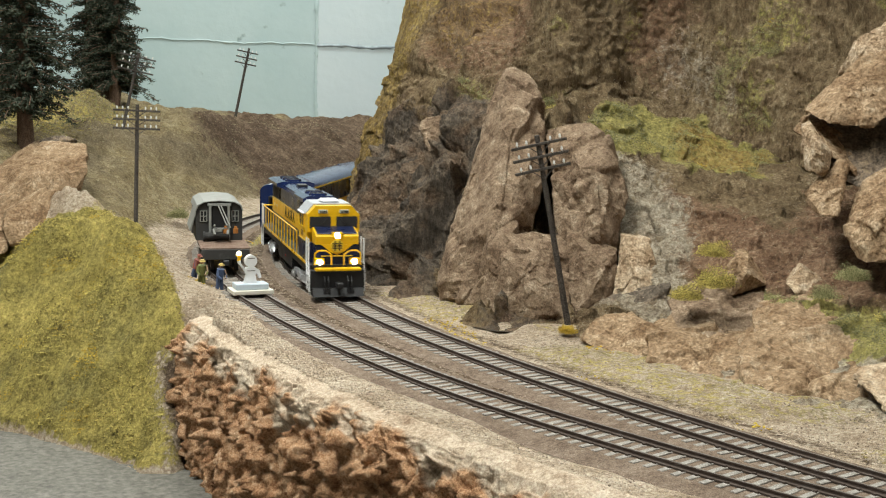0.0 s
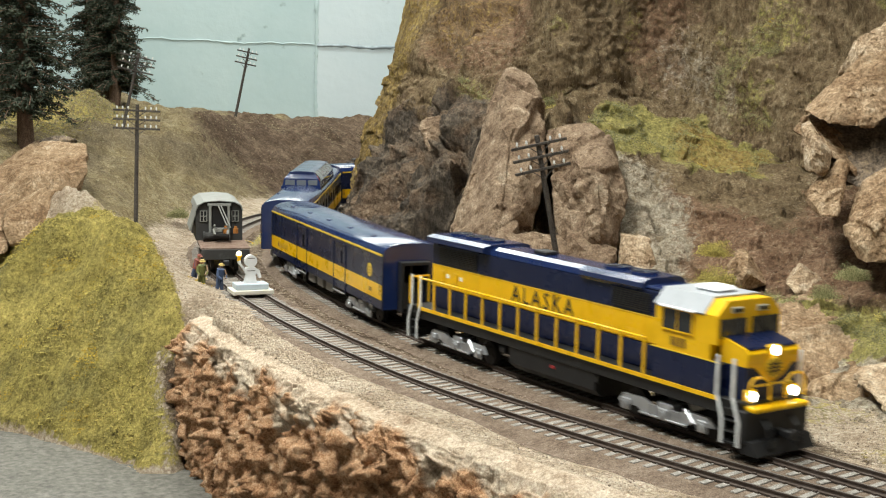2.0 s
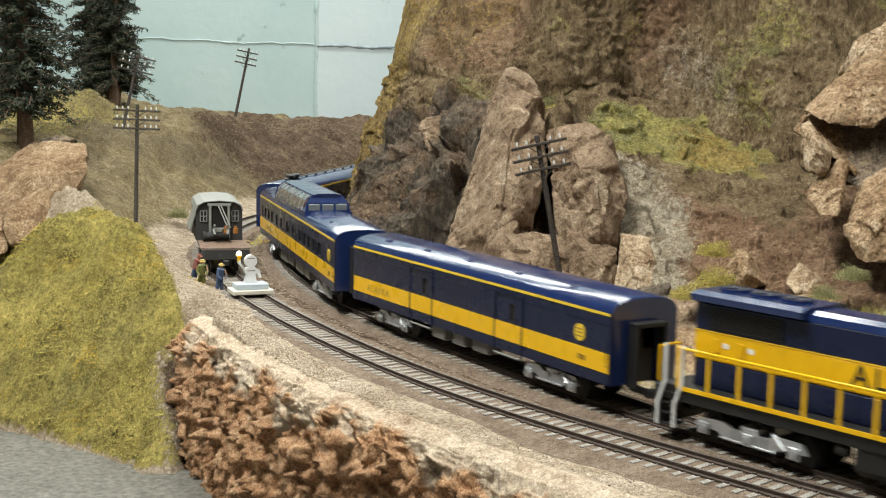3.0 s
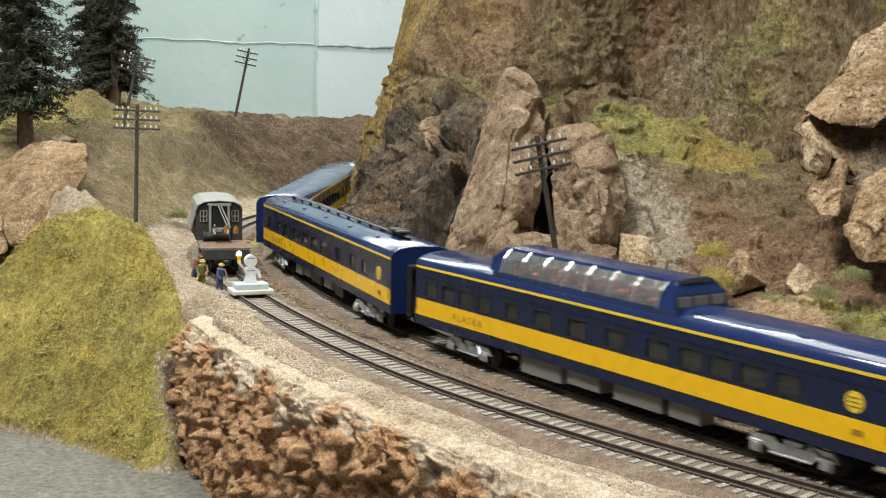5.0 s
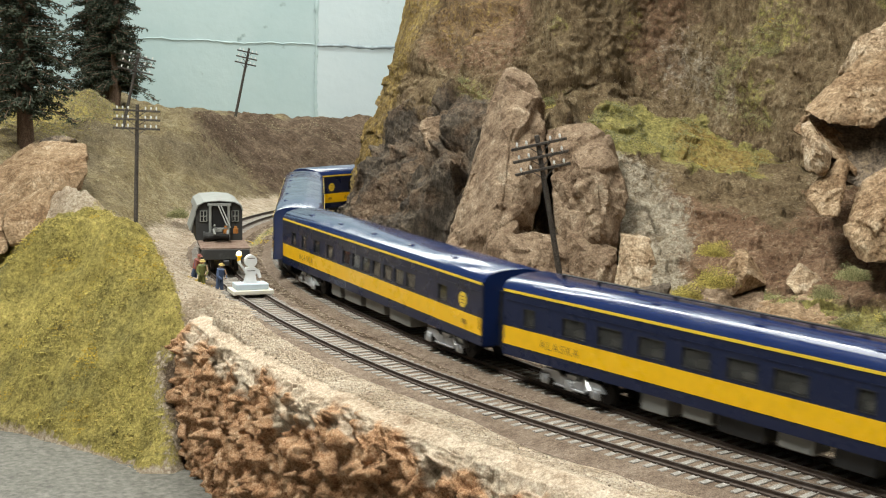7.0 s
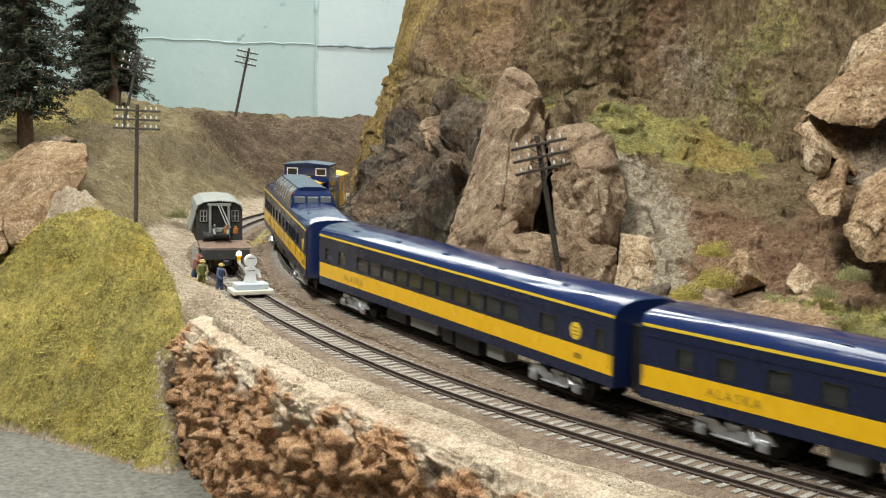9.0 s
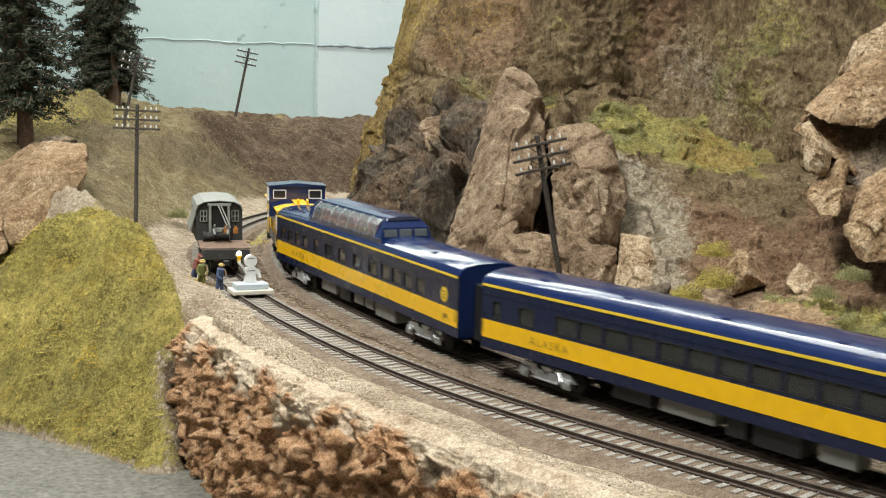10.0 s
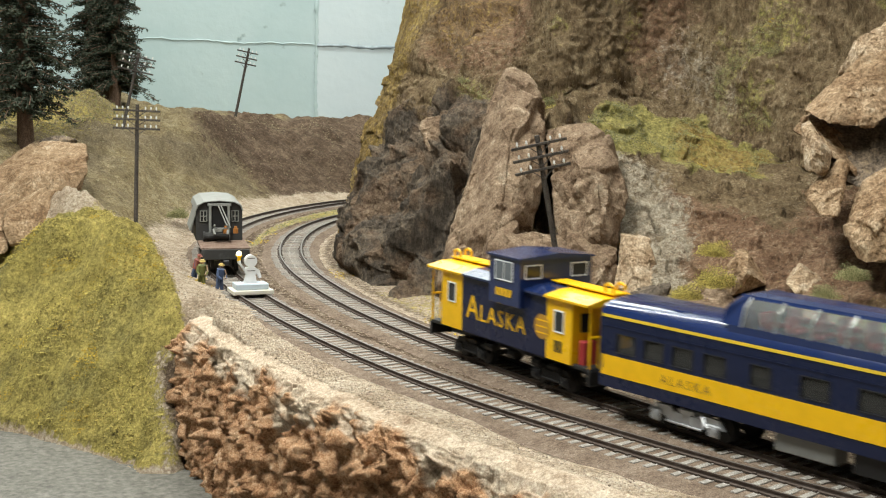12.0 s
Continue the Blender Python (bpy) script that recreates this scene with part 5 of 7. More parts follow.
    part("cupola_roof", bm, M["blue"], cup)
    for s in (-1, 1):
        bm = bmesh.new()
        y = s * 0.0205
        xm = (c0 + c1) / 2
        for q in ((xm - 0.0072, xm + 0.0072, 0.0545, 0.0550), (xm - 0.0072, xm + 0.0072, 0.0458, 0.0463), (xm - 0.0072, xm - 0.0067, 0.0463, 0.0545), (xm + 0.0067, xm + 0.0072, 0.0463, 0.0545), (xm - 0.0002, xm + 0.0002, 0.0463, 0.0545)):
            box(bm, q[0], q[1], *sorted((y, y + s * 0.0004)), q[2], q[3])
        fr = part("window_frame", bm, M["white_paint"], cup, "pale window frame")
        bm = bmesh.new()
        box(bm, xm - 0.0068, xm + 0.0068, *sorted((y, y + s * 0.0002)), 0.0462, 0.0546)
        part("window_pane", bm, M["pane_grey"], fr)
        part("number_bars", bars(4, 0.0024, 0.0036, 0.0009), M["yellow"], cup, m=pose(xm, y + s * 0.0001, 0.0385))
        for a, xe in ((1, c1), (-1, c0)):
            bm = bmesh.new()
            yc = s * 0.0130
            for q in ((yc - 0.0048, yc + 0.0048, 0.0537, 0.0543), (yc - 0.0048, yc + 0.0048, 0.0477, 0.0483), (yc - 0.0048, yc - 0.0042, 0.0483, 0.0537), (yc + 0.0042, yc + 0.0048, 0.0483, 0.0537)):
                box(bm, *sorted((xe, xe + a * 0.0004)), q[0], q[1], q[2], q[3])
            fr = part("window_frame", bm, M["white_paint"], cup, "pale window frame")
            bm = bmesh.new()
            box(bm, *sorted((xe, xe + a * 0.0002)), yc - 0.0043, yc + 0.0043, 0.0482, 0.0538)
            part("window_pane", bm, M["pane_dark"], fr)
        m = Matrix() if s < 0 else pose(0, 0, 0, 0, 0, 180)
        lettering("A", 0.0165, pose(s * 0.0250, s * 0.0171, 0.0225) @ m, M["yellow"], cab)
        lettering("LASKA", 0.0114, pose(-s * 0.0002, s * 0.0171, 0.0225) @ m, M["yellow"], cab, spread=1.2)
        bm = bmesh.new()
        ex = 0.0320
        rod(bm, (ex, s * 0.0170, 0.0285), (ex, s * 0.0173, 0.0285), 0.0056, 24)
        em = part("emblem", bm, M["emblem_brown"], cab, "round brown and yellow emblem")
        bm = bmesh.new()
        for k in (-1, 0, 1):
            box(bm, ex - 0.0042, ex + 0.0042, *sorted((s * 0.0173, s * 0.0174)), 0.0282 + k * 0.0028, 0.0289 + k * 0.0028)
        part("emblem_bars", bm, M["yellow"], em)
        for xw in (-0.0440, 0.0445):
            bm = bmesh.new()
            for q in ((-0.0037, 0.0037, 0.0372, 0.0378), (-0.0037, 0.0037, 0.0278, 0.0284), (-0.0037, -0.0031, 0.0284, 0.0372), (0.0031, 0.0037, 0.0284, 0.0372)):
                box(bm, xw + q[0], xw + q[1], *sorted((s * 0.0170, s * 0.0174)), q[2], q[3])
            fr = part("window_frame", bm, M["white_paint"], cab, "pale window frame")
            bm = bmesh.new()
            box(bm, xw - 0.0032, xw + 0.0032, *sorted((s * 0.0170, s * 0.0172)), 0.0283, 0.0373)
            part("window_pane", bm, M["pane_dark"], fr)
        part("notice_bars", bars(2, 0.0022, 0.0052, 0.0008), M["ink"], cab, m=pose(0.0440, s * 0.01705, 0.0190))
    bm = bmesh.new()
    box(bm, -0.060, 0.060, -0.0070, 0.0070, 0.0095, Z0, 0.0005)
    for x in (-0.018, 0.0, 0.020):
        rod(bm, (x, -0.012, 0.010), (x + 0.006, -0.012, 0.010), 0.0022, 8)
    part("underframe", bm, M["black"], cab)
    for a in (1, -1):
        truck(cab, a * 0.033, (-0.0105, 0.0105), 0.0050, M["black"], 0.0120, "black four-wheel truck")
    return cab


M["emblem_brown"] = paint("emblem_brown", (0.42, 0.22, 0.03), 0.45, 0.02)

DOME_WINDOWS = [(-0.137, -0.127), (-0.122, -0.112), (-0.107, -0.097), (-0.091, -0.081), (-0.069, -0.060), (-0.047, -0.035), (-0.023, -0.011), (0.002, 0.014), (0.027, 0.039), (0.046, 0.058), (0.062, 0.074), (0.078, 0.090), (0.095, 0.106)]
DINER_WINDOWS = [(-0.132, -0.125), (-0.106, -0.092), (-0.084, -0.070), (-0.060, -0.046), (-0.036, -0.022), (-0.013, 0.001), (0.009, 0.024), (0.045, 0.052), (0.073, 0.080), (0.096, 0.104)]
COACH_WINDOWS = [(-0.140, -0.135), (-0.121, -0.111)] + [(-0.096 + 0.0158 * i, -0.096 + 0.0158 * i + 0.0138) for i in range(11)] + [(0.094, 0.106), (0.136, 0.142)]
LOUNGE_WINDOWS = [(-0.128, -0.120), (-0.108, -0.100), (-0.085, -0.075), (-0.062, -0.052)] + [(-0.035 + 0.0155 * i, -0.035 + 0.0155 * i + 0.0115) for i in range(7)] + [(0.098, 0.108)]
VEHICLES = {
    "locomotive": make_locomotive(),
    "baggage": None,
    "dome_a": passenger_car("dome_car", "dark blue dome passenger car with yellow stripe and glazed dome", 0.1470, DOME_WINDOWS, 0.130, -0.100, dome=True, seed=2),
    "coach_a": passenger_car("dining_car", "dark blue dining car with yellow stripe and roof vents", 0.1475, DINER_WINDOWS, 0.127, -0.108, seed=3, tall_vents=[(0.104, 0.0), (0.115, 0.0)], walkway=True, pale_tables=True),
    "coach_b": passenger_car("lounge_car", "dark blue lounge car with yellow stripe and mixed windows", 0.1470, LOUNGE_WINDOWS, 0.126, -0.100, seed=4, pale_tables=False),
    "coach_c": passenger_car("passenger_coach", "dark blue coach with yellow stripe and even windows", 0.1490, COACH_WINDOWS, 0.1215, -0.100, seed=5),
    "dome_b": passenger_car("dome_car", "dark blue dome passenger car with yellow stripe and glazed dome", 0.1465, DOME_WINDOWS, 0.130, -0.100, dome=True, seed=6),
    "caboose": make_caboose(),
}


def make_baggage():
    car = passenger_car("baggage_car", "dark blue baggage car with yellow stripe and sliding doors", 0.1195, [(-0.0385, -0.0350), (0.0440, 0.0475)], 0.098, -0.088, seed=1)
    for s in (-1, 1):
        for x in (-0.0400, 0.0425):
            bm = bmesh.new()
            c, d = sorted((s * HALF, s * (HALF + 0.0005)))
            for q in ((x - 0.012, x - 0.0112, 0.0105, 0.0395), (x + 0.0112, x + 0.012, 0.0105, 0.0395), (x - 0.012, x + 0.012, 0.0390, 0.0396)):
                box(bm, q[0], q[1], c, d, q[2], q[3])
            part("door_frame", bm, M["navy"], car)
            bm = bmesh.new()
            box(bm, x - 0.011, x + 0.011, *sorted((s * HALF, s * (HALF + 0.0012))), 0.0098, 0.0104)
            part("door_sill", bm, M["grey_paint"], car)
    return car


VEHICLES["baggage"] = make_baggage()


def motions():
    steps = [i * 0.25 for i in range(49)]
    name_of = {ob: nm for nm, ob in VEHICLES.items()}
    for nm, ob in VEHICLES.items():
        walk(ob, [(t, stand(*TRAIN[nm], t)[0]) for t in steps])
    for ob, parent, x in TURNING:
        which = 0 if x > 0 else 1
        spec = TRAIN[name_of[parent]]
        walk(ob, [(t, Matrix.Translation((x, 0, 0)) @ Matrix.Rotation(stand(*spec, t)[1][which], 4, "Z")) for t in steps])
    # wheels roll along the line; one key a video frame keeps each turn under a right angle
    ticks = [i / 30 for i in range(361)]
    gone = [float(np.polyval(HEAD, 0) - np.polyval(HEAD, t)) for t in ticks]
    for ob, x, r in SPINNING:
        walk(ob, [(t, Matrix.Translation((x, 0, r)) @ Matrix.Rotation(d / r, 4, "Y")) for t, d in zip(ticks, gone)])


# ---------------------------------------------------------------- rocks
def rock(x, y, z, hx, hy, hz, turn, material, label, seed, tip=0.0, cuts=16, rough=0.05, detail=5, name="boulder"):
    """A broken stone: a ball cut by random planes, then roughened. tip leans it, degrees."""
    rng = np.random.default_rng(seed)
    bm = bmesh.new()
    bmesh.ops.create_icosphere(bm, subdivisions=detail, radius=1)
    d = np.array([v.co[:] for v in bm.verts])
    d /= np.linalg.norm(d, axis=1, keepdims=True)
    n = rng.normal(size=(cuts, 3))
    n /= np.linalg.norm(n, axis=1, keepdims=True)
    n = np.concatenate([n, [[0, 0, -1], [0.1, -1, 0.1], [0.1, 0.2, 1]]])
    off = np.concatenate([rng.uniform(0.62, 0.95, cuts), [0.95, 0.85, 0.85]])
    dot = d @ n.T
    r = np.where(dot > 0.05, off / np.maximum(dot, 0.05), 9).min(1)
    r = np.minimum(r, 1.25)
    p = d * r[:, None]
    size = np.array([hx, hy, hz])
    w = p * size
    scale = 1 / max(hx, hy, hz)
    v, c, t, _ = cells(w + seed, 1.9 * scale, seed)
    v2, c2, t2, _ = cells(w + seed, 5.5 * scale, seed + 3)
    v3, c3, t3, _ = cells(w + seed, 15 * scale, seed + 5)
    k = 1 + rough * (0.7 * v + 1.7 * t + 0.3 * v2 + 0.9 * t2 + 0.3 * t3 - 0.7 * c ** 4 - 0.35 * c2 ** 4 + 0.3 * fbm(w + seed, 9 * scale, 4, seed, 0.6, True))
    w = w * k[:, None]
    for vert, co in zip(bm.verts, w):
        vert.co = co
    for f in bm.faces:
        f.smooth = True
    ob = link(name, bm, M[material], None, "", pose(x, y, z, tip * 0.6, tip, turn))
    return tagged(ob, label, "rock", "rocks of the hillside")


def crag_block(label, material, seed, depth, *corners, name="boulder", rough=0.85, chips=13, swell=1.07):
    """A split block: the hull of its front corners and of the same drawn in behind, with chipped, stepped faces."""
    mid = sum((Vector(c) for c in corners), Vector()) / len(corners)
    bm = bmesh.new()
    for c in corners:
        bm.verts.new((Vector(c) - mid) * swell)
        back = (Vector(c) - mid) * 0.85 * swell
        back += Vector((mid.x * 1.3, 1, 0)) * depth
        bm.verts.new(back)
    got = bmesh.ops.convex_hull(bm, input=bm.verts[:])
    junk = {g for k in ("geom_interior", "geom_unused") for g in got[k] if isinstance(g, bmesh.types.BMVert)}
    bmesh.ops.delete(bm, geom=list(junk), context="VERTS")
    size = max(max(v.co[k] for v in bm.verts) - min(v.co[k] for v in bm.verts) for k in (0, 2))
    bmesh.ops.bevel(bm, geom=bm.edges[:], offset=size * 0.010, segments=1, affect="EDGES", profile=0.5)
    least = max(size / 90, 0.0008)
    for _ in range(8):
        long = [e for e in bm.edges if e.calc_length() > least * 1.8]
        if not long:
            break
        bmesh.ops.subdivide_edges(bm, edges=long, cuts=1)
        bmesh.ops.triangulate(bm, faces=[f for f in bm.faces if len(f.verts) > 3])
    bm.normal_update()
    p = np.array([v.co[:] for v in bm.verts])
    n = np.array([v.normal[:] for v in bm.verts])
    # chips struck off flat
    rng = np.random.default_rng(seed)
    for _ in range(chips):
        d = rng.normal(size=3) * (1, 1, 0.8) - (0, 0.7, 0)
        d /= np.linalg.norm(d)
        far = p @ d
        over = np.maximum(far - far.max() + size * rng.uniform(0.01, 0.05), 0)
        p -= over[:, None] * d
    k = 1 / size
    q = p + seed * 0.37 + size * 0.06 * np.stack([fbm(p, 4 * k, 3, seed + a) for a in (1, 2, 3)], 1)
    v1, c1, t1, _ = cells(q * (1, 1, 0.6), 3.4 * k, seed)
    v2, c2, t2, _ = cells(q, 11 * k, seed + 3)
    v3, c3, t3, _ = cells(q, 27 * k, seed + 5)
    push = size * rough * ((0.010 * v1 + 0.062 * t1) * (1 - c1 ** 3) - 0.010 * c1 ** 6 + (0.003 * v2 + 0.016 * t2) * (1 - c2 ** 5) + 0.004 * t3 + 0.002 * fbm(q, 30 * k, 4, seed, 0.65))
    for vert, co in zip(bm.verts, p + n * push[:, None]):
        vert.co = co
    ob = link(name, bm, M[material], None, "", Matrix.Translation(mid), True)
    ob.data.set_sharp_from_angle(angle=radians(24))
    return tagged(ob, label, "rock", "rocks of the hillside")


M["rock_clay"] = scenery("rock_clay", [(0.085, 0.05, 0.028), (0.19, 0.12, 0.068), (0.30, 0.21, 0.130), (0.48, 0.385, 0.275)], 24, 600, 0.0016, 0.0006)
BIG = "large red-brown boulder with cracked faces beside the line"
TAN = "tan layered rock ledge above the line"
FLUTED = "brown fluted rock below the outcrop"
OUT = "pale tan weathered rock outcrop high on the hillside"
# great boulder, built up of split blocks
crag_block(BIG, "rock_brown", 11, 0.07, (0.043, 0.875, 0.140), (0.030, 0.860, 0.119), (0.023, 0.845, 0.098), (0.011, 0.830, 0.058), (0.000, 0.810, 0.017), (0.004, 0.800, -0.010), (0.031, 0.785, -0.012), (0.035, 0.785, 0.046), (0.042, 0.812, 0.096), (0.066, 0.832, 0.081), (0.064, 0.850, 0.111), (0.053, 0.875, 0.135))
crag_block(BIG, "rock_brown", 23, 0.06, (0.066, 0.842, 0.103), (0.091, 0.835, 0.108), (0.103, 0.825, 0.100), (0.113, 0.802, 0.067), (0.106, 0.785, 0.037), (0.076, 0.790, 0.024), (0.074, 0.812, 0.055), (0.092, 0.786, 0.077), (0.096, 0.775, 0.045))
crag_block("cracked brown block at the boulder's foot", "rock_brown", 31, 0.05, (0.029, 0.782, 0.043), (0.074, 0.785, 0.040), (0.075, 0.757, -0.004), (0.056, 0.750, -0.012), (0.028, 0.765, -0.010), (0.024, 0.785, 0.014), (0.046, 0.751, 0.022))
crag_block("reddish slab fallen at the boulder's foot", "rock_brown", 47, 0.04, (0.076, 0.787, 0.046), (0.104, 0.777, 0.036), (0.102, 0.760, 0.000), (0.078, 0.754, -0.006), (0.094, 0.757, 0.026))
crag_block("brown split block leaning on the slope", "rock_tan", 49, 0.05, (0.108, 0.782, 0.044), (0.125, 0.782, 0.041), (0.127, 0.757, 0.018), (0.101, 0.752, 0.000), (0.111, 0.760, 0.027))
# the shade below the overhang, put in as a dark-coloured block
crag_block("dark rock coloured as the shaded overhang under the slope", "rock_dark", 52, 0.03, (0.096, 0.757, 0.010), (0.133, 0.745, 0.021), (0.130, 0.742, 0.010), (0.098, 0.738, -0.004))
crag_block("small pinkish ledge rock on the cliff", "rock_brown", 87, 0.04, (-0.018, 0.930, 0.106), (0.002, 0.925, 0.112), (0.022, 0.930, 0.104), (0.014, 0.905, 0.088), (-0.010, 0.912, 0.087))
# layered ledges
crag_block("low rust-brown rock on the grassy verge", "rock_clay", 101, 0.03, (0.080, 0.686, -0.001), (0.085, 0.691, 0.005), (0.103, 0.686, 0.009), (0.115, 0.668, 0.005), (0.111, 0.654, -0.006), (0.093, 0.658, -0.007), swell=1.28)
crag_block(TAN, "rock_clay", 103, 0.04, (0.111, 0.656, 0.005), (0.123, 0.661, 0.012), (0.160, 0.646, 0.012), (0.150, 0.598, -0.007), (0.125, 0.608, -0.008), (0.110, 0.634, -0.006), swell=1.28)
crag_block(TAN, "rock_brown", 107, 0.05, (0.129, 0.696, 0.017), (0.145, 0.696, 0.026), (0.168, 0.688, 0.025), (0.158, 0.652, 0.009), (0.127, 0.660, 0.010), swell=1.28)
crag_block(TAN, "rock_clay", 109, 0.05, (0.150, 0.616, 0.009), (0.186, 0.621, 0.016), (0.215, 0.598, 0.011), (0.200, 0.552, -0.007), (0.164, 0.568, -0.007), (0.148, 0.588, -0.006), swell=1.28)
crag_block(TAN, "rock_clay", 113, 0.05, (0.166, 0.656, 0.019), (0.187, 0.658, 0.025), (0.216, 0.638, 0.022), (0.221, 0.618, 0.013), (0.182, 0.610, 0.009), (0.164, 0.631, 0.009), swell=1.28)
crag_block(TAN, "rock_tan", 117, 0.05, (0.193, 0.561, 0.007), (0.223, 0.561, 0.013), (0.248, 0.526, 0.007), (0.230, 0.486, -0.007), (0.204, 0.511, -0.007), swell=1.28)
crag_block("small brown rock among yellow moss", "rock_clay", 127, 0.03, (0.152, 0.698, 0.029), (0.161, 0.706, 0.044), (0.168, 0.708, 0.044), (0.176, 0.698, 0.030), (0.156, 0.688, 0.025), (0.163, 0.687, 0.038))
crag_block("small pale rock on the mossy bench", "rock_tan", 129, 0.02, (0.184, 0.686, 0.033), (0.192, 0.689, 0.041), (0.202, 0.684, 0.035), (0.196, 0.676, 0.027), (0.187, 0.676, 0.028))
# outcrop high up
crag_block(OUT, "rock_clay", 141, 0.05, (0.204, 0.735, 0.125), (0.227, 0.742, 0.140), (0.236, 0.745, 0.151), (0.258, 0.745, 0.161), (0.258, 0.722, 0.130), (0.230, 0.710, 0.117), (0.208, 0.712, 0.119), swell=1.08)
crag_block(OUT, "rock_tan", 143, 0.05, (0.231, 0.770, 0.145), (0.238, 0.765, 0.163), (0.252, 0.762, 0.172), (0.278, 0.760, 0.178), (0.268, 0.735, 0.146), (0.248, 0.745, 0.147), swell=1.08)
crag_block("pale rounded knob of rock on the outcrop", "rock_tan", 147, 0.02, (0.195, 0.713, 0.116), (0.200, 0.715, 0.117), (0.208, 0.698, 0.101), (0.203, 0.690, 0.090), (0.194, 0.697, 0.094), (0.199, 0.689, 0.106), swell=1.08)
crag_block(FLUTED, "rock_clay", 151, 0.04, (0.194, 0.692, 0.079), (0.212, 0.697, 0.098), (0.216, 0.692, 0.094), (0.205, 0.672, 0.070), (0.195, 0.677, 0.071), swell=1.08)
crag_block(FLUTED, "rock_clay", 157, 0.05, (0.208, 0.662, 0.066), (0.220, 0.678, 0.087), (0.244, 0.682, 0.100), (0.237, 0.634, 0.050), (0.209, 0.645, 0.052), (0.220, 0.646, 0.074), swell=1.08)
crag_block(FLUTED, "rock_clay", 161, 0.06, (0.198, 0.738, 0.112), (0.207, 0.740, 0.121), (0.224, 0.735, 0.114), (0.214, 0.716, 0.100), (0.226, 0.712, 0.090), swell=1.08)
# fills the gap between the outcrop rocks; its dark colour stands for shade there
crag_block("dark filler rock coloured as shade in the outcrop's hollow", "rock_dark", 163, 0.05, (0.214, 0.735, 0.118), (0.262, 0.735, 0.125), (0.262, 0.705, 0.085), (0.214, 0.712, 0.085), swell=1.08)
# by the mound
crag_block("flat-topped clay-brown boulder on the bank", "rock_clay", 171, 0.07, (-0.361, 1.050, 0.058), (-0.338, 1.100, 0.079), (-0.301, 1.085, 0.076), (-0.289, 1.050, 0.058), (-0.292, 1.040, 0.036), (-0.305, 1.010, 0.020), (-0.325, 1.020, 0.056), (-0.345, 1.000, 0.012), (-0.375, 1.010, 0.020), rough=0.5, chips=6, swell=1.0)
crag_block("clay-brown split rock on the bank", "rock_clay", 173, 0.035, (-0.333, 0.980, 0.030), (-0.309, 1.000, 0.047), (-0.300, 0.990, 0.030), (-0.304, 0.972, 0.008), (-0.324, 0.962, 0.005), (-0.331, 0.965, 0.020), rough=0.5, chips=6, swell=1.0)
crag_block("low clay-brown rock sunk in the bank", "rock_clay", 175, 0.05, (-0.352, 0.985, 0.020), (-0.330, 0.990, 0.022), (-0.325, 0.960, 0.002), (-0.358, 0.955, -0.006), rough=0.5, chips=6, swell=1.0)
rock(-0.334, 1.130, 0.076, 0.014, 0.012, 0.008, 0, "rock_dark", "dark low rock beside the fir trunk", 177, 0, 14, 0.08, 4)
rock(-0.157, 0.848, -0.001, 0.014, 0.009, 0.0035, 20, "rock_dark", "heap of dark spoil beside the siding", 179, 0, 14, 0.1, 4)


# ---------------------------------------------------------------- telegraph poles
def telegraph_pole(foot, top, turn, wide, label, arms=3, pins=6):
    foot, top = Vector(foot), Vector(top)
    up = (top - foot)
    z = up.normalized()
    a = Vector((0, 1, 0)).cross(z).normalized()
    m = Matrix((a, z.cross(a), z)).transposed().to_4x4()
    m.translation = foot
    m = m @ pose(0, 0, 0, 0, 0, turn)
    h = up.length
    pole = root("telegraph_pole", label, "telegraph pole", m, "telegraph poles")
    bm = bmesh.new()
    rod(bm, (0, 0, -0.012), (0, 0, h), 0.0019, 10, 0.0014)
    part("post", bm, M["pole_wood"], pole)
    for k in range(arms):
        z = h - 0.005 - k * 0.0072
        bm = bmesh.new()
        box(bm, -wide, wide, -0.0022, -0.0010, z - 0.0008, z + 0.0008, 0.0002)
        arm = part("crossarm", bm, M["pole_wood"], pole)
        bm = bmesh.new()
        for s in (-1, 1):
            rod(bm, (s * wide * 0.42, -0.0018, z), (0, -0.0016, z - 0.0058), 0.0003, 5)
        part("brace", bm, M["pole_wood"], arm)
        for i in range(pins):
            q = (i + 0.5) / pins * 2 - 1
            q = math.copysign(0.25 + 0.70 * abs(q), q)
            bm = bmesh.new()
            rod(bm, (q * wide, -0.0016, z + 0.0006), (q * wide, -0.0016, z + 0.0020), 0.0003, 6)
            rod(bm, (q * wide, -0.0016, z + 0.0016), (q * wide, -0.0016, z + 0.0034), 0.0008, 8, 0.0005)
            part("insulator", bm, M["porcelain"], arm, "white insulator")
    return pole


M["pole_wood"] = scenery("pole_wood", [(0.035, 0.03, 0.028), (0.075, 0.065, 0.058), (0.13, 0.115, 0.10)], 120, 1500, 0.0003, 0.0002, 0.85)
M["porcelain"] = paint("porcelain", (0.72, 0.72, 0.70), 0.3, 0.02)
telegraph_pole((-0.2513, 1.05, 0.0016), (-0.2487, 1.05, 0.1118), 0, 0.0190, "dark wooden telegraph pole standing upright on the bank")
telegraph_pole((-0.3397, 1.35, 0.0574), (-0.3175, 1.35, 0.1579), 18, 0.0185, "dark leaning telegraph pole below the firs", pins=4)
telegraph_pole((-0.2643, 1.62, 0.0725), (-0.2447, 1.62, 0.1697), -20, 0.0150, "dark slim leaning telegraph pole on the far bank", pins=4)
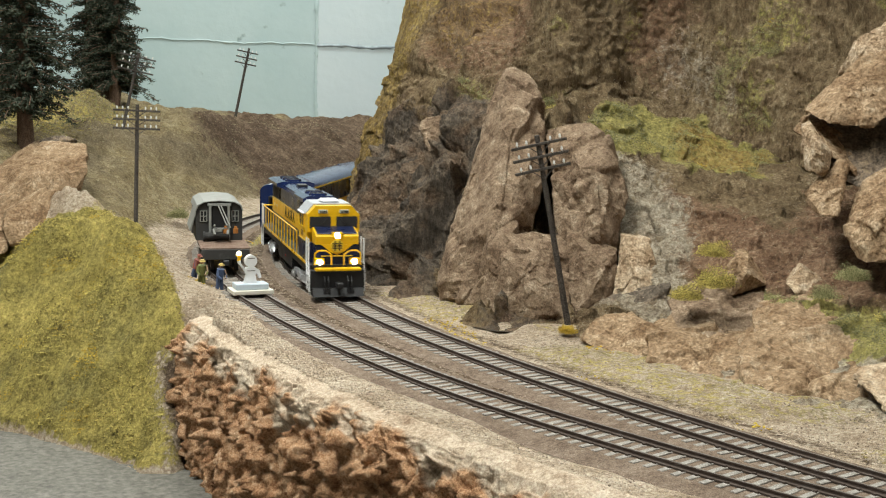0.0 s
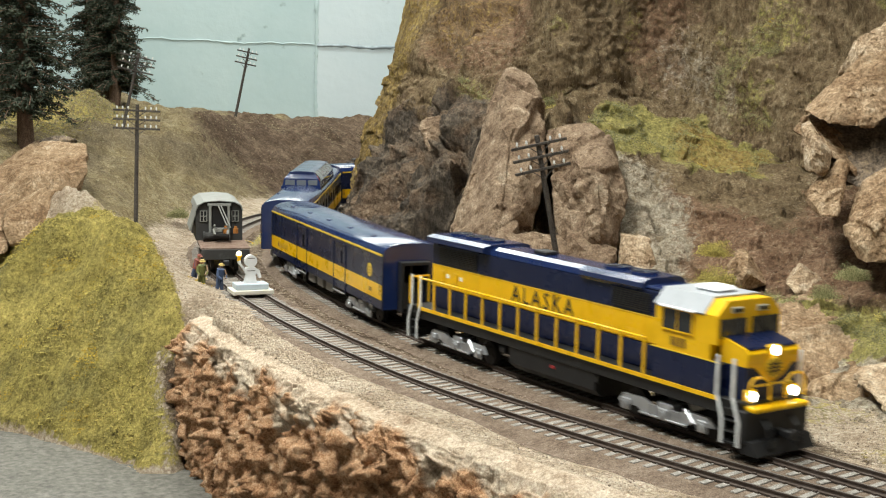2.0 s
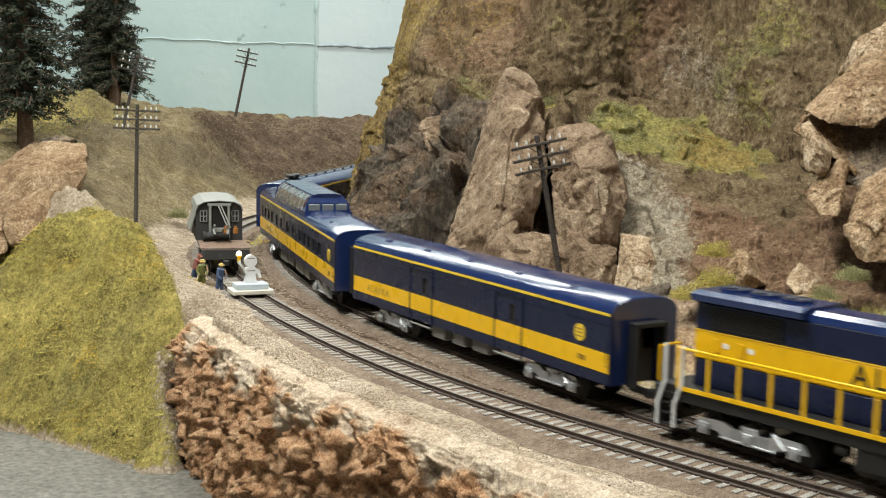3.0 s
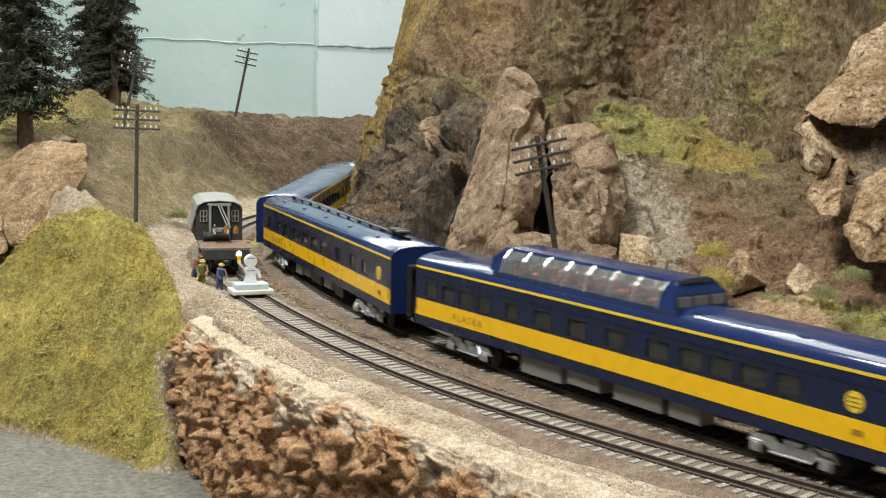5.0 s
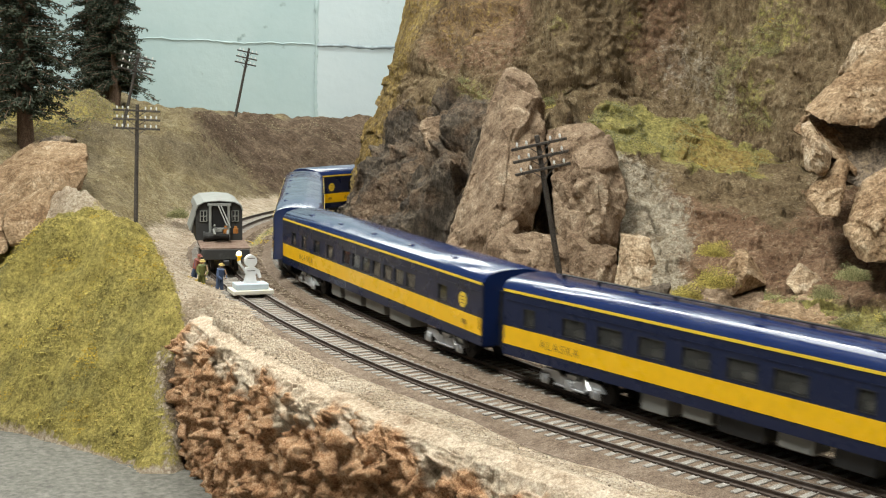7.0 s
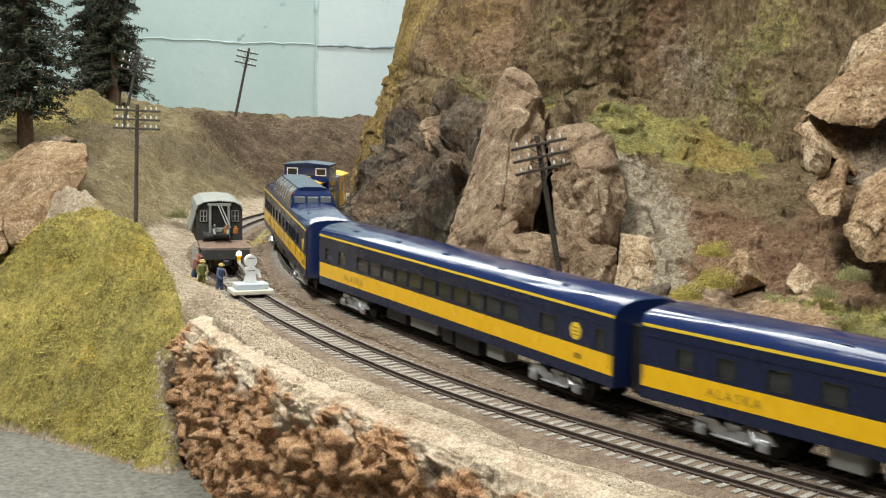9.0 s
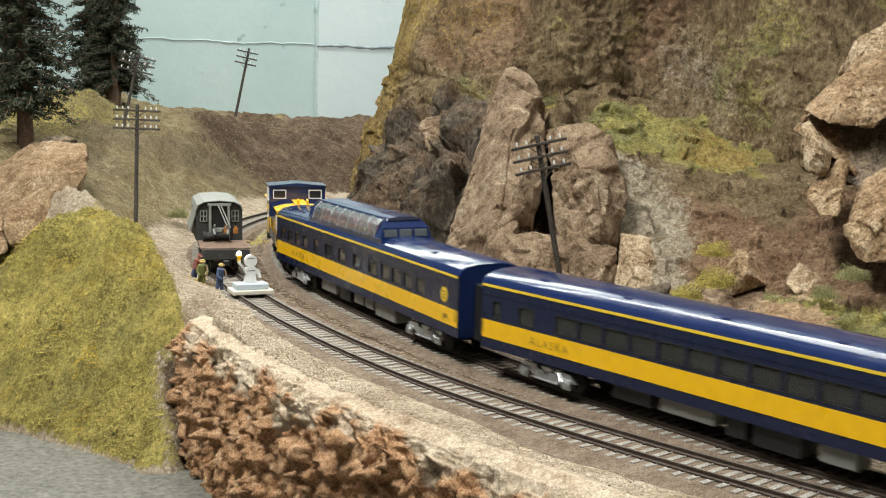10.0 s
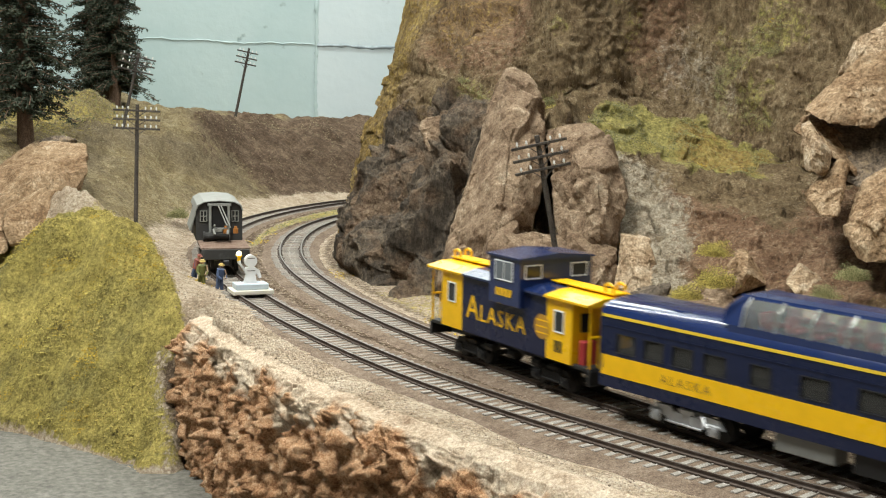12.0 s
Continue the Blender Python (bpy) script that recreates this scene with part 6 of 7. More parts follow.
telegraph_pole((0.073, 0.745, 0.0006), (0.0517, 0.735, 0.1066), 12, 0.0165, "grey leaning telegraph pole before the boulder", pins=4)


# ---------------------------------------------------------------- firs
def fir(x, y, z, h, bare, spread, label, seed, branches=220):
    rnd = random.Random(seed)
    tree = root("fir_tree", label, "tree", pose(x, y, z), "fir trees")
    bm = bmesh.new()
    rings = []
    for i in range(15):
        t = i / 14
        r = 0.0072 * (1 - t) ** 0.8 + 0.0006
        rings.append([bm.verts.new((math.cos(a * 0.5236) * r * rnd.uniform(0.85, 1.12) + 0.002 * math.sin(t * 5 + seed), math.sin(a * 0.5236) * r * rnd.uniform(0.85, 1.12), -0.012 + t * (h + 0.012))) for a in range(12)])
    for p, q in zip(rings, rings[1:]):
        for i in range(12):
            bm.faces.new((p[i], p[(i + 1) % 12], q[(i + 1) % 12], q[i]))
    part("trunk", bm, M["bark"], tree, "red-brown bark trunk", smooth=True)
    wood = bmesh.new()
    verts, faces = [], []
    for i in range(branches):
        t = (i + rnd.random()) / branches
        zb = bare + (h - bare) * t
        ln = spread * (1 - t) ** 0.75 * rnd.uniform(0.55, 1.1) + 0.004
        a = rnd.uniform(0, 6.283)
        droop = rnd.uniform(0.05, 0.5)
        pts = []
        for k in range(6):
            q = k / 5
            pts.append(Vector((math.cos(a + 0.25 * q * math.sin(i)) * ln * q, math.sin(a + 0.25 * q * math.sin(i)) * ln * q, zb + ln * (0.18 * q - droop * q * q))))
        for p, q in zip(pts[:-1], pts[1:]):
            rod(wood, p, q, 0.0005 if ln > 0.015 else 0.0003, 4)
        for k in range(int(24 + ln * 1100)):
            q = rnd.uniform(0.12, 1.0)
            j = min(int(q * 5), 4)
            c = pts[j].lerp(pts[j + 1], q * 5 - j) + Vector((rnd.gauss(0, 0.0020), rnd.gauss(0, 0.0020), rnd.gauss(-0.0008, 0.0016)))
            for _ in range(3):
                u = Vector((rnd.gauss(0, 1), rnd.gauss(0, 1), rnd.gauss(-0.25, 0.6))).normalized() * rnd.uniform(0.0020, 0.0050)
                w = u.cross(Vector((rnd.gauss(0, 1), rnd.gauss(0, 1), 1))).normalized() * rnd.uniform(0.0004, 0.0009)
                b = len(verts)
                verts.extend([c - w, c + w, c + u])
                faces.append((b, b + 1, b + 2))
    part("branchwork", wood, M["bark"], tree)
    me = bpy.data.meshes.new("crown")
    me.from_pydata([v[:] for v in verts], [], faces)
    me.materials.append(M["needles"])
    ob = new("crown", me)
    ob.parent = tree
    ob["label"] = "dark grey-green ragged needles"
    return tree


def leafy(name, cols, rough=0.9):
    """Small clumps, each with a tone of its own."""
    n = Nodes(name)
    g = n.add("ShaderNodeNewGeometry")
    c = n.ramp(g.outputs["Random Per Island"], [(i / (len(cols) - 1), k) for i, k in enumerate(cols)])
    return n.done(n.mix(0.4, c, n.ramp(n.noise(60, 5), [(0.35, (0.25, 0.25, 0.25)), (0.65, (0.8, 0.8, 0.8))]), "OVERLAY"), rough, spec=0.15)


M["bark"] = scenery("fir_bark", [(0.07, 0.045, 0.032), (0.15, 0.10, 0.072), (0.24, 0.17, 0.125)], 90, 900, 0.0012, 0.0005, stretch=(1, 1, 0.3))
M["needles"] = leafy("fir_needles", [(0.022, 0.030, 0.020), (0.045, 0.058, 0.040), (0.085, 0.095, 0.070), (0.035, 0.045, 0.030)])
fir(-0.3707, 1.15, 0.058, 0.26, 0.042, 0.046, "tall model fir with a thick red-brown trunk", 3, 260)
fir(-0.3805, 1.50, 0.066, 0.26, 0.050, 0.040, "tall dark model fir on the knoll", 5, 260)
fir(-0.4296, 1.58, 0.090, 0.25, 0.030, 0.040, "dark model fir standing farther back", 8, 240)
fir(-0.4541, 1.35, 0.070, 0.24, 0.020, 0.050, "shaggy dark model fir at the knoll's edge", 13, 240)
fir(-0.3980, 1.53, 0.066, 0.20, 0.060, 0.030, "slim dark model fir on the knoll", 21, 180)


# ---------------------------------------------------------------- flock, bushes and grit
def clumps(name, pts, lo, hi, material, label, seed, flat=0.7):
    """Many small irregular clumps in one mesh."""
    rng = np.random.default_rng(seed)
    n = len(pts)
    base = np.array([(1, 0, 0), (0, 1, 0), (-1, 0, 0), (0, -1, 0), (0, 0, 1), (0, 0, -1)], float)
    tri = np.array([(0, 1, 4), (1, 2, 4), (2, 3, 4), (3, 0, 4), (1, 0, 5), (2, 1, 5), (3, 2, 5), (0, 3, 5)])
    size = rng.uniform(lo, hi, (n, 1, 1)) * rng.uniform(0.5, 1.4, (n, 6, 1))
    a = rng.uniform(0, 6.283, n)
    c, s = np.cos(a), np.sin(a)
    rot = np.zeros((n, 3, 3))
    rot[:, 0, 0], rot[:, 0, 1], rot[:, 1, 0], rot[:, 1, 1], rot[:, 2, 2] = c, -s, s, c, flat
    v = np.einsum("nij,nkj->nki", rot, base[None] * size) + pts[:, None, :]
    f = (np.arange(n)[:, None, None] * 6 + tri[None]).reshape(-1, 3)
    me = bpy.data.meshes.new(name)
    me.vertices.add(n * 6)
    me.vertices.foreach_set("co", v.astype(np.float32).ravel())
    me.loops.add(f.size)
    me.loops.foreach_set("vertex_index", f.ravel().astype(np.int32))
    me.polygons.add(len(f))
    me.polygons.foreach_set("loop_start", np.arange(0, f.size, 3, dtype=np.int32))
    me.update(calc_edges=True)
    me.materials.append(material)
    return tagged(new(name, me), label, "ground cover", kind="stuff")


M["moss"] = leafy("moss_flock", [(0.10, 0.085, 0.03), (0.30, 0.255, 0.075), (0.47, 0.395, 0.12), (0.66, 0.52, 0.15), (0.20, 0.175, 0.055)])
M["sage"] = leafy("sage_flock", [(0.12, 0.125, 0.055), (0.22, 0.22, 0.10), (0.33, 0.31, 0.16), (0.42, 0.38, 0.20)])
M["ochre"] = leafy("ochre_flock", [(0.38, 0.25, 0.03), (0.55, 0.37, 0.05), (0.62, 0.45, 0.09)])
M["crumb"] = leafy("hill_crumbs", [(0.09, 0.06, 0.04), (0.20, 0.145, 0.095), (0.33, 0.26, 0.17), (0.46, 0.39, 0.29), (0.15, 0.10, 0.065)])
M["straw_tuft"] = leafy("straw_flock", [(0.17, 0.13, 0.08), (0.30, 0.24, 0.15), (0.42, 0.36, 0.23), (0.24, 0.22, 0.13)])
M["grit"] = leafy("grit", [(0.20, 0.15, 0.11), (0.36, 0.28, 0.21), (0.52, 0.44, 0.36), (0.28, 0.20, 0.14)])


def pick(surface, channel, least, count, seed, where):
    pts, cover = SURFACES[surface]
    ok = np.flatnonzero((cover[:, channel] > least) & where(pts))
    rng = np.random.default_rng(seed)
    if len(ok) == 0:
        return np.zeros((0, 3))
    got = pts[rng.choice(ok, count)] + rng.normal(size=(count, 3)) * (0.0014, 0.0014, 0.0002)
    return got


def patchy(p, scale, seed, least):
    return fbm(p, scale, 3, seed) > least


mound = pick("ground", 0, 0.5, 70000, 1, lambda p: (p[:, 0] < -0.12) & (p[:, 1] < 1.05))
clumps("moss", mound[patchy(mound, 30, 5, -0.1)], 0.00025, 0.00062, M["moss"], "yellow-green moss flock on the mound", 2)
gold = mound[patchy(mound, 40, 9, 0.55)]
clumps("moss", gold, 0.0002, 0.0006, M["ochre"], "ochre-yellow flock patches on the mound", 3)
knoll = pick("ground", 0, 0.4, 9000, 4, lambda p: (p[:, 1] > 1.05))
clumps("moss", knoll, 0.0005, 0.0014, M["sage"], "dull green flock on the knoll", 5)
ledge = pick("hillside", 0, 0.40, 110000, 6, lambda p: (p[:, 0] > 0.0) & (p[:, 0] < 0.42) & (p[:, 1] < 1.3) & (p[:, 2] < 0.3))
clumps("moss", ledge[patchy(ledge, 50, 11, 0.25)], 0.0002, 0.0005, M["sage"], "grey-green moss flock on the ledges", 7)
clumps("moss", ledge[patchy(ledge, 45, 13, 0.65)], 0.0002, 0.0005, M["moss"], "yellow-green moss on the ledges", 8)
clumps("moss", ledge[patchy(ledge, 45, 17, 0.85)], 0.0002, 0.0006, M["ochre"], "ochre-yellow moss tufts on the ledges", 9)
slope = pick("hillside", 3, 0.5, 45000, 51, lambda p: (SURFACES["hillside"][1][:, 1] < 0.3) & (p[:, 0] > 0.0) & (p[:, 0] < 0.40) & (p[:, 1] < 1.25) & (p[:, 2] < 0.28))
clumps("grit", slope, 0.0002, 0.0005, M["crumb"], "loose brown and tan crumbs on the hillside", 52)
bank = pick("ground", 1, 0.4, 16000, 53, lambda p: (p[:, 0] < 0.1) & (p[:, 1] > 1.0) & (p[:, 1] < 1.8))
clumps("straw", bank[patchy(bank, 30, 23, -0.2)], 0.0003, 0.0010, M["straw_tuft"], "dry straw flock on the far bank", 54)
shoulder_side, shoulder_s, _ = SIDING.near(*SURFACES["ground"][0][:, :2].T)
bed_side, _, _ = MAIN.near(*SURFACES["ground"][0][:, :2].T)
rng = np.random.default_rng(31)
ok = np.flatnonzero((np.abs(shoulder_side) > 0.017) & (shoulder_side < 0.053) & (np.abs(bed_side) > 0.017) & (bed_side > -0.09) & (SURFACES["ground"][0][:, 1] < 1.25) & (shoulder_s > -0.15))
grit = SURFACES["ground"][0][rng.choice(ok, 16000)] + rng.normal(size=(16000, 3)) * (0.0015, 0.0015, 0.0001)
clumps("grit", grit, 0.0002, 0.0007, M["grit"], "loose brown and pale grit beside the tracks", 33)
tuft = grit[patchy(grit, 25, 19, 0.75)]
clumps("moss", tuft, 0.0004, 0.0010, M["ochre"], "scattered yellow tufts beside the tracks", 35)


def bush(x, y, z, r, material, label, seed):
    rng = np.random.default_rng(seed)
    p = rng.normal(size=(3500, 3))
    p = p / np.linalg.norm(p, axis=1, keepdims=True) * rng.uniform(0.3, 1.15, (3500, 1))
    p[:, 2] = np.abs(p[:, 2]) * 0.8
    p *= r * (1 + 0.35 * fbm(p, 2.5, 2, seed))[:, None]
    ob = clumps("bush", p + (x, y, z), r * 0.02, r * 0.055, material, label, seed)
    ob["kind"] = ""
    del ob["kind"]
    return tagged(ob, label, "bush", "low bushes")


bush(0.0713, 0.722, -0.004, 0.0052, M["ochre"], "small ochre-yellow bush at the boulder's foot", 41)
bush(0.140, 0.660, 0.034, 0.010, M["moss"], "yellow-green bush beside a brown rock", 42)
bush(0.146, 0.690, 0.046, 0.009, M["moss"], "yellow-green bush on the slope", 43)
bush(0.128, 0.668, 0.026, 0.008, M["moss"], "low yellow-green bush on the slope", 44)
bush(0.205, 0.640, 0.042, 0.008, M["sage"], "dull green bush on the bench", 45)
bush(0.185, 0.620, 0.036, 0.006, M["sage"], "dull green bush on the bench", 46)
bush(-0.232, 1.13, 0.012, 0.009, M["sage"], "dull brown-green bush on the bank", 47)


# ---------------------------------------------------------------- wagon with crane on the siding
def siding_pose(s0, s1):
    a, b = SIDING.at(s0), SIDING.at(s1)
    f = (a - b).normalized()
    l = Vector((0, 0, 1)).cross(f)
    m = Matrix((f, l, f.cross(l))).transposed().to_4x4()
    m.translation = (a + b) / 2
    return m


M["weathered"] = paint("weathered_black", (0.035, 0.034, 0.033), 0.75, 0.12)
M["deck_wood"] = scenery("deck_wood", [(0.10, 0.06, 0.045), (0.19, 0.13, 0.10), (0.28, 0.22, 0.18)], 120, 1500, 0.0003, 0.0002)
M["canvas"] = paint("dusty_grey_metal", (0.23, 0.235, 0.22), 0.7, 0.2)
M["rust"] = paint("rusty_orange", (0.35, 0.14, 0.03), 0.8, 0.1)


def make_flat_wagon():
    wagon = root("flat_wagon", "weathered flat wagon with wooden deck carrying a crane", "wagon", siding_pose(0.555, 0.705))
    bm = bmesh.new()
    box(bm, -0.076, 0.076, -0.0150, 0.0150, 0.0125, 0.0165, 0.0004)
    box(bm, 0.0755, 0.0775, -0.0165, 0.0165, 0.0100, 0.0172, 0.0004)
    box(bm, -0.0775, -0.0755, -0.0165, 0.0165, 0.0100, 0.0172, 0.0004)
    box(bm, -0.076, 0.076, -0.003, 0.003, 0.0080, 0.0125)
    part("frame", bm, M["weathered"], wagon)
    for i in range(30):
        bm = bmesh.new()
        x = -0.0765 + i * 0.0051
        box(bm, x, x + 0.0048, -0.0170, 0.0170, 0.0170, 0.0182, 0.0002)
        part("plank", bm, M["deck_wood"], wagon)
    for a in (-1, 1):
        bm = bmesh.new()
        for s in (-1, 1):
            slab(bm, [(a * 0.052 - 0.013, 0.006), (a * 0.052 - 0.010, 0.0095), (a * 0.052 + 0.010, 0.0095), (a * 0.052 + 0.013, 0.006), (a * 0.052 + 0.005, 0.004), (a * 0.052 - 0.005, 0.004)], *sorted((s * 0.0112, s * 0.0126)))
            for d in (-0.0095, 0.0095):
                rod(bm, (a * 0.052 + d, s * 0.0072, 0.005), (a * 0.052 + d, s * 0.0096, 0.005), 0.005, 18)
        part("truck", bm, M["weathered"], wagon)
        coupler(wagon, a * 0.0775)
    return wagon


def make_crane():
    m = siding_pose(0.575, 0.685) @ pose(0.018, 0, 0.0182) @ Matrix.Diagonal((1, 1, 0.80, 1))
    crane = root("rail_crane", "weathered black crane cab with arched roof on the wagon", "crane", m)
    bm = bmesh.new()
    arch = [(-0.0165, 0.0), (0.0165, 0.0), (0.0165, 0.0270), (0.0150, 0.0315), (0.0105, 0.0345), (0.0, 0.0355), (-0.0105, 0.0345), (-0.0150, 0.0315), (-0.0165, 0.0270)]
    prism(bm, arch, -0.050, 0.016)
    part("house", bm, M["weathered"], crane, "sooty black crane house")
    bm = bmesh.new()
    roof = [(-0.0172, 0.0270), (-0.0157, 0.0320), (-0.0110, 0.0352), (0, 0.0363), (0.0110, 0.0352), (0.0157, 0.0320), (0.0172, 0.0270), (0.0164, 0.0270), (0.0149, 0.0313), (0.0104, 0.0345), (0, 0.0356), (-0.0104, 0.0345), (-0.0149, 0.0313), (-0.0164, 0.0270)]
    prism(bm, roof, -0.052, 0.018)
    part("roof", bm, M["canvas"], crane, "dusty grey arched roof")
    # front framing, opening and windows
    # black plate on the closed front, standing for the dark inside of the opening
    bm = bmesh.new()
    box(bm, 0.016, 0.0166, -0.0060, 0.0060, 0.0035, 0.0325)
    part("opening_shade_plate", bm, M["black"], crane)
    for y in (-0.0066, 0.0066):
        bm = bmesh.new()
        box(bm, 0.016, 0.0190, y - 0.0009, y + 0.0009, 0.0, 0.0330, 0.0002)
        part("front_post", bm, M["canvas"], crane)
    for y in (-0.0112, 0.0112):
        bm = bmesh.new()
        for q in ((-0.0026, -0.0020, 0.0170, 0.0270), (0.0020, 0.0026, 0.0170, 0.0270), (-0.0003, 0.0003, 0.0170, 0.0270), (-0.0026, 0.0026, 0.0264, 0.0270), (-0.0026, 0.0026, 0.0217, 0.0223), (-0.0026, 0.0026, 0.0170, 0.0176)):
            box(bm, 0.016, 0.0168, y + q[0], y + q[1], q[2], q[3])
        fr = part("window_frame", bm, M["canvas"], crane)
        bm = bmesh.new()
        box(bm, 0.0160, 0.0163, y - 0.0022, y + 0.0022, 0.0174, 0.0266)
        part("window_pane", bm, M["pane_dark"], fr)
    bm = bmesh.new()
    box(bm, 0.016, 0.0185, -0.0085, 0.0085, 0.0312, 0.0335, 0.0003)
    part("header_beam", bm, M["canvas"], crane)
    # boom stub, lattice, winch and hook
    bm = bmesh.new()
    for s in (-1, 1):
        bent(bm, [(0.017, s * 0.0045, 0.006), (0.030, s * 0.0050, 0.012), (0.0365, s * 0.0045, 0.0085)], 0.0009, 6)
        rod(bm, (0.018, s * 0.0045, 0.010), (0.034, s * 0.0045, 0.0165), 0.0007, 6)
    for k in range(5):
        x = 0.019 + k * 0.0034
        bent(bm, [(x, -0.0046, 0.008 + k * 0.001), (x + 0.003, 0.0046, 0.009 + k * 0.0012), (x + 0.0034, -0.0046, 0.010 + k * 0.001)], 0.0004, 5)
    part("boom", bm, M["canvas"], crane)
    bm = bmesh.new()
    rod(bm, (0.021, -0.0105, 0.0045), (0.021, 0.0065, 0.0045), 0.0034, 14)
    rod(bm, (0.021, -0.0118, 0.0045), (0.021, -0.0105, 0.0045), 0.0046, 16)
    part("winch", bm, M["weathered"], crane)
    bm = bmesh.new()
    rod(bm, (0.0185, 0.0010, 0.0320), (0.0300, 0.0070, 0.0135), 0.0005, 5)
    rod(bm, (0.0185, -0.0010, 0.0320), (0.0300, 0.0050, 0.0135), 0.0005, 5)
    part("cable", bm, M["canvas"], crane)
    for y in (0.0035, 0.0105):
        bm = bmesh.new()
        rod(bm, (0.031, y, 0.0085), (0.031, y, 0.0130), 0.0018, 10)
        rod(bm, (0.031, y, 0.0130), (0.031, y, 0.0150), 0.0010, 8)
        part("hook_block", bm, M["rust"], crane, "rusty orange hook block")
    bm = bmesh.new()
    box(bm, -0.030, 0.012, -0.0225, -0.0212, 0.003, 0.0235, 0.0004, m=pose(0, 0, 0, -14))
    part("side_door", bm, M["canvas"], crane, "grey hinged side panel standing open")
    return crane


make_flat_wagon()
make_crane()


# ---------------------------------------------------------------- little platform with a white statue
M["cream"] = paint("cream_board", (0.62, 0.60, 0.52), 0.6, 0.05)
M["ice"] = paint("pale_blue_block", (0.46, 0.53, 0.60), 0.5, 0.05)
M["torch"] = glow("lit_torch", (1.0, 0.83, 0.45), 5)
CART = siding_pose(0.461, 0.483) @ Matrix.Diagonal((0.88, 0.88, 0.90, 1))
stand_ob = root("statue_plinth", "cream board and pale blue block standing on the rails", "plinth", CART)
bm = bmesh.new()
box(bm, -0.0105, 0.0105, -0.0148, 0.0148, 0.0002, 0.0030, 0.0003)
part("board", bm, M["cream"], stand_ob)
bm = bmesh.new()
box(bm, -0.0070, 0.0070, -0.0118, 0.0118, 0.0030, 0.0072, 0.0005)
part("block", bm, M["ice"], stand_ob)


def make_statue():
    bm = bmesh.new()
    slab_y = 0.0022

    def plate(outline, mat=0, x0=-slab_y, x1=slab_y):
        prism(bm, outline, x0, x1, mat)

    plate([(-0.0050, 0), (0.0042, 0), (0.0032, 0.0058), (0.0050, 0.0092), (0.0030, 0.0112), (-0.0030, 0.0112), (-0.0052, 0.0092), (-0.0034, 0.0058)])
    rod(bm, (-0.0022, 0, 0.0155), (0.0022, 0, 0.0155), 0.0044, 20)
    plate([(0.0044, 0.0102), (0.0062, 0.0090), (0.0076, 0.0040), (0.0060, 0.0032), (0.0044, 0.0070)])
    plate([(-0.0044, 0.0106), (-0.0058, 0.0104), (-0.0092, 0.0142), (-0.0092, 0.0162), (-0.0078, 0.0162), (-0.0074, 0.0146), (-0.0046, 0.0086)])
    plate([(-0.0098, 0.0160), (-0.0072, 0.0160), (-0.0076, 0.0180), (-0.0062, 0.0196), (-0.0108, 0.0196), (-0.0094, 0.0180)], 1, -0.0015, 0.0015)
    got = bmesh.ops.create_icosphere(bm, subdivisions=2, radius=0.0019, matrix=Matrix.Translation((0, -0.0085, 0.0210)))
    for v in got["verts"]:
        for f in v.link_faces:
            f.material_index = 2
    for q in ((-0.0024, 0.0024, 0.0174, 0.0178), (-0.0030, 0.0030, 0.0086, 0.0090)):
        box(bm, slab_y, slab_y + 0.0002, q[0], q[1], q[2], q[3], mat=3)
    ob = link("statue", bm, [M["white_paint"], M["yellow"], M["torch"], M["ink"]], None, "", CART @ pose(0, 0, 0.0072))
    return tagged(ob, "white flat statue holding up a lit yellow torch", "statue")


make_statue()


def figurine(x, y, z, yaw, lean, shirt, trousers, cap, label):
    """A painted trackside figure, a plain little doll in one mesh."""
    bm = bmesh.new()
    for s in (-1, 1):
        rod(bm, (0.0010 * s, s * 0.0012, 0), (0, s * 0.0011, 0.0088), 0.0012, 7, 0.0014)
    n0 = len(bm.faces)
    rod(bm, (0, 0, 0.0084), (0.0006, 0, 0.0152), 0.0022, 9, 0.0026)
    for s in (-1, 1):
        rod(bm, (0.0006, s * 0.0026, 0.0148), (0.0016, s * 0.0034, 0.0110), 0.0009, 6)
        rod(bm, (0.0016, s * 0.0034, 0.0110), (0.0036, s * 0.0018, 0.0092), 0.0008, 6)
    n1 = len(bm.faces)
    bmesh.ops.create_icosphere(bm, subdivisions=2, radius=0.0015, matrix=Matrix.Translation((0.0008, 0, 0.0172)))
    n2 = len(bm.faces)
    rod(bm, (0.0008, 0, 0.0178), (0.0007, 0, 0.0190), 0.0016, 9, 0.0012)
    rod(bm, (0.0012, 0, 0.0178), (0.0012, 0, 0.0181), 0.0020, 9)
    for i, f in enumerate(bm.faces):
        f.material_index = 0 if i < n0 else 1 if i < n1 else 2 if i < n2 else 3
    ob = link("figurine", bm, [M[trousers], M[shirt], M["skin"], M[cap]], None, "", pose(x, y, z, 0, lean, yaw))
    return tagged(ob, label, "figurine", "trackside figurines")


for nm, col in (("denim", (0.06, 0.09, 0.17)), ("olive", (0.17, 0.18, 0.06)), ("brick_shirt", (0.25, 0.08, 0.06)), ("skin", (0.50, 0.33, 0.22)), ("brown_cloth", (0.18, 0.11, 0.06)), ("straw_hat", (0.50, 0.38, 0.13))):
    M[nm] = paint(nm, col, 0.8, 0.05)
figurine(-0.1455, 0.835, -0.0035, -40, 4, "denim", "denim", "straw_hat", "small painted figurine in blue beside the siding")
figurine(-0.1585, 0.843, -0.0020, -70, 8, "olive", "olive", "straw_hat", "small painted figurine in olive green bending forward")
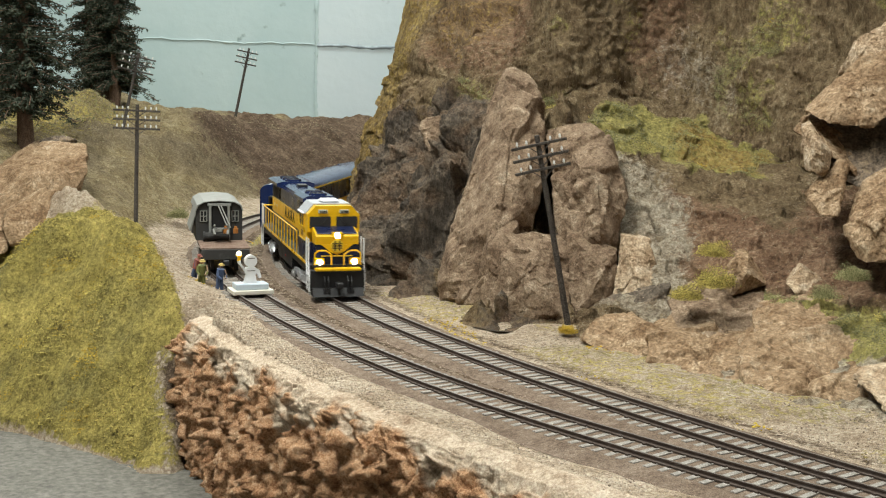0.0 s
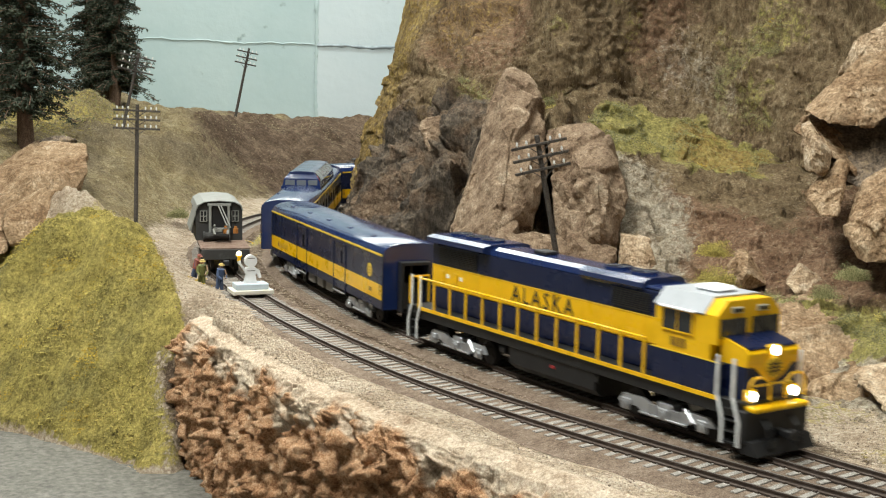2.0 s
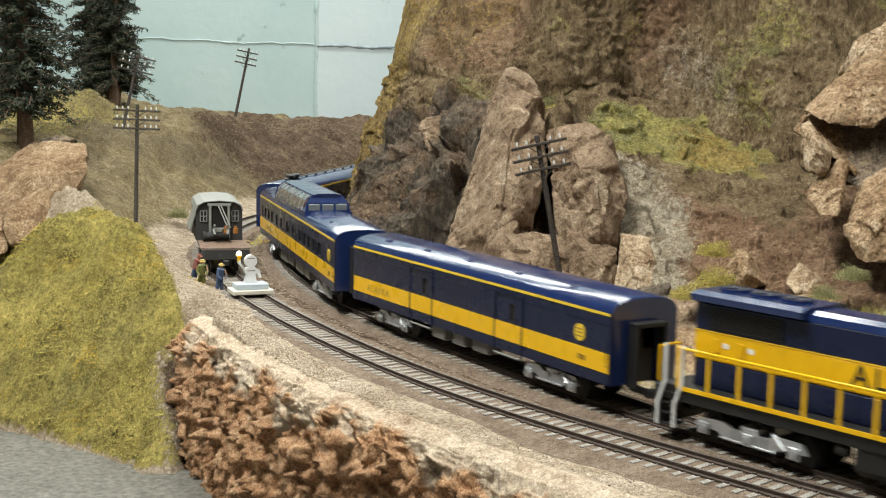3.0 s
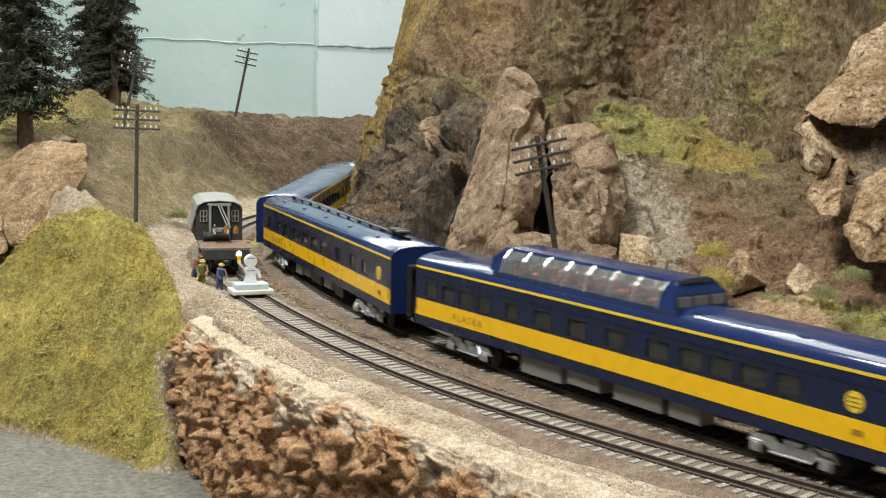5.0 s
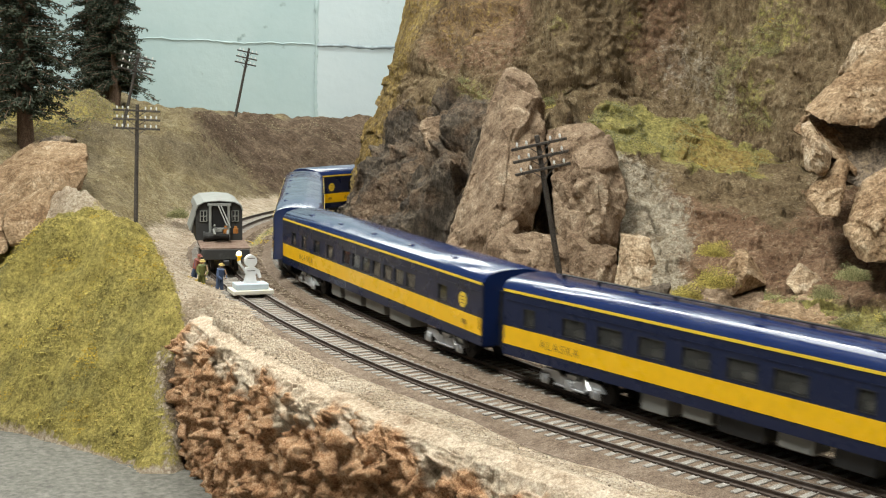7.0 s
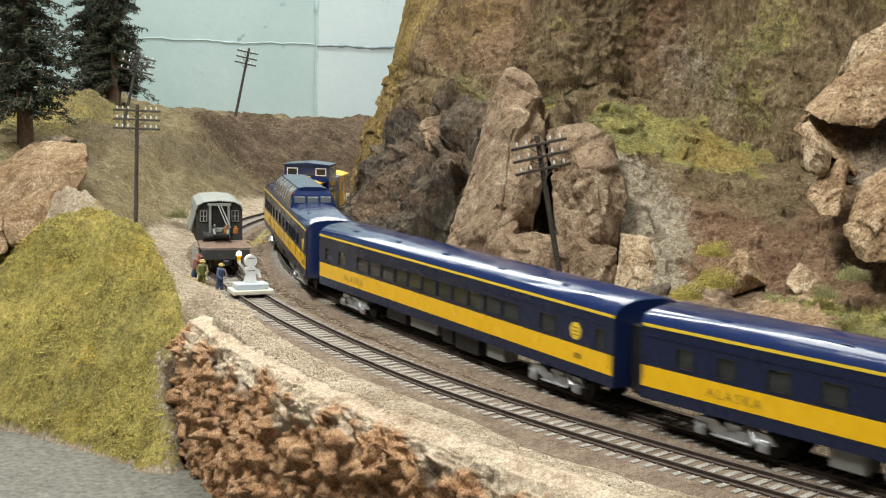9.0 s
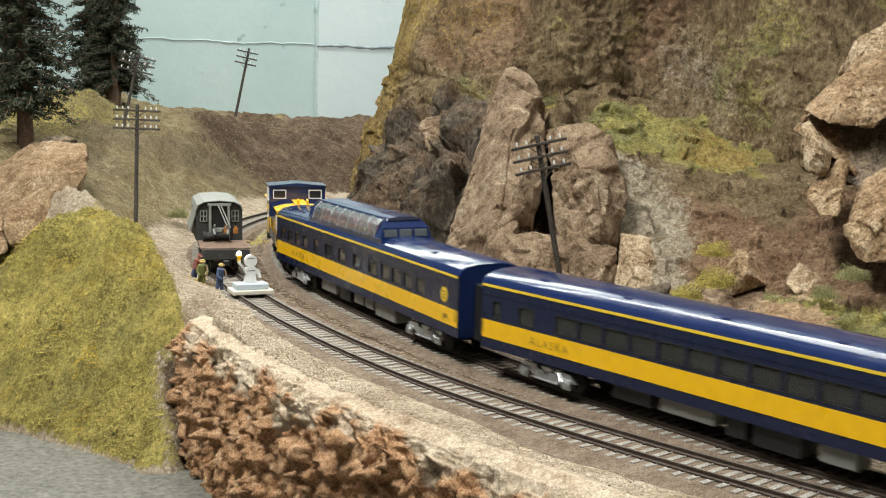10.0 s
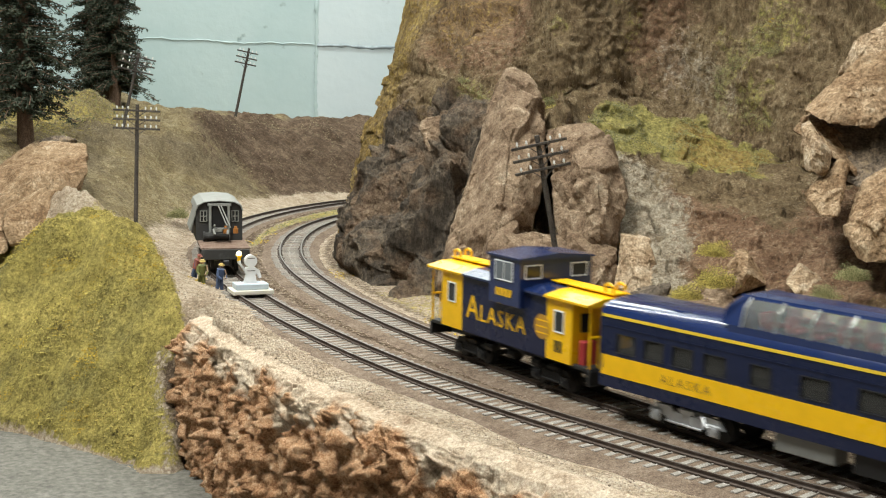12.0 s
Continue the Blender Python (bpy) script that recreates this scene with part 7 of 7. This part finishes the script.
figurine(-0.1680, 0.862, -0.0010, -20, 14, "brick_shirt", "denim", "brick_shirt", "small painted figurine in a red shirt leaning over")

# ---------------------------------------------------------------- sleepers, one by one
tie = bmesh.new()
box(tie, -0.0014, 0.0014, -0.0152, 0.0152, -0.0040, -0.0022, 0.00018)
TIE = bpy.data.meshes.new("sleeper")
tie.to_mesh(TIE)
tie.free()
TIE.materials.append(M["sleeper"])


def lay_sleepers(line, track, s0, s1, far0, far1):
    rnd = random.Random(77)
    step = 0.00635
    spikes = bmesh.new()
    for i in range(int((s1 - s0) / step)):
        s = s0 + i * step
        at = line.at(s, rnd.gauss(0, 0.0003), rnd.gauss(0, 0.00012))
        ob = new("sleeper", TIE)
        ob.parent = track
        ob.matrix_basis = Matrix.Translation(at) @ Matrix.Rotation(line.heading(s) + rnd.gauss(0, 0.015), 4, "Z")
        q = Matrix.Translation(at) @ Matrix.Rotation(line.heading(s), 4, "Z")
        for a in (-1, 1):
            for d in (-1, 1):
                y = a * 0.0084 + d * 0.0014
                v = [spikes.verts.new(q @ Vector((x, y + e, z))) for z in (-0.0023, -0.0015) for x, e in ((-0.0007, -0.0005), (0.0007, -0.0005), (0.0007, 0.0005), (-0.0007, 0.0005))]
                for f in ((4, 5, 6, 7), (0, 1, 5, 4), (1, 2, 6, 5), (2, 3, 7, 6), (3, 0, 4, 7)):
                    spikes.faces.new([v[k] for k in f])
    tagged(part("rail_fastening", spikes, M["rail_web"], track), kind="stuff")
    bm = bmesh.new()
    for a, b in ((far0, s0 - step), (s1, far1)):
        for i in range(int((b - a) / step)):
            s = a + i * step
            q = Matrix.Translation(line.at(s)) @ Matrix.Rotation(line.heading(s), 4, "Z")
            v = [bm.verts.new(q @ Vector((x, y, z))) for z in (-0.0040, -0.0022) for x, y in ((-0.0014, -0.0152), (0.0014, -0.0152), (0.0014, 0.0152), (-0.0014, 0.0152))]
            for f in ((4, 5, 6, 7), (0, 1, 5, 4), (1, 2, 6, 5), (2, 3, 7, 6), (3, 0, 4, 7)):
                bm.faces.new([v[k] for k in f])
    tagged(part("sleepers_beyond", bm, M["sleeper"], track), kind="stuff")


lay_sleepers(MAIN, MAIN_TRACK, -0.12, 1.20, -2.0, 3.2)
lay_sleepers(SIDING, SIDE_TRACK, -0.12, 1.42, -2.0, 2.6)

motions()
